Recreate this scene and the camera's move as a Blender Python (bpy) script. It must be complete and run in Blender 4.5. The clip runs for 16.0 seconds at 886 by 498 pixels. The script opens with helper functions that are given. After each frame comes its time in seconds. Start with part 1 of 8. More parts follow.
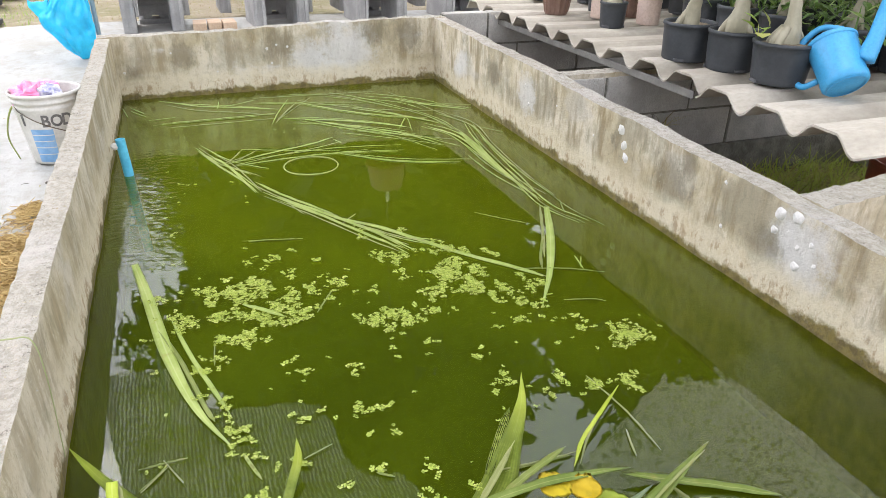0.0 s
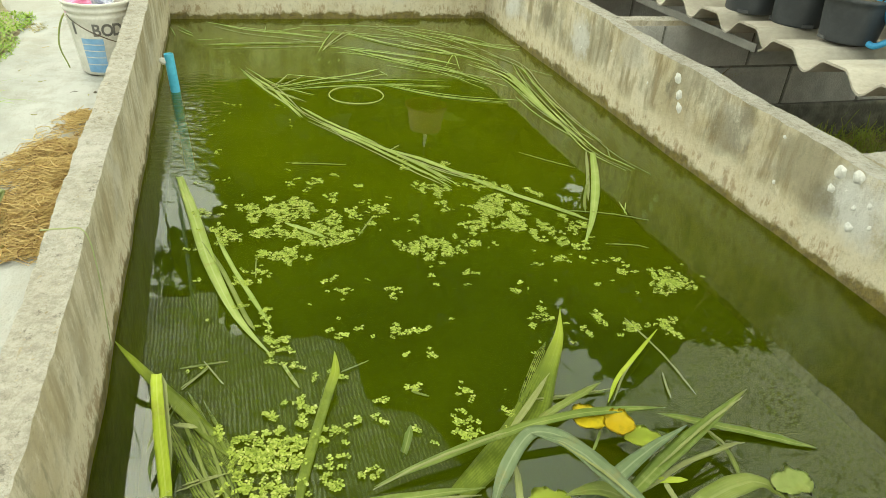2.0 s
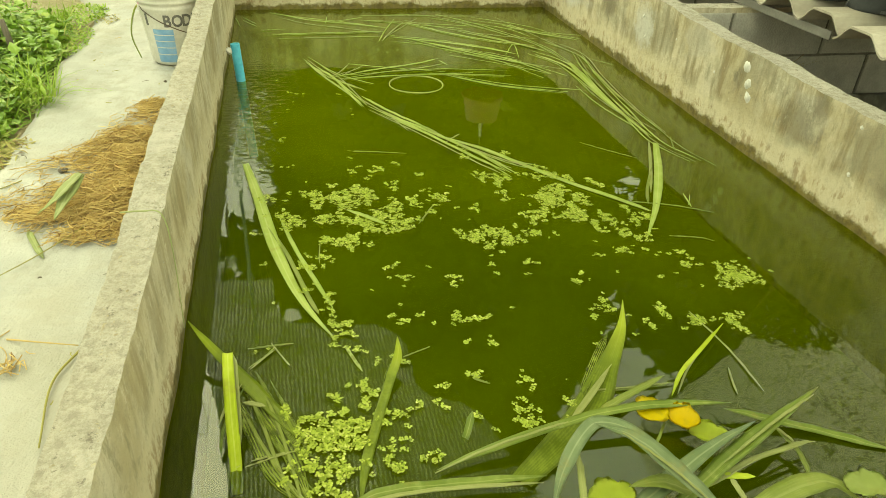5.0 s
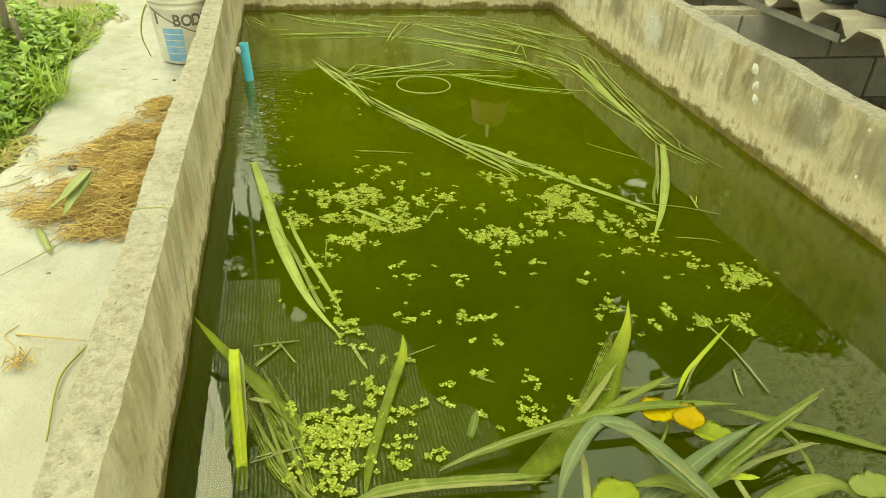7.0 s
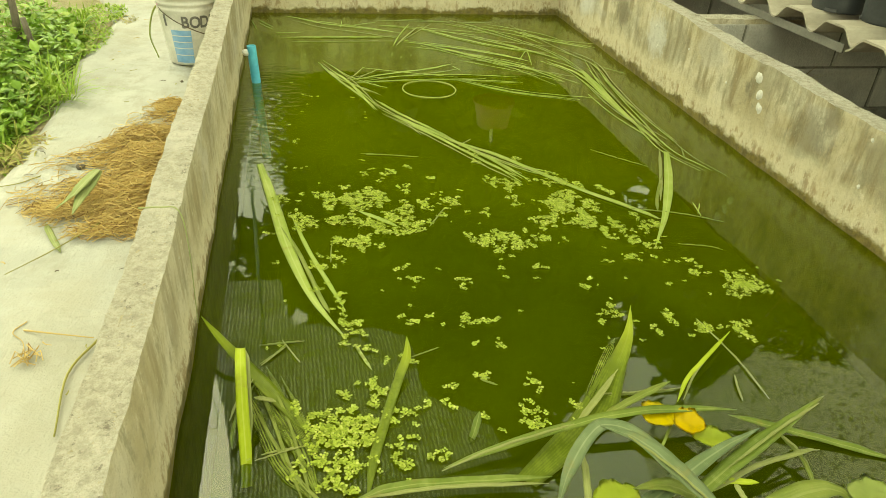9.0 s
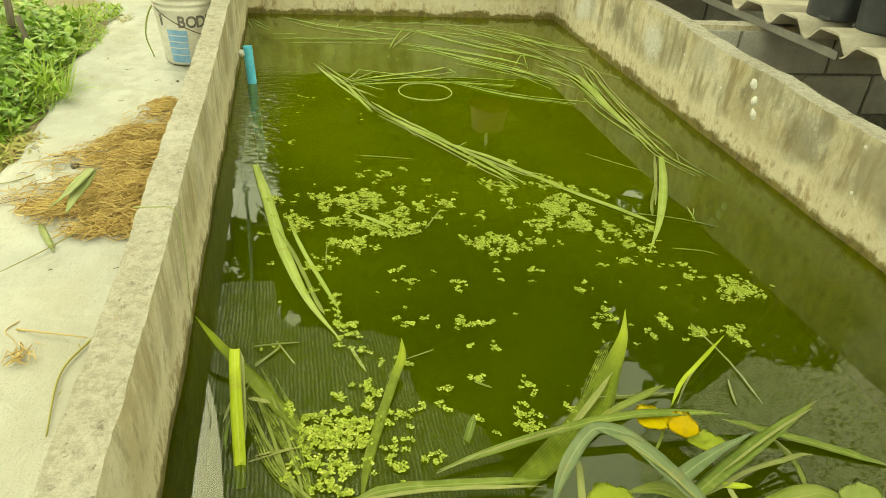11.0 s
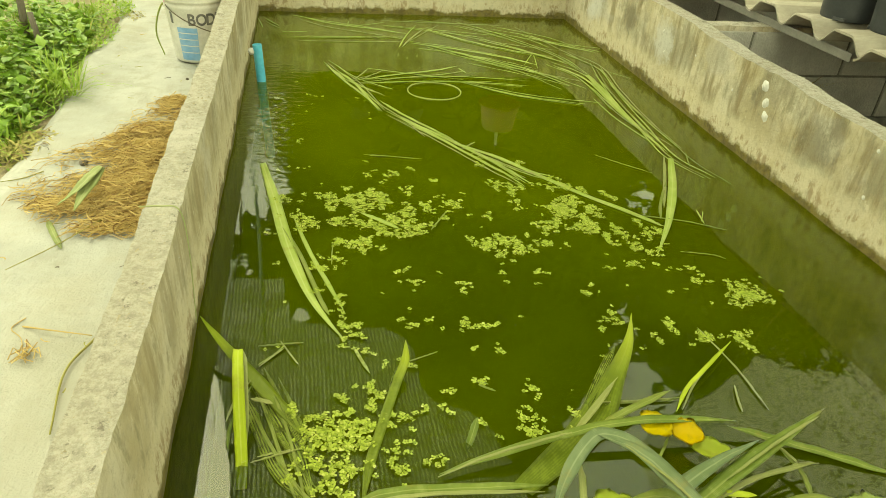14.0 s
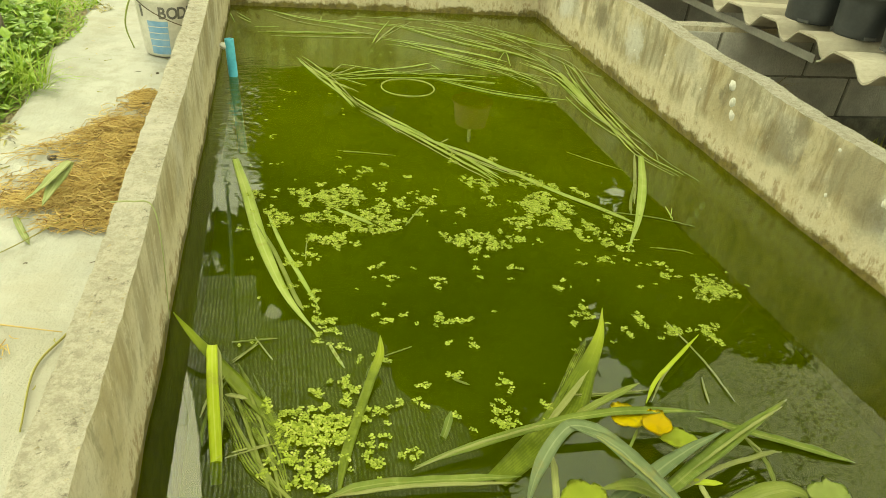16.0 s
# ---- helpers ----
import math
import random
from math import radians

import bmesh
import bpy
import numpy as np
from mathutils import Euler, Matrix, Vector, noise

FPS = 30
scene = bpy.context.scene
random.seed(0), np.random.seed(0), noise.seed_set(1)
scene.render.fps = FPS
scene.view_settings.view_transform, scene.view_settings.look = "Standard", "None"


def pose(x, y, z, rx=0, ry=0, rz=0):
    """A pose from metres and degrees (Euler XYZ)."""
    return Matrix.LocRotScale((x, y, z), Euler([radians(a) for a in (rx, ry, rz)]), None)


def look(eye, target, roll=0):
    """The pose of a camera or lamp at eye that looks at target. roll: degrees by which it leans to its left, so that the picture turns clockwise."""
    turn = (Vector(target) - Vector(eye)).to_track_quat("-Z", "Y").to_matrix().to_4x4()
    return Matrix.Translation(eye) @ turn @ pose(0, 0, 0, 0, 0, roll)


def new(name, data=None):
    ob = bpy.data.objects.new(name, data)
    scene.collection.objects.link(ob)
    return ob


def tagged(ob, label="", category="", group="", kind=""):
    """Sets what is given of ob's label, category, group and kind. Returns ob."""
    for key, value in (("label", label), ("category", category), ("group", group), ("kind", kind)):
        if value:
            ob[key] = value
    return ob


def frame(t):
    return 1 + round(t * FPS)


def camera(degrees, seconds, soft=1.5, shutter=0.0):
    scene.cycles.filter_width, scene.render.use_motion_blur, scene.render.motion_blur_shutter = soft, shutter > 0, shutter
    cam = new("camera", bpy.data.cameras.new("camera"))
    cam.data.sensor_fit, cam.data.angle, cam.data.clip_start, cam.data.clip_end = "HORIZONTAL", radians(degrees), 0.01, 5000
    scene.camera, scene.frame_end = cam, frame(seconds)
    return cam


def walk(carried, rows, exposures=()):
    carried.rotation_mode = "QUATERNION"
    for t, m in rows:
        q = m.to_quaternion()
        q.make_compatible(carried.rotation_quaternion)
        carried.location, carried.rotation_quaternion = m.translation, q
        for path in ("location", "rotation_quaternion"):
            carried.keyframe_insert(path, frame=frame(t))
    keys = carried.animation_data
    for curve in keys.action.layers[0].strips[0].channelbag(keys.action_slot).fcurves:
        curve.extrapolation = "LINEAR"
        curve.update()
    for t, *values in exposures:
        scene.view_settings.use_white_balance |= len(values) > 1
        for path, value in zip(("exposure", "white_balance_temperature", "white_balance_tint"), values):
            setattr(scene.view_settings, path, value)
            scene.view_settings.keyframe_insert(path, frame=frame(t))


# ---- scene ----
cam = camera(65.6, 16.0, soft=0.55)
PATH = [
    (0, (0.294, -3.63, 0.908), (0.927, -1.967, -0.005), 1.0),
    (0.5, (0.288, -3.629, 0.913), (0.888, -1.92, 0.066), 1.3),
    (1, (0.275, -3.635, 0.888), (0.864, -1.95, -0.013), 3.6),
    (1.5, (0.26, -3.633, 0.867), (0.805, -1.979, -0.116), 3.4),
    (2, (0.256, -3.632, 0.857), (0.798, -2.01, -0.179), 4.3),
    (2.5, (0.253, -3.633, 0.853), (0.812, -2.023, -0.194), 4.7),
    (3, (0.255, -3.632, 0.851), (0.775, -2.02, -0.213), 4.2),
    (3.5, (0.252, -3.629, 0.849), (0.7, -2.006, -0.23), 3.1),
    (4, (0.243, -3.628, 0.849), (0.677, -2.004, -0.234), 3.0),
    (4.5, (0.233, -3.631, 0.853), (0.644, -1.991, -0.215), 2.7),
    (7, (0.231, -3.639, 0.851), (0.612, -1.988, -0.212), 2.9),
    (7.5, (0.229, -3.645, 0.853), (0.611, -1.993, -0.208), 3.2),
    (8, (0.223, -3.647, 0.853), (0.603, -1.993, -0.205), 3.4),
    (8.5, (0.223, -3.65, 0.856), (0.601, -1.993, -0.199), 3.5),
    (11, (0.219, -3.65, 0.855), (0.614, -1.991, -0.19), 4.4),
    (11.5, (0.217, -3.648, 0.855), (0.631, -1.99, -0.183), 5.1),
    (12, (0.223, -3.647, 0.86), (0.615, -1.985, -0.182), 5.1),
    (12.5, (0.225, -3.646, 0.862), (0.604, -1.979, -0.177), 4.8),
    (13, (0.229, -3.645, 0.859), (0.605, -1.98, -0.183), 4.7),
    (13.5, (0.228, -3.644, 0.86), (0.602, -1.982, -0.188), 4.4),
    (14, (0.229, -3.643, 0.859), (0.596, -1.982, -0.193), 4.5),
    (14.5, (0.229, -3.644, 0.856), (0.593, -1.989, -0.206), 4.8),
    (15, (0.228, -3.649, 0.857), (0.598, -2.008, -0.226), 5.1),
    (15.5, (0.226, -3.653, 0.866), (0.631, -2.011, -0.203), 5.5),
    (16, (0.224, -3.653, 0.863), (0.668, -2.012, -0.191), 5.9),
]
from mathutils.bvhtree import BVHTree
EXPOSURES = [
    (0.0, 2.24, 6250, 15), (0.5, 2.14, 6350, 10), (1.0, 2.15, 6450, 7), (1.5, 2.13, 6550, -1), (2.0, 2.09, 7500, -9), (2.5, 2.08, 7700, -11),
    (3.5, 2.04, 8200, -17), (4.5, 2.06, 9900, -21), (7.0, 2.07, 10700, -21), (16.0, 2.05, 10900, -21),
]
walk(cam, [(t, look(eye, target, roll)) for t, eye, target, roll in PATH], EXPOSURES)

# ---- sky and sun: bright haze ----
world = bpy.data.worlds.new("hazy_sky")
scene.world = world
world.use_nodes = True
wn, wl = world.node_tree.nodes, world.node_tree.links
sky = wn.new("ShaderNodeTexSky")
sky.sky_type = "NISHITA"
sky.sun_disc = False
sky.sun_elevation, sky.sun_rotation = radians(57), radians(335)
sky.air_density, sky.dust_density, sky.ozone_density = 1.0, 3.0, 0.6
soft_sky = wn.new("ShaderNodeHueSaturation")
soft_sky.inputs["Saturation"].default_value = 0.35
wl.new(sky.outputs[0], soft_sky.inputs["Color"])
haze = wn.new("ShaderNodeMix")
haze.data_type = "RGBA"
haze.inputs[0].default_value = 0.5
haze.inputs[7].default_value = (6.6, 6.7, 7.0, 1)
wl.new(soft_sky.outputs[0], haze.inputs[6])
wl.new(haze.outputs[2], wn["Background"].inputs["Color"])
wn["Background"].inputs["Strength"].default_value = 0.116
sun_data = bpy.data.lights.new("sun", "SUN")
sun_data.energy, sun_data.angle, sun_data.color = 0.3, radians(40), (1.0, 0.96, 0.9)
sun = new("sun", sun_data)
sun.matrix_world = look((-1.37, 2.94, 5.0), (0, 0, 0))


# ---- materials ----
class Nodes:
    """Short hand for a node material on object coordinates."""

    def __init__(self, name):
        self.mat = bpy.data.materials.new(name)
        self.mat.use_nodes = True
        self.tree = self.mat.node_tree
        self.bsdf = self.tree.nodes["Principled BSDF"]
        self.coord = self.add("ShaderNodeTexCoord").outputs["Object"]

    def add(self, kind, **values):
        node = self.tree.nodes.new(kind)
        for key, value in values.items():
            node.inputs[key.replace("_", " ")].default_value = value
        return node

    def link(self, a, b):
        self.tree.links.new(a, b)

    def stretched(self, sx, sy, sz):
        m = self.add("ShaderNodeMapping")
        m.inputs["Scale"].default_value = (sx, sy, sz)
        self.link(self.coord, m.inputs["Vector"])
        return m.outputs[0]

    def noise(self, scale, detail=5.0, rough=0.6, vector=None):
        n = self.add("ShaderNodeTexNoise", Scale=scale, Detail=detail, Roughness=rough)
        self.link(vector or self.coord, n.inputs["Vector"])
        return n.outputs["Fac"]

    def ramp(self, fac, lo, hi, out_lo=0.0, out_hi=1.0):
        r = self.add("ShaderNodeMapRange")
        r.inputs["From Min"].default_value, r.inputs["From Max"].default_value = lo, hi
        r.inputs["To Min"].default_value, r.inputs["To Max"].default_value = out_lo, out_hi
        r.interpolation_type = "SMOOTHSTEP"
        self.link(fac, r.inputs["Value"])
        return r.outputs[0]

    def math(self, op, a, b=None):
        m = self.add("ShaderNodeMath")
        m.operation = op
        for i, v in enumerate((a, b)):
            if v is None:
                continue
            if isinstance(v, (int, float)):
                m.inputs[i].default_value = v
            else:
                self.link(v, m.inputs[i])
        return m.outputs[0]

    def axis(self, i):
        s = self.add("ShaderNodeSeparateXYZ")
        self.link(self.coord, s.inputs[0])
        return s.outputs[i]

    def mix(self, fac, a, b):
        m = self.add("ShaderNodeMix")
        m.data_type = "RGBA"
        for slot, v in ((m.inputs[0], fac), (m.inputs[6], a), (m.inputs[7], b)):
            if isinstance(v, (int, float)):
                slot.default_value = v
            elif isinstance(v, tuple):
                slot.default_value = (*v, 1)
            else:
                self.link(v, slot)
        return m.outputs[2]

    def finish(self, color, rough=0.8, bump=None, depth=0.002, metal=0.0, specular=None):
        b = self.bsdf
        if isinstance(color, tuple):
            b.inputs["Base Color"].default_value = (*color, 1)
        else:
            self.link(color, b.inputs["Base Color"])
        if isinstance(rough, (int, float)):
            b.inputs["Roughness"].default_value = rough
        else:
            self.link(rough, b.inputs["Roughness"])
        b.inputs["Metallic"].default_value = metal
        if specular is not None:
            b.inputs["Specular IOR Level"].default_value = specular
        if bump is not None:
            n = self.add("ShaderNodeBump", Strength=1.0, Distance=depth)
            self.link(bump, n.inputs["Height"])
            self.link(n.outputs[0], b.inputs["Normal"])
        return self.mat


def simple(name, c1, c2, scale=20.0, rough=0.7, depth=0.001, metal=0.0, grain=90.0, specular=None, stretch=(1, 1, 1)):
    n = Nodes(name)
    v = n.stretched(*stretch)
    big = n.ramp(n.noise(scale, 4, 0.6, v), 0.35, 0.65)
    fine = n.noise(grain, 3, 0.6, v)
    col = n.mix(big, c1, c2)
    col = n.mix(n.ramp(fine, 0.3, 0.8, 0.0, 0.35), col, tuple(0.5 * a for a in c1))
    return n.finish(col, rough, fine, depth, metal, specular)


def varied(name, c1, c2, c3, rough=0.5, scale=60.0, translucent=0.0, per_object=False, blemish=0.25, specular=0.4):
    """Leaves and other small pieces: each loose piece has its own shade."""
    n = Nodes(name)
    if per_object:
        r = n.add("ShaderNodeObjectInfo").outputs["Random"]
    else:
        r = n.add("ShaderNodeNewGeometry").outputs["Random Per Island"]
    col = n.mix(n.ramp(r, 0.0, 0.6), c1, c2)
    col = n.mix(n.ramp(r, 0.75, 1.0), col, c3)
    spots = n.noise(scale, 4, 0.7)
    col = n.mix(n.ramp(spots, 0.5, 0.75, 0.0, blemish), col, tuple(0.55 * a for a in c1))
    n.finish(col, rough, spots, 0.0008, 0.0, specular)
    if translucent:
        t = n.add("ShaderNodeBsdfTranslucent")
        n.link(col, t.inputs["Color"])
        m = n.add("ShaderNodeMixShader", Fac=translucent)
        n.link(n.bsdf.outputs[0], m.inputs[1])
        n.link(t.outputs[0], m.inputs[2])
        n.link(m.outputs[0], n.tree.nodes["Material Output"].inputs["Surface"])
    return n.mat


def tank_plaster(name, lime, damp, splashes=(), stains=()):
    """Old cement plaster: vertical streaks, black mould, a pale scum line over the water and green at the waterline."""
    n = Nodes(name)
    geo = n.add("ShaderNodeSeparateXYZ")
    n.link(n.add("ShaderNodeNewGeometry").outputs["True Normal"], geo.inputs[0])
    steep = n.ramp(geo.outputs[2], 0.3, 0.8, 1.0, 0.12)
    streak = n.noise(5.0, 6, 0.65, n.stretched(3.2, 3.2, 0.55))
    blot = n.noise(4.2, 6, 0.62)
    grain = n.noise(120.0, 4, 0.7)
    fine = n.noise(26.0, 6, 0.75)
    col = n.mix(n.ramp(blot, 0.38, 0.62), (0.44, 0.37, 0.24), (0.615, 0.555, 0.43))
    col = n.mix(n.math("MULTIPLY", steep, n.ramp(streak, 0.46, 0.62, 0, 0.45 + 0.3 * damp)), col, (0.22, 0.165, 0.08))
    col = n.mix(n.math("MULTIPLY", steep, n.ramp(n.noise(9.0, 8, 0.75, n.stretched(2.2, 2.2, 0.8)), 0.54, 0.62, 0, 0.6)), col, (0.26, 0.235, 0.15))
    # pale flakes, thicker on the cleanest walls to make up for weak light
    col = n.mix(n.ramp(n.noise(17.0, 7, 0.8, n.stretched(1.5, 1.5, 0.8)), 0.60 - 0.06 * (damp < 0.2), 0.68, 0, 0.7), col, (0.66, 0.60, 0.46))
    col = n.mix(n.ramp(fine, 0.5, 0.7, 0, 0.28), col, (0.25, 0.21, 0.15))
    mould = n.math("MULTIPLY", n.ramp(n.noise(7.0, 8, 0.7, n.stretched(1.0, 1.0, 0.7)), 0.54, 0.72, 0.0, 0.75), n.ramp(n.axis(2), 0.06, 0.16))
    col = n.mix(n.math("MULTIPLY", steep, n.math("MULTIPLY", mould, damp)), col, (0.10, 0.095, 0.07))
    # green-grey algae film on the upper part
    film = n.math("MULTIPLY", n.ramp(n.noise(3.4, 7, 0.68), 0.46, 0.60), n.ramp(n.axis(2), 0.10, 0.17, 0.0, 0.25 + 0.35 * damp))
    col = n.mix(n.math("MULTIPLY", steep, film), col, (0.25, 0.225, 0.16))
    # bare gritty top
    grit = n.mix(n.ramp(n.noise(48.0, 8, 0.85), 0.42, 0.60), (0.47, 0.45, 0.395), (0.29, 0.275, 0.23))
    col = n.mix(n.math("MULTIPLY", n.ramp(geo.outputs[2], 0.45, 0.85), 0.75), col, grit)
    pits = n.math("MULTIPLY", n.ramp(n.noise(34.0, 5, 0.8), 0.59, 0.66), n.ramp(geo.outputs[2], 0.6, 0.9, 0.0, 0.7))
    col = n.mix(pits, col, (0.11, 0.10, 0.075))
    # lime wash patches
    white = n.ramp(n.noise(3.1, 5, 0.55, n.stretched(1, 1, 1.8)), 0.56, 0.66, 0, lime)
    col = n.mix(white, col, (0.60, 0.575, 0.53))
    # lime splashes, each with its own ragged outline
    for x, y, z, r in splashes:
        d = n.add("ShaderNodeVectorMath")
        d.operation = "DISTANCE"
        d.inputs[1].default_value = (x, y, z)
        n.link(n.coord, d.inputs[0])
        far = n.math("ADD", d.outputs["Value"], n.math("MULTIPLY", n.math("SUBTRACT", n.noise(22.0, 6, 0.75), 0.5), r * 1.6))
        col = n.mix(n.ramp(far, r * 0.35, r * 1.05, 0.75, 0.0), col, (0.60, 0.59, 0.565))
    for x, y, z, r in stains:
        d = n.add("ShaderNodeVectorMath")
        d.operation = "DISTANCE"
        d.inputs[1].default_value = (x, y, z)
        n.link(n.coord, d.inputs[0])
        far = n.math("ADD", d.outputs["Value"], n.math("MULTIPLY", n.math("SUBTRACT", n.noise(15.0, 8, 0.8, n.stretched(1.3, 1.3, 0.7)), 0.5), r * 2.2))
        col = n.mix(n.ramp(far, r * 0.3, r * 1.0, 0.62, 0.0), col, (0.15, 0.13, 0.085))
    # tan scum band just over the water with an uneven edge
    edge = n.math("ADD", n.axis(2), n.math("MULTIPLY", n.math("SUBTRACT", n.noise(9.0, 6, 0.7), 0.5), 0.11))
    band = n.ramp(edge, 0.070, 0.135, 1.0, 0.0)
    col = n.mix(n.math("MULTIPLY", band, 0.85), col, n.mix(n.ramp(n.noise(13.0, 6, 0.7), 0.48, 0.68), (0.62, 0.555, 0.405), (0.55, 0.47, 0.315)))
    tufts = n.math("MULTIPLY", n.ramp(n.noise(16.0, 7, 0.8, n.stretched(1.6, 1.6, 0.7)), 0.50, 0.60), n.ramp(edge, 0.056, 0.085, 1.0, 0.0))
    col = n.mix(n.math("MULTIPLY", tufts, 0.6), col, (0.23, 0.125, 0.045))
    wet = n.ramp(edge, 0.016, 0.036, 1.0, 0.0)
    col = n.mix(n.math("MULTIPLY", wet, 0.95), col, n.mix(n.ramp(fine, 0.4, 0.6), (0.17, 0.13, 0.03), (0.10, 0.075, 0.02)))
    col = n.mix(n.ramp(n.noise(34.0, 8, 0.88), 0.50, 0.62, 0, 0.30), col, (0.24, 0.21, 0.16))
    col = n.mix(n.ramp(n.noise(75.0, 5, 0.8), 0.57, 0.70, 0, 0.38), col, (0.15, 0.13, 0.09))
    height = n.math("ADD", n.math("MULTIPLY", grain, 0.4), n.math("ADD", fine, n.math("MULTIPLY", n.noise(55.0, 6, 0.8), 0.6)))
    # the bare top is broken and pebbly
    height = n.math("MULTIPLY", height, n.ramp(geo.outputs[2], 0.45, 0.85, 1.0, 3.2))
    return n.finish(col, 0.9, height, 0.0045, 0.0, 0.3)


# north wall: its own lime patch, plus extra lime making up for weak light
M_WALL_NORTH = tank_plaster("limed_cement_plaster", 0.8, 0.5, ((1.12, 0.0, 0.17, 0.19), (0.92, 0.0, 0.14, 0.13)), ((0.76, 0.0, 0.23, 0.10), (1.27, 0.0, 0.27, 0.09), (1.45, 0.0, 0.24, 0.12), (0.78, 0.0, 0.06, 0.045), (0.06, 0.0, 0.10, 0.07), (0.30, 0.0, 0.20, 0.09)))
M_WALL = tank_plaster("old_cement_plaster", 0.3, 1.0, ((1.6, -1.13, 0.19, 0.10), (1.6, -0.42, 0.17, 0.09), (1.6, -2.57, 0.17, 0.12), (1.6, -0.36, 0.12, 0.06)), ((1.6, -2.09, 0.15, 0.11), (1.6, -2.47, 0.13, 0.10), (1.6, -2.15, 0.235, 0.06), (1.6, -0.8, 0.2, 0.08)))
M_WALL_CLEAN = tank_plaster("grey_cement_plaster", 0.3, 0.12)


def slab_concrete():
    n = Nodes("pale_concrete")
    blot = n.noise(2.3, 6, 0.6)
    mid = n.noise(11.0, 7, 0.7, n.stretched(1.0, 0.55, 1.0))
    grain = n.noise(150.0, 3, 0.7)
    col = n.mix(n.ramp(blot, 0.38, 0.60), (0.415, 0.415, 0.39), (0.345, 0.347, 0.32))
    col = n.mix(n.ramp(n.noise(5.5, 8, 0.72), 0.50, 0.62, 0, 0.6), col, (0.285, 0.285, 0.24))
    col = n.mix(n.ramp(n.noise(3.3, 7, 0.7), 0.56, 0.66, 0, 0.6), col, (0.45, 0.44, 0.41))
    col = n.mix(n.ramp(mid, 0.46, 0.7, 0, 0.65), col, (0.29, 0.28, 0.235))
    col = n.mix(n.ramp(n.noise(40.0, 6, 0.85), 0.60, 0.70, 0, 0.5), col, (0.22, 0.20, 0.15))
    col = n.mix(n.ramp(n.noise(1.7, 9, 0.62), 0.495, 0.515, 0, 0.22), col, (0.46, 0.45, 0.42))
    col = n.mix(n.ramp(n.noise(1.2, 8, 0.66, n.stretched(1.0, 1.7, 1.0)), 0.45, 0.60, 0, 0.5), col, (0.34, 0.32, 0.26))
    return n.finish(col, 0.92, n.math("ADD", mid, n.math("ADD", n.math("MULTIPLY", grain, 0.25), n.noise(30.0, 5, 0.75))), 0.007, 0, 0.25)


def earth():
    n = Nodes("dry_earth")
    big = n.noise(1.1, 6, 0.65)
    mid = n.noise(9.0, 7, 0.7)
    grain = n.noise(60.0, 5, 0.75)
    col = n.mix(n.ramp(big, 0.42, 0.58), (0.40, 0.335, 0.23), (0.31, 0.28, 0.155))
    col = n.mix(n.ramp(mid, 0.5, 0.7, 0, 0.7), col, (0.52, 0.46, 0.35))
    col = n.mix(n.ramp(grain, 0.5, 0.75, 0, 0.6), col, (0.10, 0.085, 0.05))
    return n.finish(col, 0.95, n.math("ADD", mid, grain), 0.02, 0, 0.2)


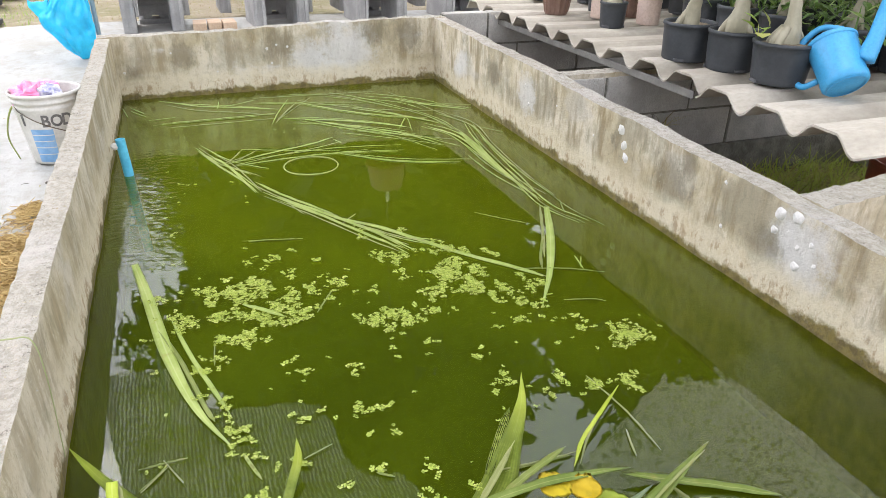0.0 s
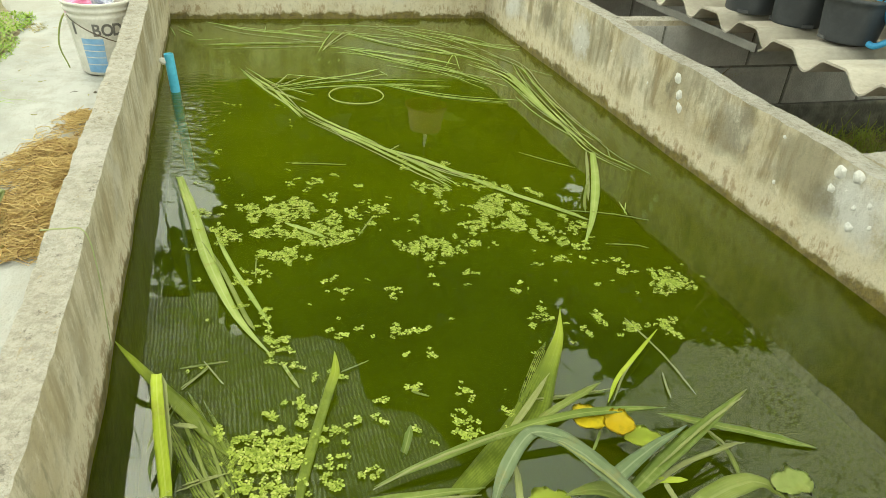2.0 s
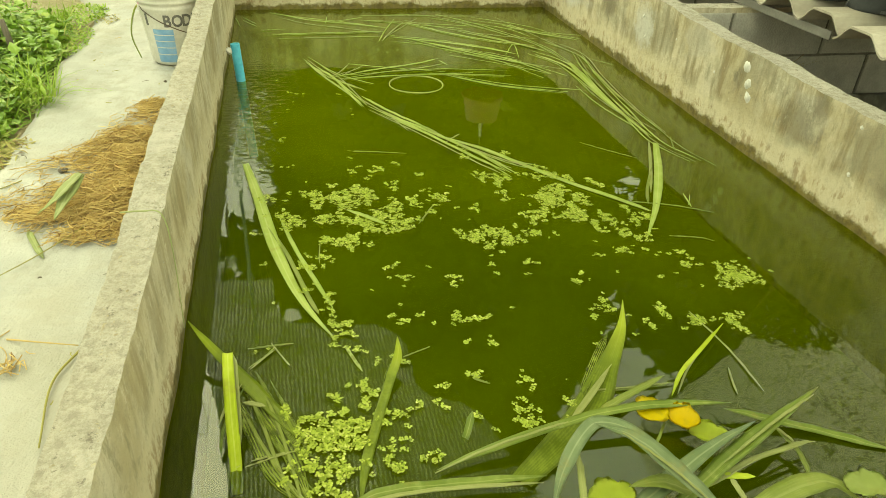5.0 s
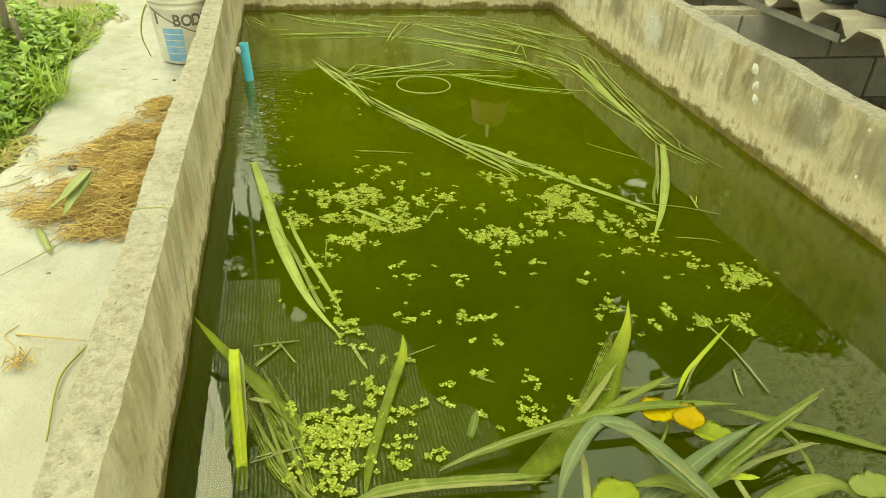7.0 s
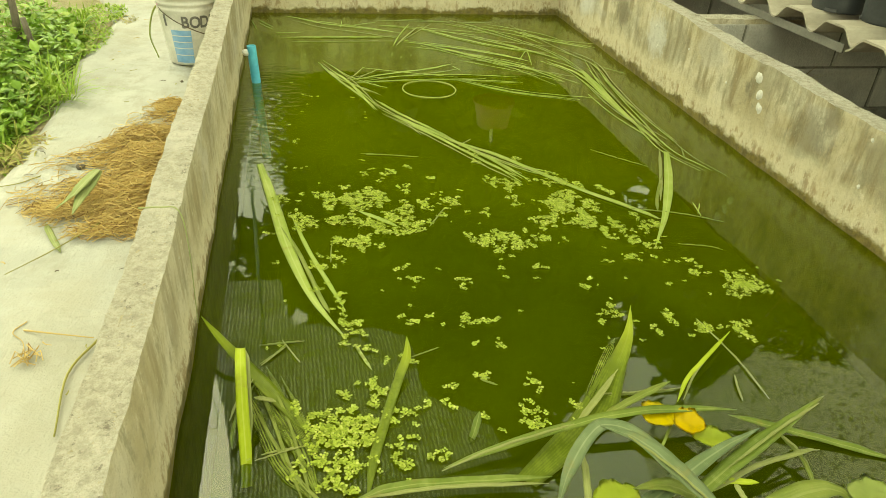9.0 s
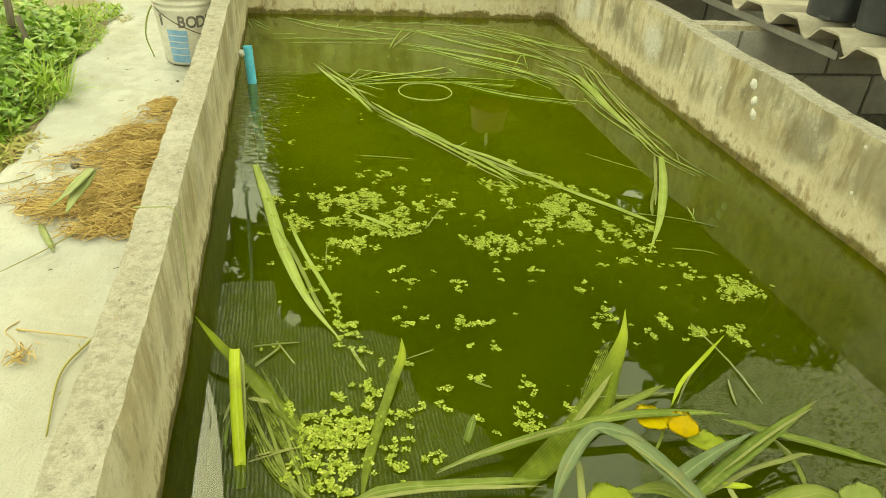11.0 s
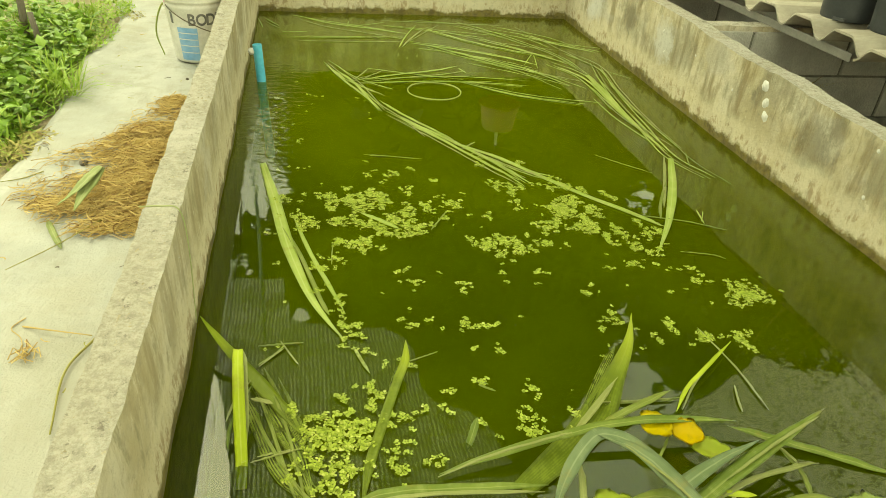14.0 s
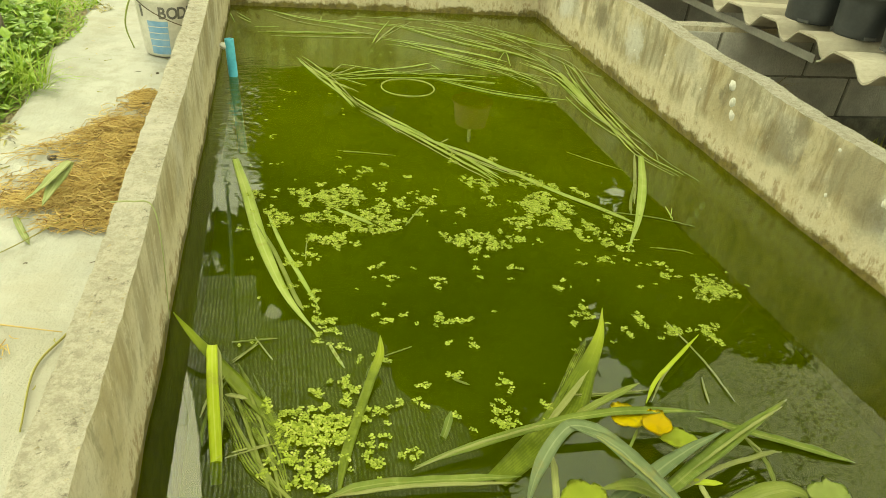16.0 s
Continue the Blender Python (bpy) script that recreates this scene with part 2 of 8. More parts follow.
def pond_water():
    """Murky green water: dense algae under a clear reflecting surface, ruffled round the standpipe."""
    n = Nodes("green_water")
    tree = n.tree
    out = tree.nodes["Material Output"]
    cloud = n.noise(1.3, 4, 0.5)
    # paler and yellower towards the far end, over an uneven edge
    far_tone = n.ramp(n.math("ADD", n.axis(1), n.math("MULTIPLY", n.math("SUBTRACT", cloud, 0.5), 1.6)), -2.5, -0.5)
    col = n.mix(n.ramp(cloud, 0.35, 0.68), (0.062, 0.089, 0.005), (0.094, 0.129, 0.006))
    col = n.mix(far_tone, col, (0.174, 0.216, 0.006))
    # yellower towards the east wall
    east_tone = n.ramp(n.math("ADD", n.axis(0), n.math("MULTIPLY", n.math("SUBTRACT", n.noise(2.2, 4, 0.5), 0.5), 0.5)), 0.9, 1.5, 0.0, 0.55)
    col = n.mix(east_tone, col, (0.165, 0.185, 0.003))
    # and darker towards the near end
    near_tone = n.ramp(n.math("ADD", n.axis(1), n.math("MULTIPLY", n.math("SUBTRACT", cloud, 0.5), 0.5)), -3.0, -2.35, 0.55, 0.0)
    col = n.mix(near_tone, col, (0.016, 0.027, 0.004))
    body = n.add("ShaderNodeBsdfDiffuse")
    n.link(col, body.inputs["Color"])
    clear = n.add("ShaderNodeBsdfTransparent")
    clear.inputs["Color"].default_value = (0.75, 0.81, 0.09, 1)
    depth = n.add("ShaderNodeMixShader", Fac=0.6)
    n.link(body.outputs[0], depth.inputs[1])
    n.link(clear.outputs[0], depth.inputs[2])
    gloss = n.add("ShaderNodeBsdfGlossy", Roughness=0.015)
    gloss.inputs["Color"].default_value = (1.0, 1.0, 0.98, 1)
    # wavelets driven along the west wall by the inlet, dying away to a near still surface
    d = n.add("ShaderNodeVectorMath")
    d.operation = "DISTANCE"
    d.inputs[1].default_value = (0.08, -0.52, 0.0)
    n.link(n.stretched(1.0, 0.38, 1.0), d.inputs[0])
    stir = n.ramp(n.math("ADD", d.outputs["Value"], n.math("MULTIPLY", n.math("SUBTRACT", n.noise(4.0, 3, 0.5), 0.5), 0.16)), 0.05, 0.27, 1.0, 0.0)
    wavelets = n.math("ADD", n.noise(24.0, 2, 0.5, n.stretched(0.8, 1.6, 1.0)), n.math("MULTIPLY", n.noise(60.0, 2, 0.5, n.stretched(0.5, 1.3, 1.0)), 0.25))
    weave = n.noise(30.0, 2, 0.5, n.stretched(0.5, 1.0, 1.0))
    slow = n.noise(5.0, 2, 0.5)
    height = n.math("ADD", n.math("MULTIPLY", n.math("MULTIPLY", wavelets, stir), 0.0032), n.math("ADD", n.math("MULTIPLY", weave, 0.00008), n.math("MULTIPLY", slow, 0.0004)))
    bump = n.add("ShaderNodeBump", Strength=1.0, Distance=1.0)
    n.link(height, bump.inputs["Height"])
    n.link(bump.outputs[0], gloss.inputs["Normal"])
    fres = n.add("ShaderNodeFresnel", IOR=1.41)
    n.link(bump.outputs[0], fres.inputs["Normal"])
    top = n.add("ShaderNodeMixShader")
    n.link(fres.outputs[0], top.inputs[0])
    n.link(depth.outputs[0], top.inputs[1])
    n.link(gloss.outputs[0], top.inputs[2])
    n.link(top.outputs[0], out.inputs["Surface"])
    return n.mat


def shade_net(name, lined):
    """Woven shade cloth: dark tapes between pale threads that glow with the daylight above, and a few open meshes."""
    n = Nodes(name)
    if lined:
        weave = n.add("ShaderNodeTexWave", Scale=10.0, Distortion=1.5, Detail=3.0)
        n.link(n.coord, weave.inputs["Vector"])
        pale = n.ramp(weave.outputs["Fac"], 0.42, 0.60, 0.04, 1.0)
        mesh = n.ramp(n.noise(30.0, 3, 0.6, n.stretched(1.0, 0.45, 1.0)), 0.42, 0.52, 0.3, 1.0)
        # broad uneven stretches with less of the pale thread
        patchy = n.ramp(n.noise(2.6, 5, 0.65), 0.38, 0.50, 0.45, 1.0)
        pale = n.math("MULTIPLY", n.math("MULTIPLY", pale, mesh), patchy)
        gaps = n.math("MULTIPLY", pale, 0.12)
        thread = (0.93, 0.96, 0.97)
    else:
        specks = n.noise(44.0, 3, 0.65, n.stretched(0.6, 1.0, 1.0))
        pale = n.ramp(specks, 0.42, 0.50, 0.08, 1.0)
        gaps = n.math("MULTIPLY", n.ramp(specks, 0.49, 0.55), 0.2)
        thread = (0.95, 0.93, 0.82)
    n.finish((0.08, 0.08, 0.065), 0.7)
    thin = n.add("ShaderNodeBsdfTranslucent")
    n.link(n.mix(pale, (0.05, 0.05, 0.04), thread), thin.inputs["Color"])
    cloth = n.add("ShaderNodeMixShader", Fac=0.85)
    n.link(n.bsdf.outputs[0], cloth.inputs[1])
    n.link(thin.outputs[0], cloth.inputs[2])
    hole = n.add("ShaderNodeBsdfTransparent")
    m = n.add("ShaderNodeMixShader")
    n.link(gaps, m.inputs[0])
    n.link(cloth.outputs[0], m.inputs[1])
    n.link(hole.outputs[0], m.inputs[2])
    n.link(m.outputs[0], n.tree.nodes["Material Output"].inputs["Surface"])
    return n.mat


M_SLAB = slab_concrete()
M_EARTH = earth()
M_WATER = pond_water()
M_NET = shade_net("lined_shade_cloth", True)
M_NET_FINE = shade_net("fine_shade_cloth", False)
M_MUD = simple("pond_mud", (0.118, 0.140, 0.004), (0.092, 0.108, 0.004), 4, 0.95)
M_SOIL = simple("dark_soil", (0.16, 0.12, 0.075), (0.26, 0.20, 0.13), 18, 0.95, 0.012, grain=70)
M_BLOCK = simple("concrete_block", (0.40, 0.39, 0.37), (0.30, 0.295, 0.28), 7, 0.92, 0.004, grain=140)
M_BLOCK_OLD = simple("weathered_block", (0.52, 0.50, 0.45), (0.37, 0.35, 0.31), 5, 0.93, 0.005, grain=120)
M_MORTAR = simple("old_mortar", (0.23, 0.22, 0.18), (0.12, 0.115, 0.09), 12, 0.95, 0.006)
M_SHEET = simple("fibre_cement", (0.46, 0.42, 0.345), (0.33, 0.295, 0.235), 4.5, 0.88, 0.0015, grain=60, stretch=(0.6, 1.6, 1))
M_STRIP = simple("grey_flat_sheet", (0.25, 0.237, 0.21), (0.17, 0.16, 0.14), 7, 0.85)
M_BLACKPOT = simple("black_plastic", (0.030, 0.034, 0.038), (0.045, 0.05, 0.055), 12, 0.48, 0.0006, specular=0.45)
M_BROWNPOT = simple("brown_plastic", (0.15, 0.085, 0.06), (0.19, 0.115, 0.085), 10, 0.5)
M_PINKPOT = simple("faded_clay", (0.55, 0.42, 0.34), (0.62, 0.49, 0.41), 8, 0.75)
M_TERRA = simple("terracotta", (0.36, 0.10, 0.05), (0.27, 0.075, 0.04), 9, 0.6)
M_HUNG = simple("dark_terracotta", (0.17, 0.045, 0.02), (0.12, 0.035, 0.018), 9, 0.75)
M_BLUECAN = simple("blue_plastic", (0.04, 0.29, 0.55), (0.06, 0.34, 0.60), 6, 0.4, 0.0004, specular=0.5)
M_PVC = simple("blue_pvc", (0.07, 0.42, 0.62), (0.10, 0.50, 0.68), 25, 0.4, 0.0003)
M_BAG = simple("blue_polythene", (0.01, 0.46, 0.78), (0.03, 0.56, 0.85), 8, 0.3, 0.003, grain=26, specular=0.6)
M_POLE = simple("grey_pvc", (0.22, 0.30, 0.34), (0.28, 0.36, 0.40), 8, 0.5)
M_WHITEBUCKET = simple("grubby_white_plastic", (0.62, 0.60, 0.55), (0.50, 0.48, 0.42), 9, 0.5, 0.0005)
M_PRINT = simple("faded_black_print", (0.10, 0.095, 0.09), (0.17, 0.16, 0.15), 30, 0.6)
M_BLUEPRINT = simple("faded_blue_print", (0.16, 0.34, 0.58), (0.25, 0.42, 0.62), 22, 0.55)
M_PINKBAG = simple("pink_film", (0.80, 0.22, 0.42), (0.75, 0.45, 0.58), 18, 0.4, 0.002, grain=40)
M_WHITEBAG = simple("printed_white_film", (0.70, 0.70, 0.74), (0.25, 0.25, 0.45), 32, 0.4, 0.002, grain=40)
M_WIRE = simple("rusty_wire", (0.10, 0.085, 0.07), (0.16, 0.11, 0.07), 40, 0.6, metal=0.6)
M_RING = simple("pale_hose", (0.34, 0.37, 0.12), (0.26, 0.30, 0.08), 20, 0.5)
M_LIME = simple("white_lime", (0.72, 0.70, 0.66), (0.55, 0.53, 0.48), 30, 0.9, 0.004)
M_RUBBER = simple("old_rubber", (0.06, 0.062, 0.066), (0.10, 0.10, 0.10), 14, 0.8, 0.003)
M_TIMBER = simple("grey_timber", (0.20, 0.17, 0.13), (0.13, 0.105, 0.08), 9, 0.85, 0.003, stretch=(8, 8, 1))
M_BRICK = simple("pale_brick", (0.50, 0.36, 0.24), (0.56, 0.43, 0.30), 16, 0.9, 0.003)
M_BARK = simple("smooth_grey_bark", (0.37, 0.34, 0.245), (0.26, 0.24, 0.16), 14, 0.75, 0.003, grain=40, stretch=(1, 1, 0.7))
M_TREEBARK = simple("tree_bark", (0.16, 0.13, 0.10), (0.10, 0.085, 0.065), 8, 0.9, 0.01, stretch=(2, 2, 0.6))
M_STRAW = varied("dry_straw", (0.34, 0.23, 0.09), (0.56, 0.42, 0.18), (0.19, 0.105, 0.042), 0.7, blemish=0.15, specular=0.2)
M_WEED = varied("floating_fern", (0.19, 0.25, 0.03), (0.38, 0.455, 0.08), (0.54, 0.565, 0.17), 0.6, 160, 0.15, blemish=0.25, specular=0.2)
M_LEAFY = varied("green_leaves", (0.12, 0.23, 0.026), (0.21, 0.35, 0.05), (0.33, 0.43, 0.09), 0.45, 30, 0.25)
M_ROSELEAF = varied("potted_leaves", (0.06, 0.12, 0.022), (0.12, 0.205, 0.04), (0.25, 0.34, 0.09), 0.4, 30, 0.2)
M_GRASS = varied("wild_grass", (0.18, 0.30, 0.03), (0.28, 0.40, 0.06), (0.40, 0.40, 0.12), 0.55, 40, 0.25)
M_DEADGRASS = varied("wilted_grass", (0.22, 0.22, 0.05), (0.34, 0.30, 0.10), (0.18, 0.105, 0.045), 0.7, 40, 0.1)
# bed grasses: brightened copies that offset the shade under the sheets
M_BEDGRASS_BRIGHT = varied("bed_grass", (0.40, 0.40, 0.09), (0.55, 0.52, 0.17), (0.34, 0.20, 0.08), 0.65, 40, 0.2)
M_GREENBED_BRIGHT = varied("brightened_green_bed_grass", (0.34, 0.46, 0.05), (0.50, 0.60, 0.10), (0.42, 0.38, 0.12), 0.6, 40, 0.25)
M_CROWN = varied("tree_leaves", (0.035, 0.065, 0.012), (0.06, 0.10, 0.018), (0.09, 0.13, 0.03), 0.5, 10, 0.2)
M_YELLOW = varied("yellowed_leaf", (0.72, 0.58, 0.03), (0.70, 0.60, 0.05), (0.70, 0.50, 0.02), 0.5, 40, 0.1, per_object=True, blemish=0.55)


def blade_leaf(name, c1, c2, rib):
    n = Nodes(name)
    across = n.add("ShaderNodeAttribute")
    across.attribute_name = "across"
    wav = n.math("SINE", n.math("MULTIPLY", across.outputs["Fac"], 34.0))
    mid = n.ramp(n.math("ABSOLUTE", across.outputs["Fac"]), 0.05, 0.16, 1.0, 0.0)
    veins = n.math("ADD", n.math("MULTIPLY", wav, 0.06), n.noise(45.0, 5, 0.7, n.stretched(1.0, 0.6, 1.0)))
    big = n.noise(9.0, 4, 0.6)
    col = n.mix(n.ramp(big, 0.35, 0.68), c1, c2)
    col = n.mix(n.ramp(veins, 0.5, 0.75, 0, 0.35), col, rib)
    col = n.mix(n.math("MULTIPLY", mid, 0.45), col, rib)
    col = n.mix(n.ramp(n.noise(22.0, 5, 0.7), 0.55, 0.72, 0, 0.4), col, (0.30, 0.24, 0.06))
    if name == "half_drowned_blade":
        along = n.add("ShaderNodeAttribute")
        along.attribute_name = "along"
        deep = n.math("ADD", along.outputs["Fac"], n.math("MULTIPLY", n.math("SUBTRACT", big, 0.5), 0.25))
        col = n.mix(n.ramp(deep, 0.16, 0.42), col, n.mix(n.ramp(veins, 0.4, 0.7), (0.125, 0.17, 0.010), (0.19, 0.245, 0.025)))
    n.finish(col, 0.5, veins, 0.0012, 0, 0.35)
    t = n.add("ShaderNodeBsdfTranslucent")
    n.link(col, t.inputs["Color"])
    m = n.add("ShaderNodeMixShader", Fac=0.3)
    n.link(n.bsdf.outputs[0], m.inputs[1])
    n.link(t.outputs[0], m.inputs[2])
    if name == "drowned_blade":
        # rotted to fibres, with the water showing between them
        rot = n.math("ADD", n.math("MULTIPLY", n.math("SINE", n.math("MULTIPLY", across.outputs["Fac"], 15.0)), 0.12), n.noise(30.0, 5, 0.7))
        bare = n.add("ShaderNodeBsdfTransparent")
        frayed = n.add("ShaderNodeMixShader")
        n.link(n.ramp(rot, 0.42, 0.58, 0.15, 0.75), frayed.inputs[0])
        n.link(m.outputs[0], frayed.inputs[1])
        n.link(bare.outputs[0], frayed.inputs[2])
        m = frayed
    n.link(m.outputs[0], n.tree.nodes["Material Output"].inputs["Surface"])
    return n.mat


BLADES = {
    "leaf": blade_leaf("grass_blade", (0.14, 0.20, 0.03), (0.21, 0.27, 0.055), (0.40, 0.44, 0.16)),
    "dull": blade_leaf("sodden_blade", (0.19, 0.24, 0.045), (0.26, 0.305, 0.075), (0.36, 0.39, 0.15)),
    "pale": blade_leaf("pale_blade", (0.30, 0.33, 0.11), (0.36, 0.38, 0.15), (0.42, 0.44, 0.2)),
    "reed": blade_leaf("pale_green_reed", (0.33, 0.42, 0.09), (0.43, 0.51, 0.15), (0.55, 0.60, 0.26)),
    "grey": blade_leaf("grey_green_blade", (0.145, 0.20, 0.088), (0.205, 0.26, 0.13), (0.38, 0.43, 0.25)),
    "drowned": blade_leaf("drowned_blade", (0.13, 0.175, 0.018), (0.20, 0.255, 0.035), (0.33, 0.38, 0.09)),
    "awash": blade_leaf("half_drowned_blade", (0.27, 0.34, 0.022), (0.35, 0.41, 0.035), (0.42, 0.47, 0.09)),
    "wilted": blade_leaf("wilted_blade", (0.24, 0.29, 0.10), (0.33, 0.37, 0.15), (0.46, 0.48, 0.25)),
    "bright": blade_leaf("bright_blade", (0.40, 0.49, 0.035), (0.50, 0.59, 0.065), (0.58, 0.64, 0.15)),
}


# ---- mesh helpers ----
def mesh_of(name, bm, material, smooth=False):
    me = bpy.data.meshes.new(name)
    bm.normal_update()
    bm.to_mesh(me)
    bm.free()
    me.materials.append(material)
    if smooth:
        me.polygons.foreach_set("use_smooth", [True] * len(me.polygons))
    return me


def part(name, bm, material, parent=None, label="", smooth=False, at=None):
    ob = new(name, mesh_of(name, bm, material, smooth))
    if parent is not None:
        ob.parent = parent
    if at is not None:
        ob.matrix_basis = at
    if label:
        tagged(ob, label)
    return ob


def thing(name, label, category, group="", kind="", at=None):
    ob = new(name)
    ob.empty_display_size = 0.05
    if at is not None:
        ob.matrix_basis = at
    return tagged(ob, label, category, group, kind)


def raw(name, verts, faces, material, parent=None, smooth=False):
    me = bpy.data.meshes.new(name)
    me.from_pydata(verts, [], faces)
    me.materials.append(material)
    if smooth:
        me.polygons.foreach_set("use_smooth", [True] * len(me.polygons))
    ob = new(name, me)
    if parent is not None:
        ob.parent = parent
    return ob


def box(bm, x0, x1, y0, y1, z0, z1, bevel=0.0):
    geo = bmesh.ops.create_cube(bm, size=1.0, matrix=Matrix.Translation(((x0 + x1) / 2, (y0 + y1) / 2, (z0 + z1) / 2)) @ Matrix.Diagonal((x1 - x0, y1 - y0, z1 - z0, 1)))
    if bevel:
        edges = list({e for v in geo["verts"] for e in v.link_edges})
        bmesh.ops.bevel(bm, geom=edges, offset=bevel, segments=2, affect="EDGES", profile=0.6)
    return bm


def lathe(profile, seg=32, squash=1.0):
    """Turns (radius, height) pairs round z."""
    bm = bmesh.new()
    rings = []
    for r, z in profile:
        if r < 1e-5:
            rings.append([bm.verts.new((0, 0, z))])
        else:
            rings.append([bm.verts.new((r * math.cos(6.28318 * i / seg), squash * r * math.sin(6.28318 * i / seg), z)) for i in range(seg)])
    for a, b in zip(rings, rings[1:]):
        for i in range(seg):
            j = (i + 1) % seg
            if len(a) == 1 and len(b) == 1:
                continue
            if len(a) == 1:
                bm.faces.new((a[0], b[j], b[i]))
            elif len(b) == 1:
                bm.faces.new((a[i], a[j], b[0]))
            else:
                bm.faces.new((a[i], a[j], b[j], b[i]))
    bmesh.ops.recalc_face_normals(bm, faces=bm.faces)
    return bm


def spline(points, steps):
    """Catmull-Rom through the points."""
    pts = [Vector(p) for p in points]
    pts = [2 * pts[0] - pts[1]] + pts + [2 * pts[-1] - pts[-2]]
    out = []
    for i in range(1, len(pts) - 2):
        p0, p1, p2, p3 = pts[i - 1:i + 3]
        for k in range(steps):
            t = k / steps
            out.append(0.5 * ((2 * p1) + (p2 - p0) * t + (2 * p0 - 5 * p1 + 4 * p2 - p3) * t * t + (3 * p1 - p0 - 3 * p2 + p3) * t ** 3))
    out.append(pts[-2])
    return out


def tube(bm, path, radii, seg=8, caps=True):
    rings = []
    for i, p in enumerate(path):
        d = (path[min(i + 1, len(path) - 1)] - path[max(i - 1, 0)]).normalized()
        u = d.orthogonal().normalized() if i == 0 else (u - d * u.dot(d)).normalized()
        w = d.cross(u)
        r = radii[i] if isinstance(radii, (list, tuple)) else radii
        rings.append([bm.verts.new(p + r * (math.cos(6.28318 * k / seg) * u + math.sin(6.28318 * k / seg) * w)) for k in range(seg)])
    for a, b in zip(rings, rings[1:]):
        for k in range(seg):
            bm.faces.new((a[k], a[(k + 1) % seg], b[(k + 1) % seg], b[k]))
    if caps:
        bm.faces.new(rings[0][::-1])
        bm.faces.new(rings[-1])
    return bm


def rough_wall(name, a, b, thick, bottom, top_a, top_b, material, label, seed, chip=0.010, parent=None, bow=1.0, lean=0.0):
    """A plastered wall from a to b along its inner face, its thickness to the right of that way, with a worn, uneven top."""
    a, b = Vector((*a, 0)), Vector((*b, 0))
    way = (b - a)
    length = way.length
    way.normalize()
    side = Vector((way.y, -way.x, 0))
    nx, nt, nz = max(8, int(length / 0.013)), 7, 10
    rng = random.Random(seed)
    off = Vector((rng.random() * 50, rng.random() * 50, 0))

    def top(s):
        p = a + way * s * length
        base = top_a + (top_b - top_a) * s ** bow
        return base + 0.012 * (noise.noise(p * 2.3 + off)) + 0.006 * noise.noise(p * 9 + off)

    # profile round the wall: inner face up, over the top, outer face down
    prof = [(0.0, i / nz) for i in range(nz)] + [(j / nt, 1.0) for j in range(nt + 1)] + [(1.0, 1 - (i + 1) / nz) for i in range(nz)]
    verts, faces = [], []
    for i in range(nx + 1):
        s = i / nx
        p0 = a + way * s * length
        t = top(s)
        for u, v in prof:
            p = p0 + side * thick * u
            z = bottom + (t - bottom) * v
            p = p + side * (lean * (1 if thick > 0 else -1) * max(0.0, z) / t)
            wob = 0.0045 * noise.noise(Vector((p.x * 6, p.y * 6, z * 6)) + off)
            if v > 0.999:
                rim = 1 - abs(2 * u - 1)
                z += chip * 0.4 * noise.noise(Vector((p.x * 26, p.y * 26, 3.1)) + off) + chip * 0.35 * noise.noise(Vector((p.x * 61, p.y * 61, 7.7)) + off) - (0.0 if rim > 0.3 else chip * max(0, noise.noise(p * 17 + off) - 0.1))
            else:
                p = p + side * (wob if u < 0.5 else -wob)
            verts.append((p.x, p.y, z))
    m = len(prof)
    for i in range(nx):
        for k in range(m - 1):
            q = i * m + k
            faces.append((q, q + m, q + m + 1, q + 1))
    faces.append(tuple(range(m)))
    faces.append(tuple(nx * m + k for k in range(m))[::-1])
    ob = raw(name, verts, faces, material, parent, smooth=True)
    me = ob.data
    me.set_sharp_from_angle(angle=radians(38))
    return tagged(ob, label, "wall", kind="structure") if parent is None else ob


# ---- the tank ----
W, NEAR = 1.6, -3.42
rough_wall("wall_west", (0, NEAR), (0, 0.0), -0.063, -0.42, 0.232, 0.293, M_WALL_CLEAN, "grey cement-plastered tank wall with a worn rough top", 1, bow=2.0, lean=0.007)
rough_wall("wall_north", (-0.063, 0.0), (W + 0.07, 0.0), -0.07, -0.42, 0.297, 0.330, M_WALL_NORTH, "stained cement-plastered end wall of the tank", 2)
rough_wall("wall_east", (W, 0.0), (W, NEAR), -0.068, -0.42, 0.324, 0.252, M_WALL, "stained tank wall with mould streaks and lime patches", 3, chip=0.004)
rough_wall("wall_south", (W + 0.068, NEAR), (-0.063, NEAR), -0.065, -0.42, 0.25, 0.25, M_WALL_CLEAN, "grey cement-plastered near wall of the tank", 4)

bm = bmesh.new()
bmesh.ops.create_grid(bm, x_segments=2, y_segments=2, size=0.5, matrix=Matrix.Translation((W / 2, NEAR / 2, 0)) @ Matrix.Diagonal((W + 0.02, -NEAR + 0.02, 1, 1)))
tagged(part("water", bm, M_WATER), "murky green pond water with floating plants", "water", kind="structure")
bm = bmesh.new()
box(bm, -0.02, W + 0.02, NEAR - 0.02, 0.02, -0.42, -0.30)
tagged(part("tank_floor", bm, M_MUD), "algae-covered tank floor under the water", "floor", kind="structure")

# ---- ground, slab ----
GROUND = 0.01


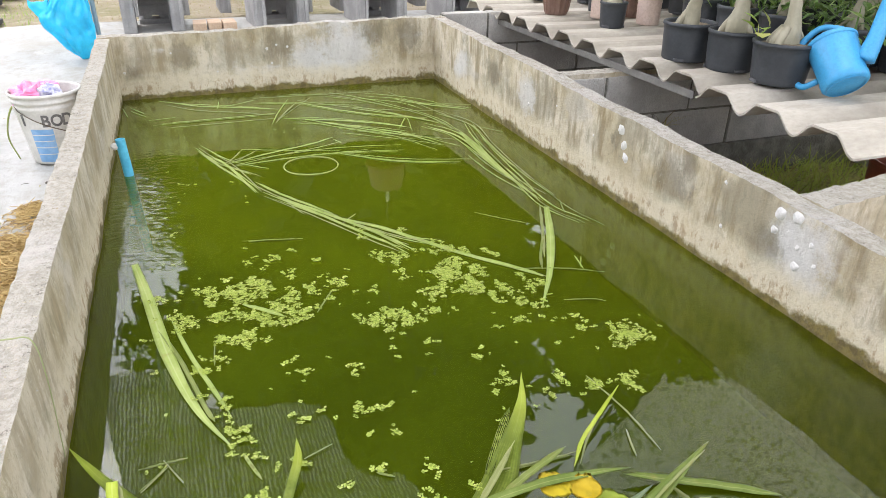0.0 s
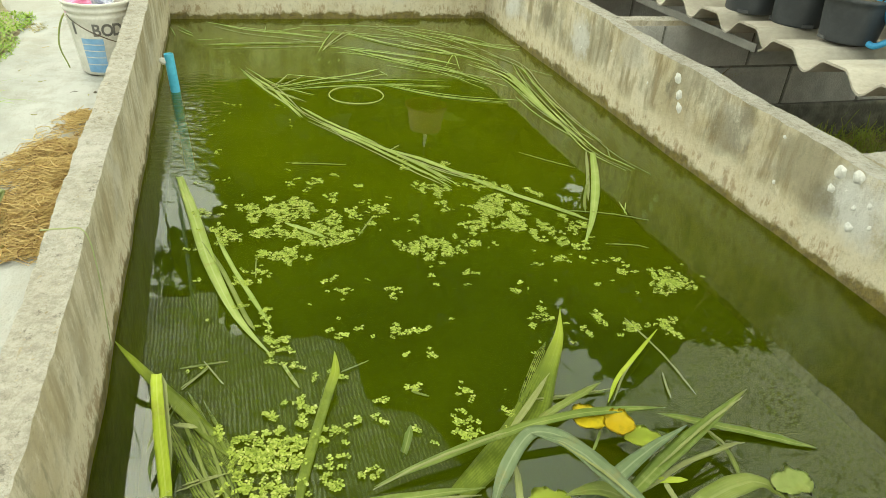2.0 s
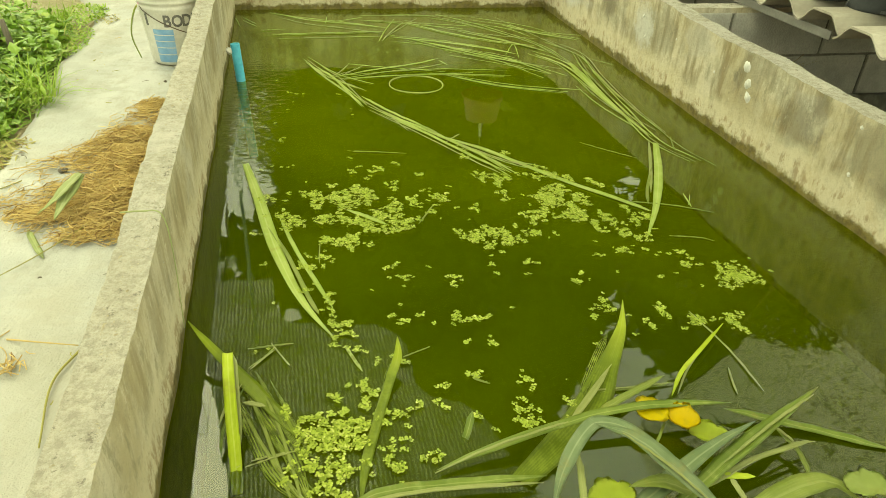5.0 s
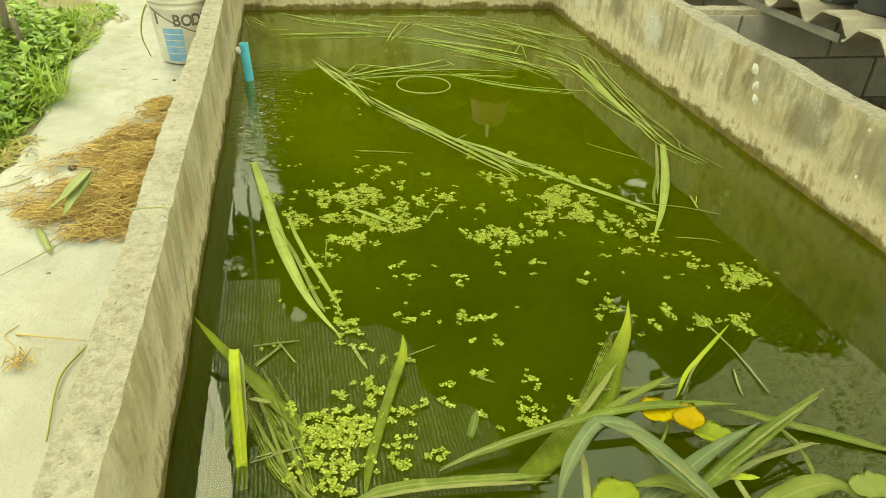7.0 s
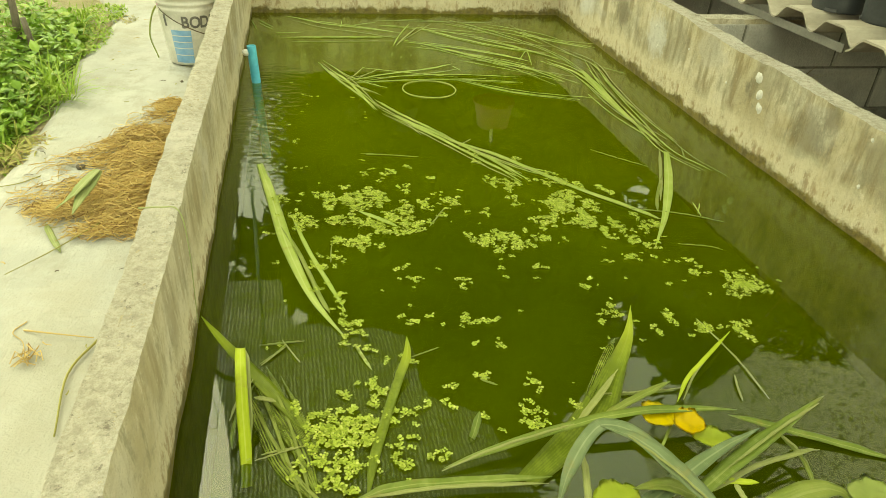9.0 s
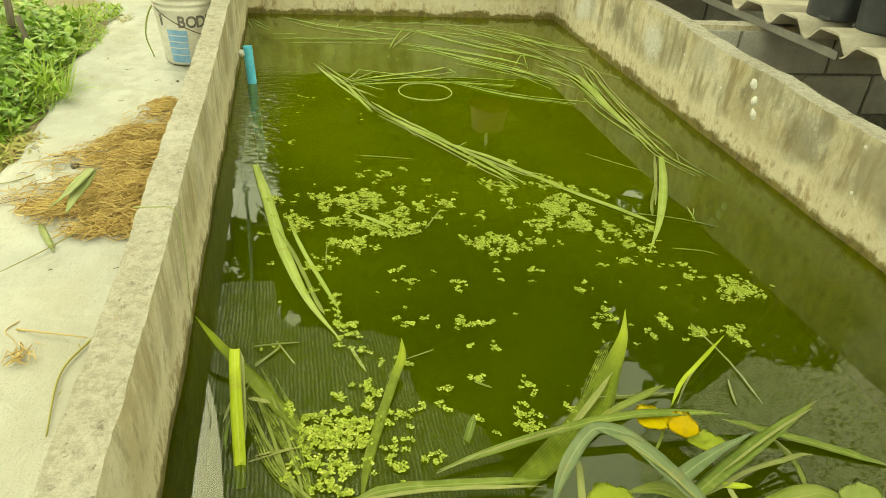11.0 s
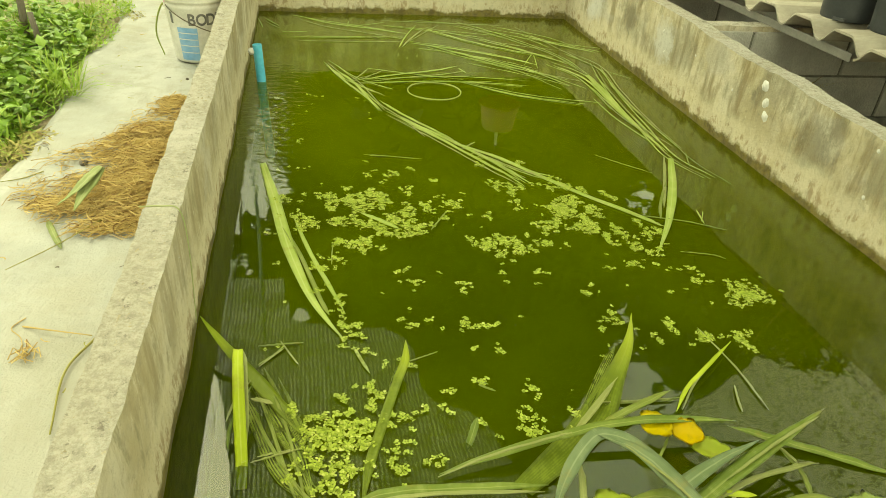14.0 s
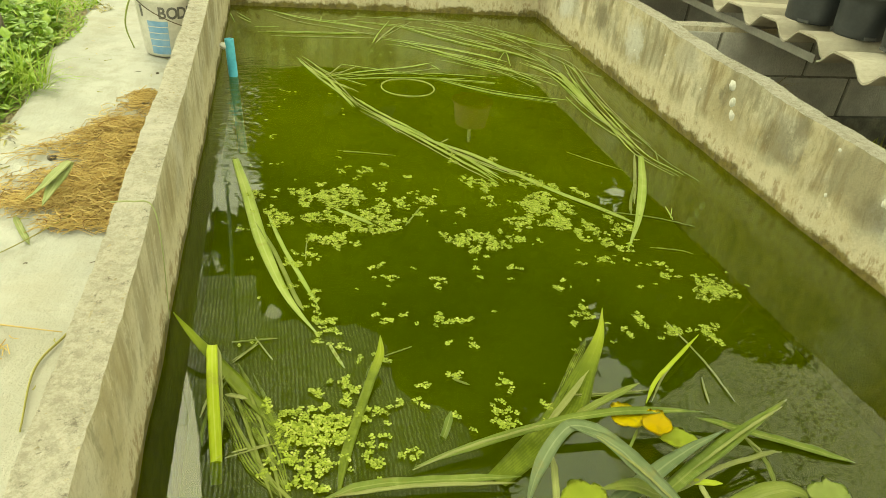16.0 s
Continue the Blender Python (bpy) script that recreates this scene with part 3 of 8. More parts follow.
def ground_sheet():
    """One sheet of earth to the horizon, with a hole where tank and beds are sunk."""
    xs = [-400, -60, -12] + [-6 + 0.25 * i for i in range(20)] + [-1.0, -0.6, -0.063, 1.668, 2.5, 3.6, 5, 7, 9, 12, 60, 400]
    ys = [-400, -60, -12, -8, -6, -5, -4.2, NEAR - 0.065, -2.6, -1.2, 0.07, 0.5] + [0.8 + 0.25 * i for i in range(22)] + [7, 9, 12, 60, 400]
    xs, ys = sorted(set(xs)), sorted(set(ys))
    verts, faces = [], []
    for y in ys:
        for x in xs:
            far = max(abs(x), abs(y))
            z = -0.03 + (0.03 * noise.noise(Vector((x * 0.9, y * 0.9, 0))) if far < 13 else 0)
            verts.append((x, y, z))
    n = len(xs)
    for j in range(len(ys) - 1):
        for i in range(n - 1):
            cx, cy = (xs[i] + xs[i + 1]) / 2, (ys[j] + ys[j + 1]) / 2
            if -0.063 < cx < 3.6 and NEAR - 0.065 < cy < 0.07:
                continue
            q = j * n + i
            faces.append((q, q + 1, q + n + 1, q + n))
    return tagged(raw("ground", verts, faces, M_EARTH, smooth=True), "dry brown earth with patches of thin grass", "ground", kind="structure")


ground_sheet()


def rise(y):
    """The apron climbs a little behind the tank."""
    return 0.045 * max(0.0, min(1.0, (y - 0.2) / 1.1))


def slab():
    """The pale concrete apron beside and behind the tank, its outer edge broken."""
    edge = []
    for i in range(90):
        y = -4.6 + 6.7 * i / 89
        x = -0.57 - 0.05 * (y + 1.5) + 0.05 * noise.noise(Vector((1.7, y * 2.1, 0))) + 0.02 * noise.noise(Vector((4.7, y * 9, 0)))
        x += 0.05 * max(0.0, min(1.0, (y + 0.9) / 0.5))
        if y > -0.1:
            x -= 0.18 * min(1, (y + 0.1) / 0.5)
        edge.append((x, y))
    bm = bmesh.new()
    nx = 14
    grid = []
    for x0, y in edge:
        row = []
        x1 = -0.066 if y < 0.1 else 3.4
        for k in range(nx + 1):
            x = x0 + (x1 - x0) * (k / nx)
            z = GROUND + rise(y) + 0.006 * noise.noise(Vector((x * 3, y * 3, 2))) - (0.012 if k == 0 else 0)
            row.append(bm.verts.new((x, y, z)))
        grid.append(row)
    for r0, r1 in zip(grid, grid[1:]):
        for k in range(nx):
            bm.faces.new((r0[k], r0[k + 1], r1[k + 1], r1[k]))
    rim = [r[0] for r in grid]
    low = [bm.verts.new((v.co.x - 0.012, v.co.y, -0.09)) for v in rim]
    for i in range(len(rim) - 1):
        bm.faces.new((low[i], rim[i], rim[i + 1], low[i + 1]))
    last = grid[-1]
    low2 = [bm.verts.new((v.co.x, v.co.y + 0.012, -0.09)) for v in last]
    for i in range(nx):
        bm.faces.new((last[i], last[i + 1], low2[i + 1], low2[i]))
    return tagged(part("pavement", bm, M_SLAB, smooth=True), "pale worn concrete path with a broken edge", "path", kind="structure")


slab()
# ---- sunk beds beside the tank ----
def block_course(parent, x0, x1, y0, y1, z0, z1, joints, material, along="x"):
    """Single concrete blocks with recessed joints."""
    edges = [x0] + list(joints) + [x1]
    for a, b in zip(edges, edges[1:]):
        if b - a < 0.02:
            continue
        bm = bmesh.new()
        box(bm, a + 0.006, b - 0.006, y0, y1, z0 + 0.005, z1 - 0.005, 0.006)
        part("block", bm, material, parent)


def cross_wall(y, top, label, joints_up, joints_low, x1):
    wall = thing("wall_bed", label, "wall", kind="structure")
    bm = bmesh.new()
    box(bm, W + 0.066, x1, y + 0.008, y + 0.066, -0.34, top - 0.012)
    part("mortar", bm, M_MORTAR, wall)
    z = top
    for k, joints in enumerate((joints_up, joints_low)):
        block_course(wall, W + 0.069, x1, y, y + 0.074, z - 0.178, z, joints, M_BLOCK_OLD)
        z -= 0.178
    return wall


cross_wall(-1.215, 0.262, "weathered concrete block cross wall of a sunk bed", (1.925, 2.36, 2.79), (2.18, 2.6, 3.03), 3.45)
rough_wall("wall_bed", (W + 0.07, -1.212), (3.4, -1.212), -0.07, 0.255, 0.276, 0.28, M_WALL_CLEAN, "rough mortar capping of the bed wall", 12, 0.006)
cross_wall(0.02, 0.345, "weathered grey block wall behind the sunk bed", (1.93, 2.32, 2.72), (2.12, 2.52), 3.45)
rough_wall("wall_bed", (W + 0.07, -2.56), (3.4, -2.40), -0.09, -0.34, 0.272, 0.28, M_WALL_CLEAN, "rough plastered cross wall of a sunk bed", 7)
bm = bmesh.new()
box(bm, W + 0.06, 3.45, -1.236, -1.208, -0.36, -0.088, 0.012)
tagged(part("wall_footing", bm, M_MORTAR), "dark damp mortar footing under the block wall", "footing", kind="structure")
# unseen back wall, its top kept low to let daylight in beneath the sheets
bm = bmesh.new()
box(bm, 3.43, 3.62, -4.3, 0.1, -0.36, -0.005, 0.008)
tagged(part("wall_bed_back", bm, M_BLOCK_OLD), "low grey block back wall added behind the sunk beds", "wall", kind="structure")


def bed_soil():
    verts, faces = [], []
    nx, ny = 40, 70
    for j in range(ny + 1):
        for i in range(nx + 1):
            x, y = W + 0.05 + 1.84 * i / nx, -4.3 + 4.36 * j / ny
            verts.append((x, y, -0.265 + 0.05 * noise.noise(Vector((x * 2.2, y * 2.2, 5))) + 0.015 * noise.noise(Vector((x * 11, y * 11, 5)))))
    for j in range(ny):
        for i in range(nx):
            q = j * (nx + 1) + i
            faces.append((q, q + 1, q + nx + 2, q + nx + 1))
    tagged(raw("bed_soil", verts, faces, M_SOIL, smooth=True), "dark damp soil in the sunk bed", "soil", kind="structure")


bed_soil()


# ---- roofing sheets laid over the beds ----
PITCH = 0.2177


def roof_sheet(y0, ribs, x0, x1, drop, label):
    """One trapezoid-ribbed fibre-cement sheet, ribs along x, with its own thickness."""
    prof = []
    for k in range(ribs):
        c = y0 - k * PITCH
        prof += [(c + 0.109, 0.0), (c + 0.100, 0.002), (c + 0.088, 0.010), (c + 0.058, 0.042), (c + 0.046, 0.050), (c - 0.040, 0.050), (c - 0.052, 0.042), (c - 0.084, 0.010), (c - 0.098, 0.002)]
    prof.append((y0 - ribs * PITCH + 0.109, 0.0))
    nx = 12
    verts, faces = [], []
    for side, dz in ((0, 0.0), (1, -0.007)):
        for i in range(nx + 1):
            f = i / nx
            for y, z in prof:
                x = x0 + (x1 - x0) * f + (0.012 * noise.noise(Vector((y * 4, x0, 3))) if i == 0 else 0)
                sag = drop - 0.012 * f + 0.008 * noise.noise(Vector((x * 1.3, y * 1.1, 8)))
                verts.append((x, y, 0.310 + z + dz + sag))
    m = len(prof)
    half = (nx + 1) * m
    for i in range(nx):
        for k in range(m - 1):
            q = i * m + k
            faces.append((q, q + 1, q + m + 1, q + m))
            faces.append((half + q, half + q + m, half + q + m + 1, half + q + 1))
    for k in range(m - 1):
        faces.append((k, half + k, half + k + 1, k + 1))
        q = nx * m + k
        faces.append((q, q + 1, half + q + 1, half + q))
    for i in range(nx):
        q = i * m
        faces.append((q, q + m, half + q + m, half + q))
        q = i * m + m - 1
        faces.append((q, half + q, half + q + m, q + m))
    ob = raw("roofing_sheet", verts, faces, M_SHEET)
    return tagged(ob, label, "roofing sheet", group="sheets over the beds")


roof_sheet(0.32, 3, 1.965, 3.3, 0.0, "pale ribbed fibre-cement sheet laid over a bed")
roof_sheet(0.32 - 3 * PITCH, 3, 1.955, 3.3, 0.004, "pale ribbed fibre-cement sheet laid over a bed")
roof_sheet(0.335 - 6 * PITCH, 4, 1.962, 3.3, 0.0, "pale ribbed fibre-cement sheet carrying black plant pots")
roof_sheet(0.345 - 10 * PITCH, 3, 1.945, 3.3, -0.008, "pale ribbed fibre-cement sheet laid over a bed")

# flat strip under the ribs' ends
bm = bmesh.new()
box(bm, 1.990, 1.996, -1.66, 0.30, 0.274, 0.3030, 0.002)
tagged(part("edge_strip", bm, M_STRIP), "flat grey cement strip bent under the sheets' ends", "strip")


# ---- foliage helpers ----
def leaf_quad(verts, faces, p, way, up, length, width, fold=0.18, pointed=True):
    """A folded leaf of six faces."""
    side = way.cross(up)
    if side.length < 1e-4:
        side = way.orthogonal()
    side.normalize()
    up = side.cross(way).normalized()
    q = len(verts)
    shape = ((0.0, 0.06), (0.3, 0.8), (0.62, 1.0), (1.0, 0.04)) if not pointed else ((0.0, 0.06), (0.28, 1.0), (0.6, 0.75), (1.0, 0.03))
    for s, w in shape:
        c = p + way * (length * s) - up * (0.22 * length * s * s)
        h = width * 0.5 * w
        verts.extend((tuple(c + side * h + up * fold * h), tuple(c), tuple(c - side * h + up * fold * h)))
    for i in range(3):
        r = q + 3 * i
        faces.append((r, r + 1, r + 4, r + 3))
        faces.append((r + 1, r + 2, r + 5, r + 4))


def blade_strip(verts, faces, p, way, up, length, width, droop, n=4):
    """A narrow grass blade."""
    side = way.cross(Vector((0, 0, 1)))
    if side.length < 1e-3:
        side = Vector((1, 0, 0))
    side.normalize()
    q = len(verts)
    for i in range(n + 1):
        s = i / n
        c = p + way * (length * s) + Vector((0, 0, -droop * length * s * s))
        h = width * 0.5 * (1 - s ** 2.2) + 0.0002
        verts.extend((tuple(c + side * h), tuple(c - side * h)))
    for i in range(n):
        r = q + 2 * i
        faces.append((r, r + 1, r + 3, r + 2))


def rand_dir(rng, lo, hi):
    az, el = rng.uniform(0, 6.283), radians(rng.uniform(lo, hi))
    return Vector((math.cos(az) * math.cos(el), math.sin(az) * math.cos(el), math.sin(el)))


# ---- pots and swollen-stem desert roses ----
def pot_body(name, r_top, r_base, h, material, parent, ribs=0, rim=0.012):
    t = 0.004
    prof = [(0, 0.006), (r_base * 0.96, 0.0), (r_base, 0.006)]
    for i in range(1, 7):
        s = i / 7
        prof.append((r_base + (r_top * 0.955 - r_base) * s, h * 0.88 * s))
    prof += [(r_top * 0.955, h * 0.90), (r_top * 0.985, h * 0.91), (r_top, h * 0.925), (r_top, h * 0.985), (r_top - 0.003, h), (r_top - rim * 0.8, h), (r_top - rim, h - 0.006), (r_base * 0.95, 0.02), (0, 0.02)]
    bm = lathe(prof, 48 if ribs else 40)
    if ribs:
        for v in bm.verts:
            if 0.01 < v.co.z < h * 0.86:
                k = math.atan2(v.co.y, v.co.x)
                f = 1 + 0.03 * (1 if math.sin(k * ribs) > 0 else -1)
                v.co.x *= f
                v.co.y *= f
    return part(name, bm, material, parent, smooth=not ribs)


def plant_pot(x, y, z, r_top, r_base, h, material, label, group, ribs=0, turn=0.0, holes=True):
    pot = thing("plant_pot", label, "plant pot", group, at=pose(x, y, z, 0, 0, turn))
    pot_body("pot_body", r_top, r_base, h, material, pot, ribs)
    bm = lathe([(0, h * 0.9 + 0.006), (r_top * 0.4, h * 0.9 + 0.004), (r_top * 0.93, h * 0.88)], 24)
    for v in bm.verts:
        v.co.z += 0.007 * noise.noise(Vector((v.co.x * 30 + x * 9, v.co.y * 30, y)))
    part("potting_soil", bm, M_SOIL, pot, smooth=True)
    if holes:
        for k in range(3):
            bm = bmesh.new()
            a = 2.1 * k + 3.6
            box(bm, -0.02, 0.02, -0.004, 0.004, 0.0, 0.011, 0.002)
            bmesh.ops.transform(bm, verts=bm.verts, matrix=pose(r_base * 1.004 * math.cos(a), r_base * 1.004 * math.sin(a), 0.002, 0, 0, math.degrees(a) + 90))
            part("foot_notch", bm, M_RUBBER, pot)
    return pot


def desert_rose(x, y, z, size, seed, label, group="desert roses", fat=1.0, leaves=60, twin=False, lean=0.0):
    """A swollen pale stem on knuckled roots, forking into branches with leaf rosettes."""
    rng = random.Random(seed)
    plant = thing("desert_rose", label, "potted plant", group, at=pose(x, y, z, 0, 0, rng.uniform(0, 360)))
    bm = bmesh.new()
    h = size
    path, radii = [], []
    bend = Vector((rng.uniform(-1, 1), rng.uniform(-1, 1), 0)) * (0.10 + lean)
    for i in range(13):
        s = i / 12
        path.append(Vector((bend.x * h * s * s + 0.02 * h * math.sin(5 * s + seed), bend.y * h * s * s, h * s - 0.01)))
        bulge = 0.075 * fat * math.exp(-((s - 0.10) / 0.20) ** 2) + 0.085 * fat * (1 - 0.5 * s) + 0.012
        radii.append(h * bulge * (1 + 0.10 * math.sin(7 * s + seed)))
    tube(bm, path, radii, 18)
    for v in bm.verts:
        v.co += 0.006 * noise.noise_vector(v.co * 22 + Vector((seed, 0, 0)))
    for k in range(rng.randint(2, 4)):
        a = rng.uniform(0, 6.28)
        d = Vector((math.cos(a), math.sin(a), 0))
        root = spline([Vector((0, 0, 0.2 * h)) + d * 0.05 * h, d * 0.19 * h * fat + Vector((0, 0, 0.08 * h)), d * 0.27 * h * fat + Vector((0, 0, -0.012))], 4)
        tube(bm, root, [0.075 * h * fat * (1 - 0.07 * i) for i in range(len(root))], 10)
    part("stem", bm, M_BARK, plant, smooth=True)
    verts, faces = [], []
    top = path[-1]
    bm = bmesh.new()
    for k in range(rng.randint(3, 5)):
        d = rand_dir(rng, 20, 70)
        length = h * rng.uniform(0.45, 0.95)
        limb = spline([top - Vector((0, 0, 0.05 * h)), top + d * length * 0.5, top + d * length + Vector((0, 0, 0.12 * length))], 5)
        tube(bm, limb, [0.034 * h * fat * (1 - 0.06 * i) for i in range(len(limb))], 8)
        for _ in range(leaves // 2):
            s = rng.uniform(0.35, 1.0)
            p = limb[int(s * (len(limb) - 1))]
            leaf_quad(verts, faces, p + 0.01 * rand_dir(rng, -80, 80), rand_dir(rng, -25, 60), Vector((0, 0, 1)), rng.uniform(0.05, 0.085), rng.uniform(0.022, 0.034), pointed=False)
    part("branches", bm, M_BARK, plant, smooth=True)
    tagged(raw("leaves", verts, faces, M_ROSELEAF, plant), kind="stuff")
    return plant


def weed_sprout(x, y, z, seed, label):
    rng = random.Random(seed)
    plant = thing("seedling", label, "plant", at=pose(x, y, z))
    bm = bmesh.new()
    verts, faces = [], []
    for k in range(5):
        d = rand_dir(rng, 18, 55)
        tip = d * rng.uniform(0.025, 0.055)
        tube(bm, [Vector((0, 0, 0)), tip * 0.5, tip], 0.0015, 6)
        leaf_quad(verts, faces, tip, (d + rand_dir(rng, -10, 10)).normalized(), Vector((0, 0, 1)), 0.062, 0.052, pointed=False)
    part("stalks", bm, M_GRASS, plant)
    raw("leaves", verts, faces, M_GRASS, plant)
    return plant


ROW = "pots on the sheets"
SHEET_TOP = 0.361
plant_pot(2.129, -1.412, SHEET_TOP, 0.099, 0.088, 0.14, M_BLACKPOT, "wide black plastic pot on a roofing sheet", ROW, turn=10)
plant_pot(2.170, -1.61, SHEET_TOP, 0.094, 0.082, 0.14, M_BLACKPOT, "black plastic pot on a roofing sheet", ROW, turn=50)
plant_pot(2.190, -1.825, SHEET_TOP, 0.104, 0.086, 0.138, M_BLACKPOT, "black plastic pot with a seedling beside the stem", ROW, turn=80)
plant_pot(2.255, -0.70, SHEET_TOP, 0.066, 0.056, 0.118, M_BLACKPOT, "small black plastic pot on a roofing sheet", ROW)
plant_pot(2.20, -0.25, SHEET_TOP, 0.086, 0.060, 0.140, M_BROWNPOT, "brown ribbed plastic pot on a roofing sheet", ROW, ribs=16, holes=False)
plant_pot(2.38, 0.285, SHEET_TOP, 0.064, 0.056, 0.118, M_BLACKPOT, "small black plastic pot on a roofing sheet", ROW)
plant_pot(2.62, 0.10, SHEET_TOP, 0.090, 0.075, 0.150, M_BLACKPOT, "black plastic pot on a roofing sheet", ROW)
plant_pot(2.36, -0.43, SHEET_TOP, 0.055, 0.050, 0.150, M_PINKPOT, "faded pink clay pot on a roofing sheet", ROW, holes=False)
plant_pot(2.48, -0.67, SHEET_TOP, 0.062, 0.055, 0.155, M_PINKPOT, "tall faded pink clay pot on a roofing sheet", ROW, holes=False)
plant_pot(2.56, -0.44, SHEET_TOP, 0.080, 0.065, 0.160, M_BROWNPOT, "brown ribbed plastic pot on a roofing sheet", ROW, ribs=16, holes=False)
plant_pot(2.47, -0.22, SHEET_TOP, 0.055, 0.046, 0.120, M_BLACKPOT, "small black plastic pot on a roofing sheet", ROW)
desert_rose(2.12, -1.42, 0.48, 0.27, 5, "desert rose with a thick pale leaning stem", fat=0.76, lean=0.35)
desert_rose(2.17, -1.61, 0.48, 0.30, 6, "desert rose with a fat upright pale stem", fat=0.76)
desert_rose(2.20, -1.82, 0.478, 0.29, 9, "desert rose with a knuckled pale stem", fat=0.84)
desert_rose(2.255, -0.70, 0.465, 0.14, 14, "small desert rose with a forked swollen root", fat=1.6, leaves=24)
desert_rose(2.20, -0.25, 0.485, 0.2, 15, "young desert rose in a brown pot", fat=0.8, leaves=50)
desert_rose(2.38, 0.285, 0.465, 0.22, 16, "young desert rose in a black pot", leaves=40)
desert_rose(2.36, -0.43, 0.495, 0.2, 17, "desert rose with a swollen stem in a clay pot", leaves=40)
desert_rose(2.48, -0.67, 0.50, 0.24, 18, "leafy desert rose in a clay pot", leaves=70)
desert_rose(2.62, 0.10, 0.50, 0.22, 19, "desert rose in a black pot", leaves=50)
desert_rose(2.56, -0.44, 0.51, 0.24, 20, "desert rose in a brown pot", leaves=60)
weed_sprout(2.125, -1.765, 0.505, 3, "round-leaved green seedling in a pot")
rng = random.Random(77)
k = 0
for row, x in enumerate((2.52, 2.82, 3.1)):
    for j in range(7):
        y = -0.72 - 0.26 * j + rng.uniform(-0.04, 0.04) - 0.1 * row
        if row == 0 and y > -0.9:
            continue
        if row == 0 and -1.9 > y:
            continue
        r = rng.uniform(0.095, 0.125)
        px = x + rng.uniform(-0.03, 0.03)
        plant_pot(px, y, SHEET_TOP - 0.008, r, r * 0.82, 0.17, M_BLACKPOT, "black plastic pot crowded among desert roses", "pots in the back rows", turn=rng.uniform(0, 360))
        desert_rose(px, y, 0.515, rng.uniform(0.18, 0.27), 40 + k, "leafy desert rose crowded among others", "desert roses in the back rows", fat=rng.uniform(0.8, 1.15), leaves=90)
        k += 1
for j in range(4):
    y = 0.35 - 0.24 * j
    r = rng.uniform(0.08, 0.11)
    x = 2.9 + rng.uniform(-0.06, 0.06)
    plant_pot(x, y, SHEET_TOP - 0.008, r, r * 0.82, 0.16, M_BLACKPOT, "black plastic pot at the back of the sheets", "pots in the back rows")
    desert_rose(x, y, 0.505, rng.uniform(0.22, 0.3), 70 + j, "leafy desert rose at the back of the sheets", "desert roses in the back rows", leaves=90)


def undergrowth():
    rng = random.Random(61)
    verts, faces = [], []
    for _ in range(4200):
        x, y = rng.uniform(2.45, 3.5), rng.uniform(-2.2, 0.5)
        if x < 2.75 and y > -0.75:
            continue
        z = 0.5 + abs(rng.gauss(0, 0.13)) + 0.1 * noise.noise(Vector((x * 4, y * 4, 0)))
        leaf_quad(verts, faces, Vector((x, y, z)), rand_dir(rng, -30, 50), Vector((0, 0, 1)), rng.uniform(0.035, 0.085), rng.uniform(0.016, 0.035), pointed=rng.random() < 0.5)
    for _ in range(500):
        x, y = rng.uniform(2.45, 3.4), rng.uniform(-2.2, -0.4)
        blade_strip(verts, faces, Vector((x, y, 0.5)), rand_dir(rng, 30, 85), None, rng.uniform(0.1, 0.24), 0.006, rng.uniform(0.2, 0.7))
    tagged(raw("undergrowth", verts, faces, M_ROSELEAF), "tangle of green leaves and weeds among the pots", "foliage", kind="stuff")


undergrowth()


# ---- watering can lying on the sheets ----
def watering_can():
    axis = Vector((0.13, 0.72, 0.68)).normalized()
    out = Vector((0.49, -0.63, 0.55))
    out = (out - axis * out.dot(axis)).normalized()
    turn = Matrix((out, axis.cross(out), axis)).transposed().to_4x4()
    can = thing("watering_can", "blue plastic watering can lying on a roofing sheet", "watering can", at=Matrix.Translation((2.262, -1.975, 0.463)) @ turn @ Matrix.Diagonal((0.74, 0.74, 0.74, 1)))
    bm = lathe([(0, -0.135), (0.083, -0.135), (0.088, -0.132), (0.094, -0.125), (0.096, -0.10), (0.092, -0.095), (0.101, 0.07), (0.098, 0.085), (0.094, 0.09), (0.088, 0.088), (0.084, 0.07), (0.084, -0.11), (0, -0.112)], 44)
    part("can_body", bm, M_BLUECAN, can, smooth=True)
    bm = lathe([(0.101, 0.07), (0.105, 0.072), (0.106, 0.082), (0.100, 0.09), (0.075, 0.108), (0.055, 0.112), (0.052, 0.107), (0.072, 0.10), (0.094, 0.084)], 44)
    part("collar", bm, M_BLUECAN, can, smooth=True)
    bm = bmesh.new()
    path = spline([(0.092, 0, -0.06), (0.16, 0, 0.02), (0.235, 0, 0.13), (0.29, 0, 0.2)], 6)
    tube(bm, path, [0.04 - 0.0011 * i for i in range(len(path))], 18)
    part("spout", bm, M_BLUECAN, can, smooth=True)
    bm = bmesh.new()
    path = spline([(-0.095, 0, -0.06), (-0.165, 0, -0.05), (-0.18, 0, 0.03), (-0.12, 0, 0.13), (-0.02, 0, 0.17), (0.06, 0, 0.12)], 7)
    tube(bm, path, 0.0135, 14)
    part("handle", bm, M_BLUECAN, can, smooth=True)
    bm = lathe([(0.070, -0.1385), (0.078, -0.1385), (0.078, -0.134), (0.070, -0.134)], 36)
    part("base_ring", bm, M_BLUECAN, can)


watering_can()

# terracotta pot and a stone down in the near bed
bed_pot = thing("plant_pot", "worn terracotta pot standing in the sunk bed", "plant pot", at=pose(2.97, -1.80, -0.26, 4, 3, 0))
pot_body("pot_body", 0.13, 0.095, 0.24, M_TERRA, bed_pot)


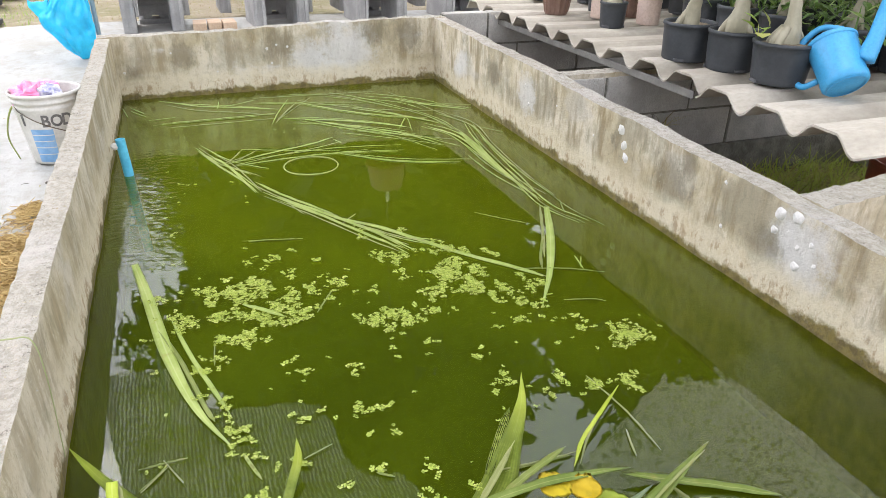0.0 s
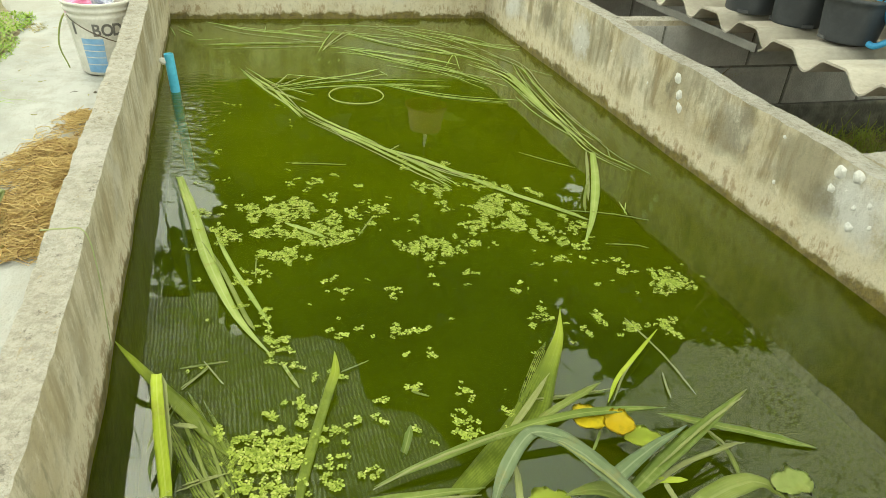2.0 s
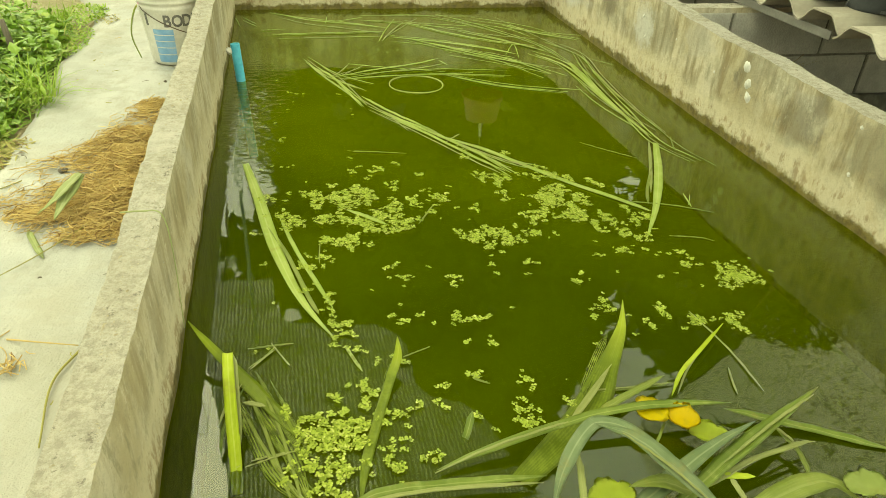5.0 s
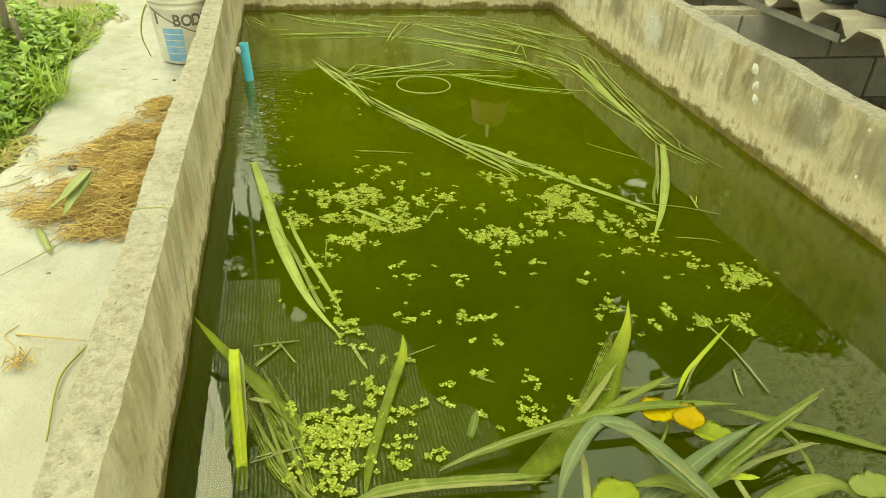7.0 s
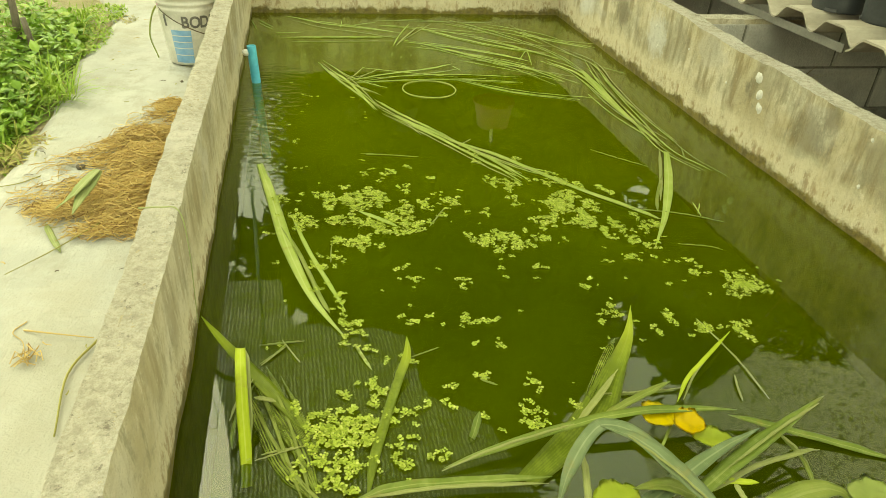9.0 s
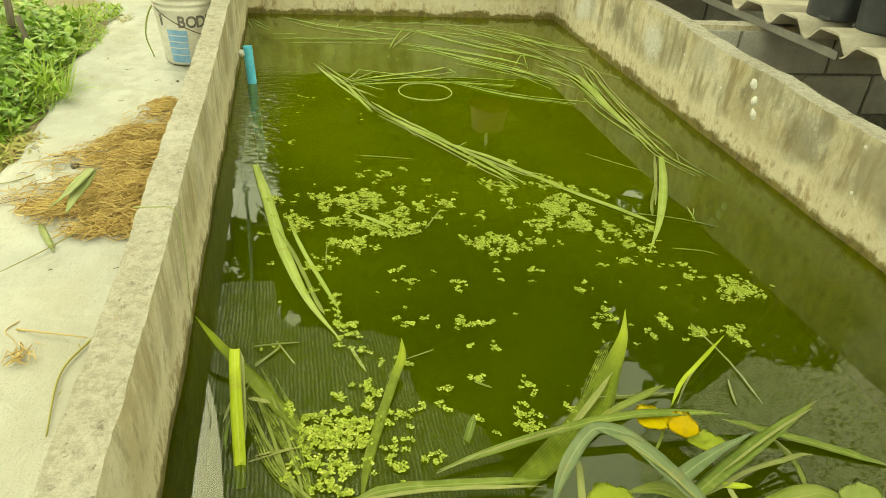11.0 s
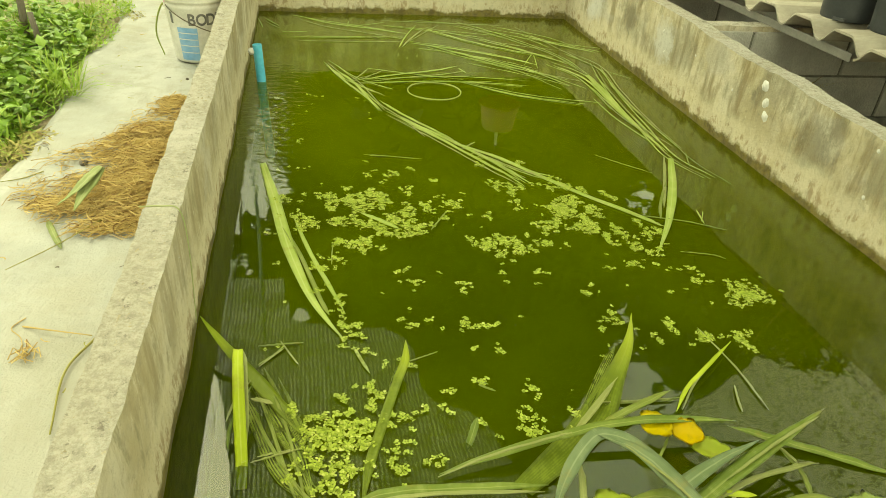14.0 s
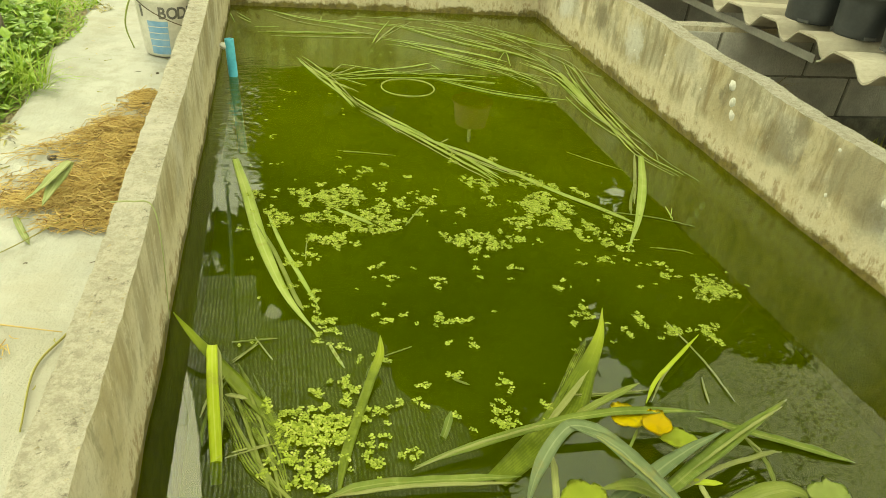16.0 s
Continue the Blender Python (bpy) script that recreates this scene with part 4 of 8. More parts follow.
def grass_tuft(name, cx, cy, z, rx, ry, n, length, seed, material, label, kind="stuff", wide=0.004, low=25, high=85):
    rng = random.Random(seed)
    verts, faces = [], []
    for _ in range(n):
        a, r = rng.uniform(0, 6.283), math.sqrt(rng.random())
        p = Vector((cx + rx * r * math.cos(a), cy + ry * r * math.sin(a), z))
        blade_strip(verts, faces, p, rand_dir(rng, low, high), None, length * rng.uniform(0.5, 1.2), wide * rng.uniform(0.6, 1.3), rng.uniform(0.1, 0.6))
    ob = raw(name, verts, faces, material)
    return tagged(ob, label, "grass", kind=kind)


grass_tuft("bed_grass", 2.75, -1.60, -0.25, 0.55, 0.36, 1500, 0.12, 31, M_BEDGRASS_BRIGHT, "sparse wilted grass growing in the sunk bed", low=8, high=50)
grass_tuft("bed_grass", 2.95, -1.45, -0.25, 0.42, 0.26, 1200, 0.15, 32, M_GREENBED_BRIGHT, "sparse green grass growing in the sunk bed", low=15, high=70)
grass_tuft("wall_grass", 2.20, -1.235, 0.02, 0.05, 0.012, 40, 0.14, 33, M_DEADGRASS, "dry grass hanging on the bed wall", low=-60, high=60)


# ---- block stands behind the tank ----
def hollow_block(bm, w, d, h, holes=3):
    """Concrete block lying flat, its slots running front to back."""
    t = 0.02
    box(bm, 0, w, 0, d, 0, t * 1.15, 0.003)
    box(bm, 0, w, 0, d, h - t * 1.15, h, 0.003)
    slot = 0.085
    web = (w - holes * slot) / (holes + 1)
    for k in range(holes + 1):
        x = k * (slot + web)
        box(bm, x, x + web, 0.0, d, t, h - t)
    return bm


def block_stand(x, y, turn, label, wide=0.43):
    stand = thing("block_stand", label, "block stand", "block stands", at=pose(x, y, GROUND + rise(y), 0, 0, turn))
    leg_h, d = 0.222, 0.36
    for lx in (0.02, wide - 0.105):
        bm = bmesh.new()
        box(bm, lx, lx + 0.085, 0.02, 0.02 + d, 0.0, leg_h, 0.004)
        # grooved end
        box(bm, lx + 0.008, lx + 0.028, 0.008, 0.022, 0.004, leg_h - 0.004, 0.003)
        box(bm, lx + 0.057, lx + 0.077, 0.008, 0.022, 0.004, leg_h - 0.004, 0.003)
        part("leg_block", bm, M_BLOCK, stand)
    bm = hollow_block(bmesh.new(), wide, 0.21, 0.082)
    bmesh.ops.translate(bm, verts=bm.verts, vec=(0, 0, leg_h + 0.001))
    part("top_block", bm, M_BLOCK, stand)
    bm = hollow_block(bmesh.new(), wide, 0.20, 0.082)
    bmesh.ops.translate(bm, verts=bm.verts, vec=(0, 0.213, leg_h + 0.001))
    part("top_block", bm, M_BLOCK, stand)
    return stand


def block_stack(x, y, turn, wide, label):
    stack = thing("block_stack", label, "concrete blocks", "stacked blocks", at=pose(x, y, GROUND + rise(y), 0, 0, turn))
    for k, (z0, z1, off) in enumerate(((0.0, 0.03, 0.0), (0.055, 0.125, 0.02), (0.128, 0.163, 0.008), (0.166, 0.20, 0.0))):
        bm = box(bmesh.new(), 0.003 * k, wide - 0.004 * k, off, off + 0.17, z0, z1, 0.004)
        part("block", bm, M_BLOCK, stack)
    for px in (0.03, wide - 0.09):
        part("packing_stone", box(bmesh.new(), px, px + 0.06, 0.04, 0.14, 0.03, 0.055, 0.003), M_BLOCK, stack)


block_stand(-0.055, 1.53, 2, "stand of grey hollow concrete blocks carrying a dark bowl")
block_stand(0.80, 1.53, 4, "stand of grey hollow concrete blocks carrying a brown pot")
block_stand(1.545, 1.53, 4, "stand of grey hollow concrete blocks carrying a pink pot")
block_stand(2.245, 1.56, 5, "stand of grey hollow concrete blocks beside the sheets")
for x, y in ((0.0, 2.25), (1.25, 2.2), (1.95, 2.3), (0.62, 2.3)):
    block_stand(x, y, 1, "stand of grey hollow concrete blocks in the second row")


for x, y in ((0.055, 1.93), (0.91, 1.95), (1.655, 1.95), (2.355, 1.97)):
    block_stack(x, y, 3, 0.23, "grey concrete blocks stacked behind a block stand")


def bowl_pot(x, y, z, r, h, material, label):
    pot = thing("plant_pot", label, "plant pot", "pots on the stands", at=pose(x, y, z))
    part("pot_body", lathe([(0, 0), (r * 0.62, 0), (r * 0.64, 0.01), (r * 0.82, h * 0.4), (r * 0.95, h * 0.85), (r, h * 0.9), (r, h), (r - 0.012, h), (r * 0.78, h * 0.4), (0, 0.03)], 40), material, pot, smooth=True)
    part("potting_soil", lathe([(0, h * 0.86), (r * 0.9, h * 0.84)], 24), M_SOIL, pot)


STAND_TOP = GROUND + 0.350
bowl_pot(0.14, 1.66, STAND_TOP, 0.135, 0.16, M_BLACKPOT, "dark glazed bowl pot on a block stand")
bowl_pot(1.03, 1.66, STAND_TOP, 0.135, 0.15, M_BROWNPOT, "dark brown bowl pot on a block stand")
bowl_pot(1.80, 1.66, STAND_TOP, 0.105, 0.14, M_PINKPOT, "pale clay pot on a block stand")
bowl_pot(2.45, 1.68, STAND_TOP, 0.105, 0.14, M_BLACKPOT, "black pot on a block stand")
bowl_pot(1.45, 2.40, STAND_TOP, 0.12, 0.2, M_TERRA, "red-brown clay pot on a second-row block stand")
bowl_pot(2.25, 2.55, GROUND + 0.345, 0.13, 0.13, M_TERRA, "orange clay pot behind the block stands")
for x, y in ((0.14, 1.66), (1.03, 1.66), (1.80, 1.66), (2.45, 1.68)):
    desert_rose(x, y, STAND_TOP + 0.12, 0.26, int(x * 90) + 100, "desert rose in a pot on a block stand", "desert roses on the stands")

for i in range(3):
    bm = bmesh.new()
    box(bm, -0.09, 0.09, -0.045, 0.045, 0, 0.05, 0.004)
    tagged(part("brick", bm, M_BRICK, at=pose(0.45 + 0.098 * i, 1.62 + 0.02 * (i % 2), GROUND + 0.047, 0, 0, 88 + 2 * i)), "pale loose brick lying by the stands", "brick", group="loose bricks")
for i in range(4):
    bm = bmesh.new()
    box(bm, -0.2, 0.2, -0.1, 0.1, 0, 0.07, 0.005)
    tagged(part("paving_block", bm, M_BLOCK, at=pose(2.78 + 0.02 * i, 2.0 + 0.01 * i, GROUND + 0.047 + 0.071 * i, 0, 0, 5 * i)), "grey concrete block in a low pile", "block", group="piled blocks")


# ---- pole with the blue bag ----
bm = bmesh.new()
tube(bm, [Vector((-0.128, 0.9, GROUND - 0.02)), Vector((-0.136, 0.905, 0.6)), Vector((-0.17, 0.93, 1.6)), Vector((-0.21, 0.97, 3.02))], 0.0125, 16)
tagged(part("pole", bm, M_POLE, smooth=True), "grey plastic pipe pole beside the tank", "pole")


def bag():
    """A knotted polythene bag: creased loft from the neck to a sagging corner, one handle ear sticking out."""
    bm = bmesh.new()
    rows = []
    n, seg = 44, 56
    heights = (0.036, 0.054, 0.09, 0.128, 0.224, 0.285, 0.35, 0.417, 0.504, 0.62)
    lefts = (-0.235, -0.268, -0.298, -0.328, -0.398, -0.412, -0.350, -0.305, -0.240, -0.205)
    rights = (-0.207, -0.195, -0.173, -0.148, -0.140, -0.146, -0.153, -0.163, -0.184, -0.188)
    for i in range(n + 1):
        s = i / n
        z = 0.62 - 0.584 * s
        left, right = float(np.interp(z, heights, lefts)), float(np.interp(z, heights, rights))
        c, hw = (left + right) / 2, (right - left) / 2
        depth = 0.012 + 0.048 * math.sin(math.pi * min(1, s * 1.02)) ** 0.8
        row = []
        for k in range(seg):
            a = 6.28318 * k / seg
            crease = 1 + 0.20 * math.sin(7 * a + 9 * s) * (1 - 0.3 * s) + 0.14 * math.sin(15 * a - 11 * s)
            p = Vector((c + hw * math.cos(a), 0.878 - depth * math.sin(a) * crease, z))
            p += 0.010 * noise.noise_vector(p * 11) + 0.006 * noise.noise_vector(p * 30)
            p.y -= 0.022 * (0.35 - abs(noise.noise(Vector((p.x * 22 + z * 9, 1, z * 7))))) + 0.010 * (0.3 - abs(noise.noise(Vector((p.x * 45 - z * 30, 4, z * 18)))))
            row.append(bm.verts.new(p))
        rows.append(row)
    for a, b in zip(rows, rows[1:]):
        for k in range(seg):
            bm.faces.new((a[k], a[(k + 1) % seg], b[(k + 1) % seg], b[k]))
    bm.faces.new(rows[-1])
    ob = thing("plastic_bag", "bright blue polythene bag tied to a pole", "plastic bag")
    part("bag_body", bm, M_BAG, ob, smooth=True)
    bm = bmesh.new()
    rows = []
    for i in range(15):
        t = i / 14
        c = Vector((-0.350 - 0.100 * t, 0.872, 0.300 + 0.050 * t * t))
        tall = 0.058 * (1 - t) ** 0.8 + 0.013 + 0.008 * max(0, t - 0.85) * 6
        row = []
        for k in range(16):
            a = 6.28318 * k / 16
            q = c + Vector((0, 0.012 * (1.2 - t) * math.cos(a), tall * math.sin(a)))
            row.append(bm.verts.new(q + 0.006 * noise.noise_vector(q * 38)))
        rows.append(row)
    for a, b in zip(rows, rows[1:]):
        for k in range(16):
            bm.faces.new((a[k], a[(k + 1) % 16], b[(k + 1) % 16], b[k]))
    bm.faces.new(rows[-1])
    bmesh.ops.recalc_face_normals(bm, faces=bm.faces)
    part("bag_handle", bm, M_BAG, ob, smooth=True)


bag()


# ---- paint bucket ----
def bucket():
    ob = thing("bucket", "grubby white plastic bucket with faded print and rubbish inside", "bucket", at=pose(-0.183, -0.835, GROUND + 0.006))
    rb, rt, h = 0.088, 0.114, 0.255
    rad = lambda z: rb + (rt - rb) * z / h
    prof = [(0, 0.004), (rb - 0.004, 0.0), (rb, 0.004)] + [(rad(z), z) for z in (0.05, 0.1, 0.15, 0.195)]
    prof += [(rad(0.2) + 0.003, 0.203), (rad(0.2) + 0.003, 0.21), (rad(0.21), 0.212), (rad(0.222), 0.222), (rad(0.222) + 0.004, 0.224), (rad(0.23) + 0.004, 0.232), (rad(0.23), 0.234), (rad(0.245), 0.245), (rt + 0.005, 0.247), (rt + 0.006, 0.256), (rt, 0.258), (rt - 0.004, 0.25), (rb - 0.004, 0.01), (0, 0.01)]
    part("bucket_body", lathe(prof, 56), M_WHITEBUCKET, ob, smooth=True)

    def decal(name, a0, a1, z0, z1, material, off=0.0012):
        bm = bmesh.new()
        n = 10
        cols = []
        for i in range(n + 1):
            a = radians(a0 + (a1 - a0) * i / n)
            cols.append([bm.verts.new(((rad(z) + o) * math.cos(a), (rad(z) + o) * math.sin(a), z)) for z, o in ((z0, off), (z1, off), (z1, 0.0), (z0, 0.0))])
        for p, q in zip(cols, cols[1:]):
            for k in range(4):
                bm.faces.new((p[k], q[k], q[(k + 1) % 4], p[(k + 1) % 4]))
        bm.faces.new(cols[0][::-1])
        bm.faces.new(cols[-1])
        bmesh.ops.recalc_face_normals(bm, faces=bm.faces)
        return part(name, bm, material, ob)

    decal("label_panel", -125, -82, 0.012, 0.135, M_BLUEPRINT)
    for z in (0.04, 0.066, 0.09, 0.113):
        decal("label_line", -124, -83, z, z + 0.003, M_WHITEBUCKET, 0.002)
    # stencilled letters bent round the wall; the rest of the word is out of sight
    for k, letter in enumerate("BOD"):
        text = bpy.data.curves.new("letter", "FONT")
        text.body, text.size, text.extrude, text.resolution_u = letter, 0.062, 0.0012, 4
        text.offset = 0.0016
        carrier = bpy.data.objects.new("letter", text)
        flat = bpy.data.meshes.new_from_object(carrier)
        bpy.data.objects.remove(carrier)
        bm = bmesh.new()
        bm.from_mesh(flat)
        bmesh.ops.subdivide_edges(bm, edges=[e for e in bm.edges if e.calc_length() > 0.012], cuts=2)
        for v in bm.verts:
            z = 0.146 + v.co.y * 0.95
            a = radians((-99.0, -83.0, -63.0)[k]) + v.co.x * 0.82 / 0.106
            r = rad(z) + 0.0004 + v.co.z
            v.co = (r * math.cos(a), r * math.sin(a), z)
        part("letter", bm, M_PRINT, ob)
    decal("print_bar", -139, -133, 0.146, 0.188, M_PRINT)
    decal("print_bar", -41, -33, 0.146, 0.188, M_PRINT)
    bm = bmesh.new()
    tube(bm, spline([(-0.098, -0.045, 0.213), (-0.080, -0.085, 0.200), (-0.03, -0.120, 0.172), (0.03, -0.121, 0.142), (0.075, -0.095, 0.118)], 8), 0.0018, 8)
    part("wire_handle", bm, M_WIRE, ob, smooth=True)
    for k, (mat, cx, cy, r, lab) in enumerate(((M_PINKBAG, -0.045, -0.015, 0.055, "crumpled pink film"), (M_WHITEBAG, 0.018, -0.03, 0.042, "crumpled white printed film"), (M_PINKBAG, 0.0, 0.03, 0.045, "crumpled pink film"))):
        bm = bmesh.new()
        bmesh.ops.create_icosphere(bm, subdivisions=4, radius=r)
        for v in bm.verts:
            v.co *= 1 + 0.5 * noise.noise(v.co * 38 + Vector((k * 7, 0, 0))) + 0.25 * noise.noise(v.co * 90)
            v.co.z *= 0.85
            v.co += Vector((cx, cy, 0.24))
        part("rubbish_film", bm, mat, ob, lab)
    bm = bmesh.new()
    bmesh.ops.create_icosphere(bm, subdivisions=3, radius=0.085)
    for v in bm.verts:
        v.co *= 1 + 0.15 * noise.noise(v.co * 20)
        v.co.z = v.co.z * 0.9 + 0.135
    part("rubbish", bm, M_WHITEBAG, ob)


bucket()

# ---- tyre planter and tray far off ----
def tyre(x, y, label):
    ob = thing("tyre_planter", label, "tyre planter", "tyre planters", at=pose(x, y, GROUND - 0.02))
    prof = []
    for i in range(17):
        a = -math.pi / 2 + math.pi * i / 16
        prof.append((0.24 + 0.05 * math.cos(a) + (0.012 if i % 3 == 0 else 0), 0.09 + 0.085 * math.sin(a)))
    prof += [(0.17, 0.165), (0.165, 0.15), (0.2, 0.09), (0.165, 0.02), (0.17, 0.005)]
    part("tyre", lathe(prof + [prof[0]], 44), M_RUBBER, ob, smooth=True)
    part("planter_soil", lathe([(0, 0.13), (0.19, 0.12)], 24), M_SOIL, ob)
    rng = random.Random(int(abs(x) * 100))
    verts, faces = [], []
    for _ in range(60):
        blade_strip(verts, faces, Vector((rng.uniform(-0.1, 0.1), rng.uniform(-0.1, 0.1), 0.12)), rand_dir(rng, 45, 88), None, rng.uniform(0.15, 0.35), 0.016, 0.4)
    raw("planter_leaves", verts, faces, M_GRASS, ob)


tyre(-1.38, 3.62, "old car tyre used as a planter")
tyre(-1.22, 4.35, "second old car tyre planter further back")
bm = bmesh.new()
box(bm, -1.35, -0.98, 2.42, 2.75, GROUND - 0.02, 0.05, 0.008)
box(bm, -1.38, -0.96, 2.40, 2.78, -0.02, 0.012, 0.004)
tagged(part("seed_tray", bm, M_RUBBER), "dark plastic tray on the ground by the path", "tray")
# ---- things on the path: straw, twigs, leaf, stone ----
def straw_pile():
    rng = random.Random(4)
    verts, faces = [], []
    lobes = (
        (-0.215, -1.37, 0.055, 0.08, 420), (-0.15, -1.46, 0.05, 0.09, 330), (-0.215, -1.66, 0.12, 0.10, 1400), (-0.19, -1.86, 0.105, 0.18, 3300),
        (-0.17, -2.06, 0.10, 0.13, 2300), (-0.28, -2.05, 0.10, 0.055, 620), (-0.38, -2.03, 0.06, 0.04, 150), (-0.18, -2.17, 0.08, 0.04, 320),
        (-0.34, -1.73, 0.08, 0.045, 200), (-0.31, -1.80, 0.08, 0.05, 180), (-0.42, -1.79, 0.07, 0.07, 30), (-0.26, -1.50, 0.06, 0.08, 40),
        (-0.30, -1.93, 0.09, 0.09, 420), (-0.36, -2.08, 0.08, 0.05, 220), (-0.26, -2.14, 0.08, 0.05, 300), (-0.45, -1.96, 0.06, 0.07, 60))
    for cx, cy, rx, ry, n in lobes:
        for _ in range(n):
            a, r = rng.uniform(0, 6.283), rng.random() ** 0.6
            x, y = cx + rx * r * math.cos(a), cy + ry * r * math.sin(a)
            if x > -0.075 or (r > 0.55 and noise.noise(Vector((x * 14, y * 14, 5))) < -0.05 + 0.5 * (r - 0.8)):
                continue
            z = GROUND + 0.006 + max(0, (0.075 if n > 1000 else 0.025) * (1 - r * r)) * rng.random() * (0.6 + 0.8 * max(0, noise.noise(Vector((x * 9, y * 9, 1)))))
            az = rng.gauss(0.3, 0.9) if rng.random() < 0.6 else rng.uniform(0, 6.283)
            d = Vector((math.cos(az), math.sin(az), rng.gauss(0, 0.10)))
            length, w = rng.uniform(0.02, 0.085), rng.uniform(0.0006, 0.0013)
            bend = Vector((-math.sin(az), math.cos(az), rng.uniform(-0.1, 0.4))) * length * rng.gauss(0, 0.28)
            side = Vector((-math.sin(az), math.cos(az), 0)) * w
            up = Vector((0, 0, w))
            q = len(verts)
            for s in (-0.5, -0.17, 0.17, 0.5):
                c = Vector((x, y, z)) + d * length * s + bend * (0.25 - s * s) * 4
                c.z = max(c.z, GROUND + 0.002)
                c.x = min(c.x, -0.071)
                verts.extend((tuple(c + side), tuple(c + up * 1.3), tuple(c - side)))
            for i in range(3):
                for k in range(3):
                    faces.append((q + 3 * i + k, q + 3 * i + (k + 1) % 3, q + 3 * i + 3 + (k + 1) % 3, q + 3 * i + 3 + k))
    tagged(raw("straw_pile", verts, faces, M_STRAW), "loose heap of dry brown straw on the path", "straw", kind="stuff")


straw_pile()


def twig(points, r, material, name, label):
    bm = bmesh.new()
    path = spline(points, 6)
    tube(bm, path, [r * (1 - 0.5 * i / len(path)) for i in range(len(path))], 6)
    tagged(part(name, bm, material, smooth=True), label, "stalk", group="dry stalks on the path")


G = GROUND + 0.006
twig([(-0.25, -2.14, G + 0.01), (-0.33, -2.24, G), (-0.40, -2.33, G)], 0.0016, M_DEADGRASS, "stalk", "thin dry stalk lying on the path")
twig([(-0.307, -2.526, G), (-0.25, -2.55, G + 0.006), (-0.179, -2.564, G)], 0.0018, M_STRAW, "stalk", "thin dry stalk lying on the path")
twig([(-0.17, -2.57, G), (-0.20, -2.66, G), (-0.184, -2.805, G)], 0.0026, M_DEADGRASS, "stalk", "curved green-brown stalk lying on the path")
twig([(-0.31, -2.50, G), (-0.325, -2.53, G), (-0.30, -2.56, G), (-0.285, -2.60, G)], 0.0012, M_STRAW, "stalk", "thin curled stalk lying on the path")
twig([(-0.46, -1.86, G), (-0.50, -1.90, G), (-0.55, -1.92, G)], 0.0016, M_DEADGRASS, "stalk", "thin dry stalk lying on the path")
twig([(-0.068, -2.52, 0.258), (-0.03, -2.535, 0.266), (0.003, -2.547, 0.264), (0.013, -2.565, 0.20), (0.014, -2.60, 0.06)], 0.0016, BLADES["wilted"], "stalk", "dry stalk hooked over the tank wall")

rng = random.Random(8)
for i in range(70):
    y = rng.uniform(-2.95, 1.2)
    x = rng.uniform(-0.52, -0.10)
    a, l = rng.uniform(0, 6.28), rng.uniform(0.006, 0.03)
    twig([(x, y, G), (x + l * math.cos(a) * 0.5, y + l * 0.5 * math.sin(a), G + 0.001), (x + l * math.cos(a + 0.3), y + l * math.sin(a + 0.3), G)], rng.uniform(0.0008, 0.0016), rng.choice((M_STRAW, M_DEADGRASS, M_TREEBARK)), "stalk", "short bit of dry litter on the path")


def stone(x, y, z, r, seed, material, name="stone", label="small dark stone on the path"):
    bm = bmesh.new()
    bmesh.ops.create_icosphere(bm, subdivisions=3, radius=r)
    for v in bm.verts:
        v.co *= 1 + 0.35 * noise.noise(v.co * (0.9 / r) + Vector((seed, 0, 0)))
        v.co.z *= 0.6
    return tagged(part(name, bm, material, at=pose(x, y, z), smooth=True), label, name)


stone(-0.374, -1.809, GROUND + 0.006, 0.012, 1, M_TREEBARK)
stone(-0.20, -1.10, GROUND + 0.004, 0.006, 2, M_TREEBARK)
bm = bmesh.new()
for k in range(16):
    a = k * 2.4
    p = Vector((-0.279 + 0.010 * math.cos(a), -2.60 + 0.012 * math.sin(a), GROUND + 0.008))
    tube(bm, [p, p + Vector((0.012 * math.cos(a * 3), 0.016 * math.sin(a * 2), 0.006)), p + Vector((0.02 * math.cos(a * 5), -0.02, 0))], 0.001, 5)
tagged(part("root_tangle", bm, M_STRAW), "small tangle of dry brown roots", "roots")


def broad_leaf(x, y, z, heading, length, width, material, label, name="fallen_leaf", curl=0.1, lobes=0):
    bm = bmesh.new()
    rows = []
    n = 14
    for i in range(n + 1):
        s = i / n
        w = width * 0.5 * (math.sin(math.pi * min(1, s * 0.96 + 0.03)) ** 0.7) * (1 + 0.08 * math.sin(23 * s) + 0.30 * noise.noise(Vector((s * 7, length * 90, x * 30))) + 0.12 * noise.noise(Vector((s * 19, length * 70, y * 30)))) + 0.0006
        row = []
        for k in range(-3, 4):
            u = k / 3
            row.append(bm.verts.new((length * (s - 0.5), w * u, 0.22 * w * abs(u) + curl * length * (s - 0.5) ** 2 + 0.004 * noise.noise(Vector((s * 6, u * 3, length * 50))))))
        rows.append(row)
    for a, b in zip(rows, rows[1:]):
        for k in range(6):
            bm.faces.new((a[k], b[k], b[k + 1], a[k + 1]))
    ext = bmesh.ops.solidify(bm, geom=list(bm.faces), thickness=0.0008)
    return tagged(part(name, bm, material, at=pose(x, y, z, 0, 0, heading), smooth=True), label, "leaf")


twig([(-0.268, -0.76, 0.215), (-0.31, -0.80, 0.20), (-0.335, -0.83, 0.11), (-0.31, -0.86, 0.03)], 0.0045, BLADES["leaf"], "stalk", "green grass blade hanging from the bucket")


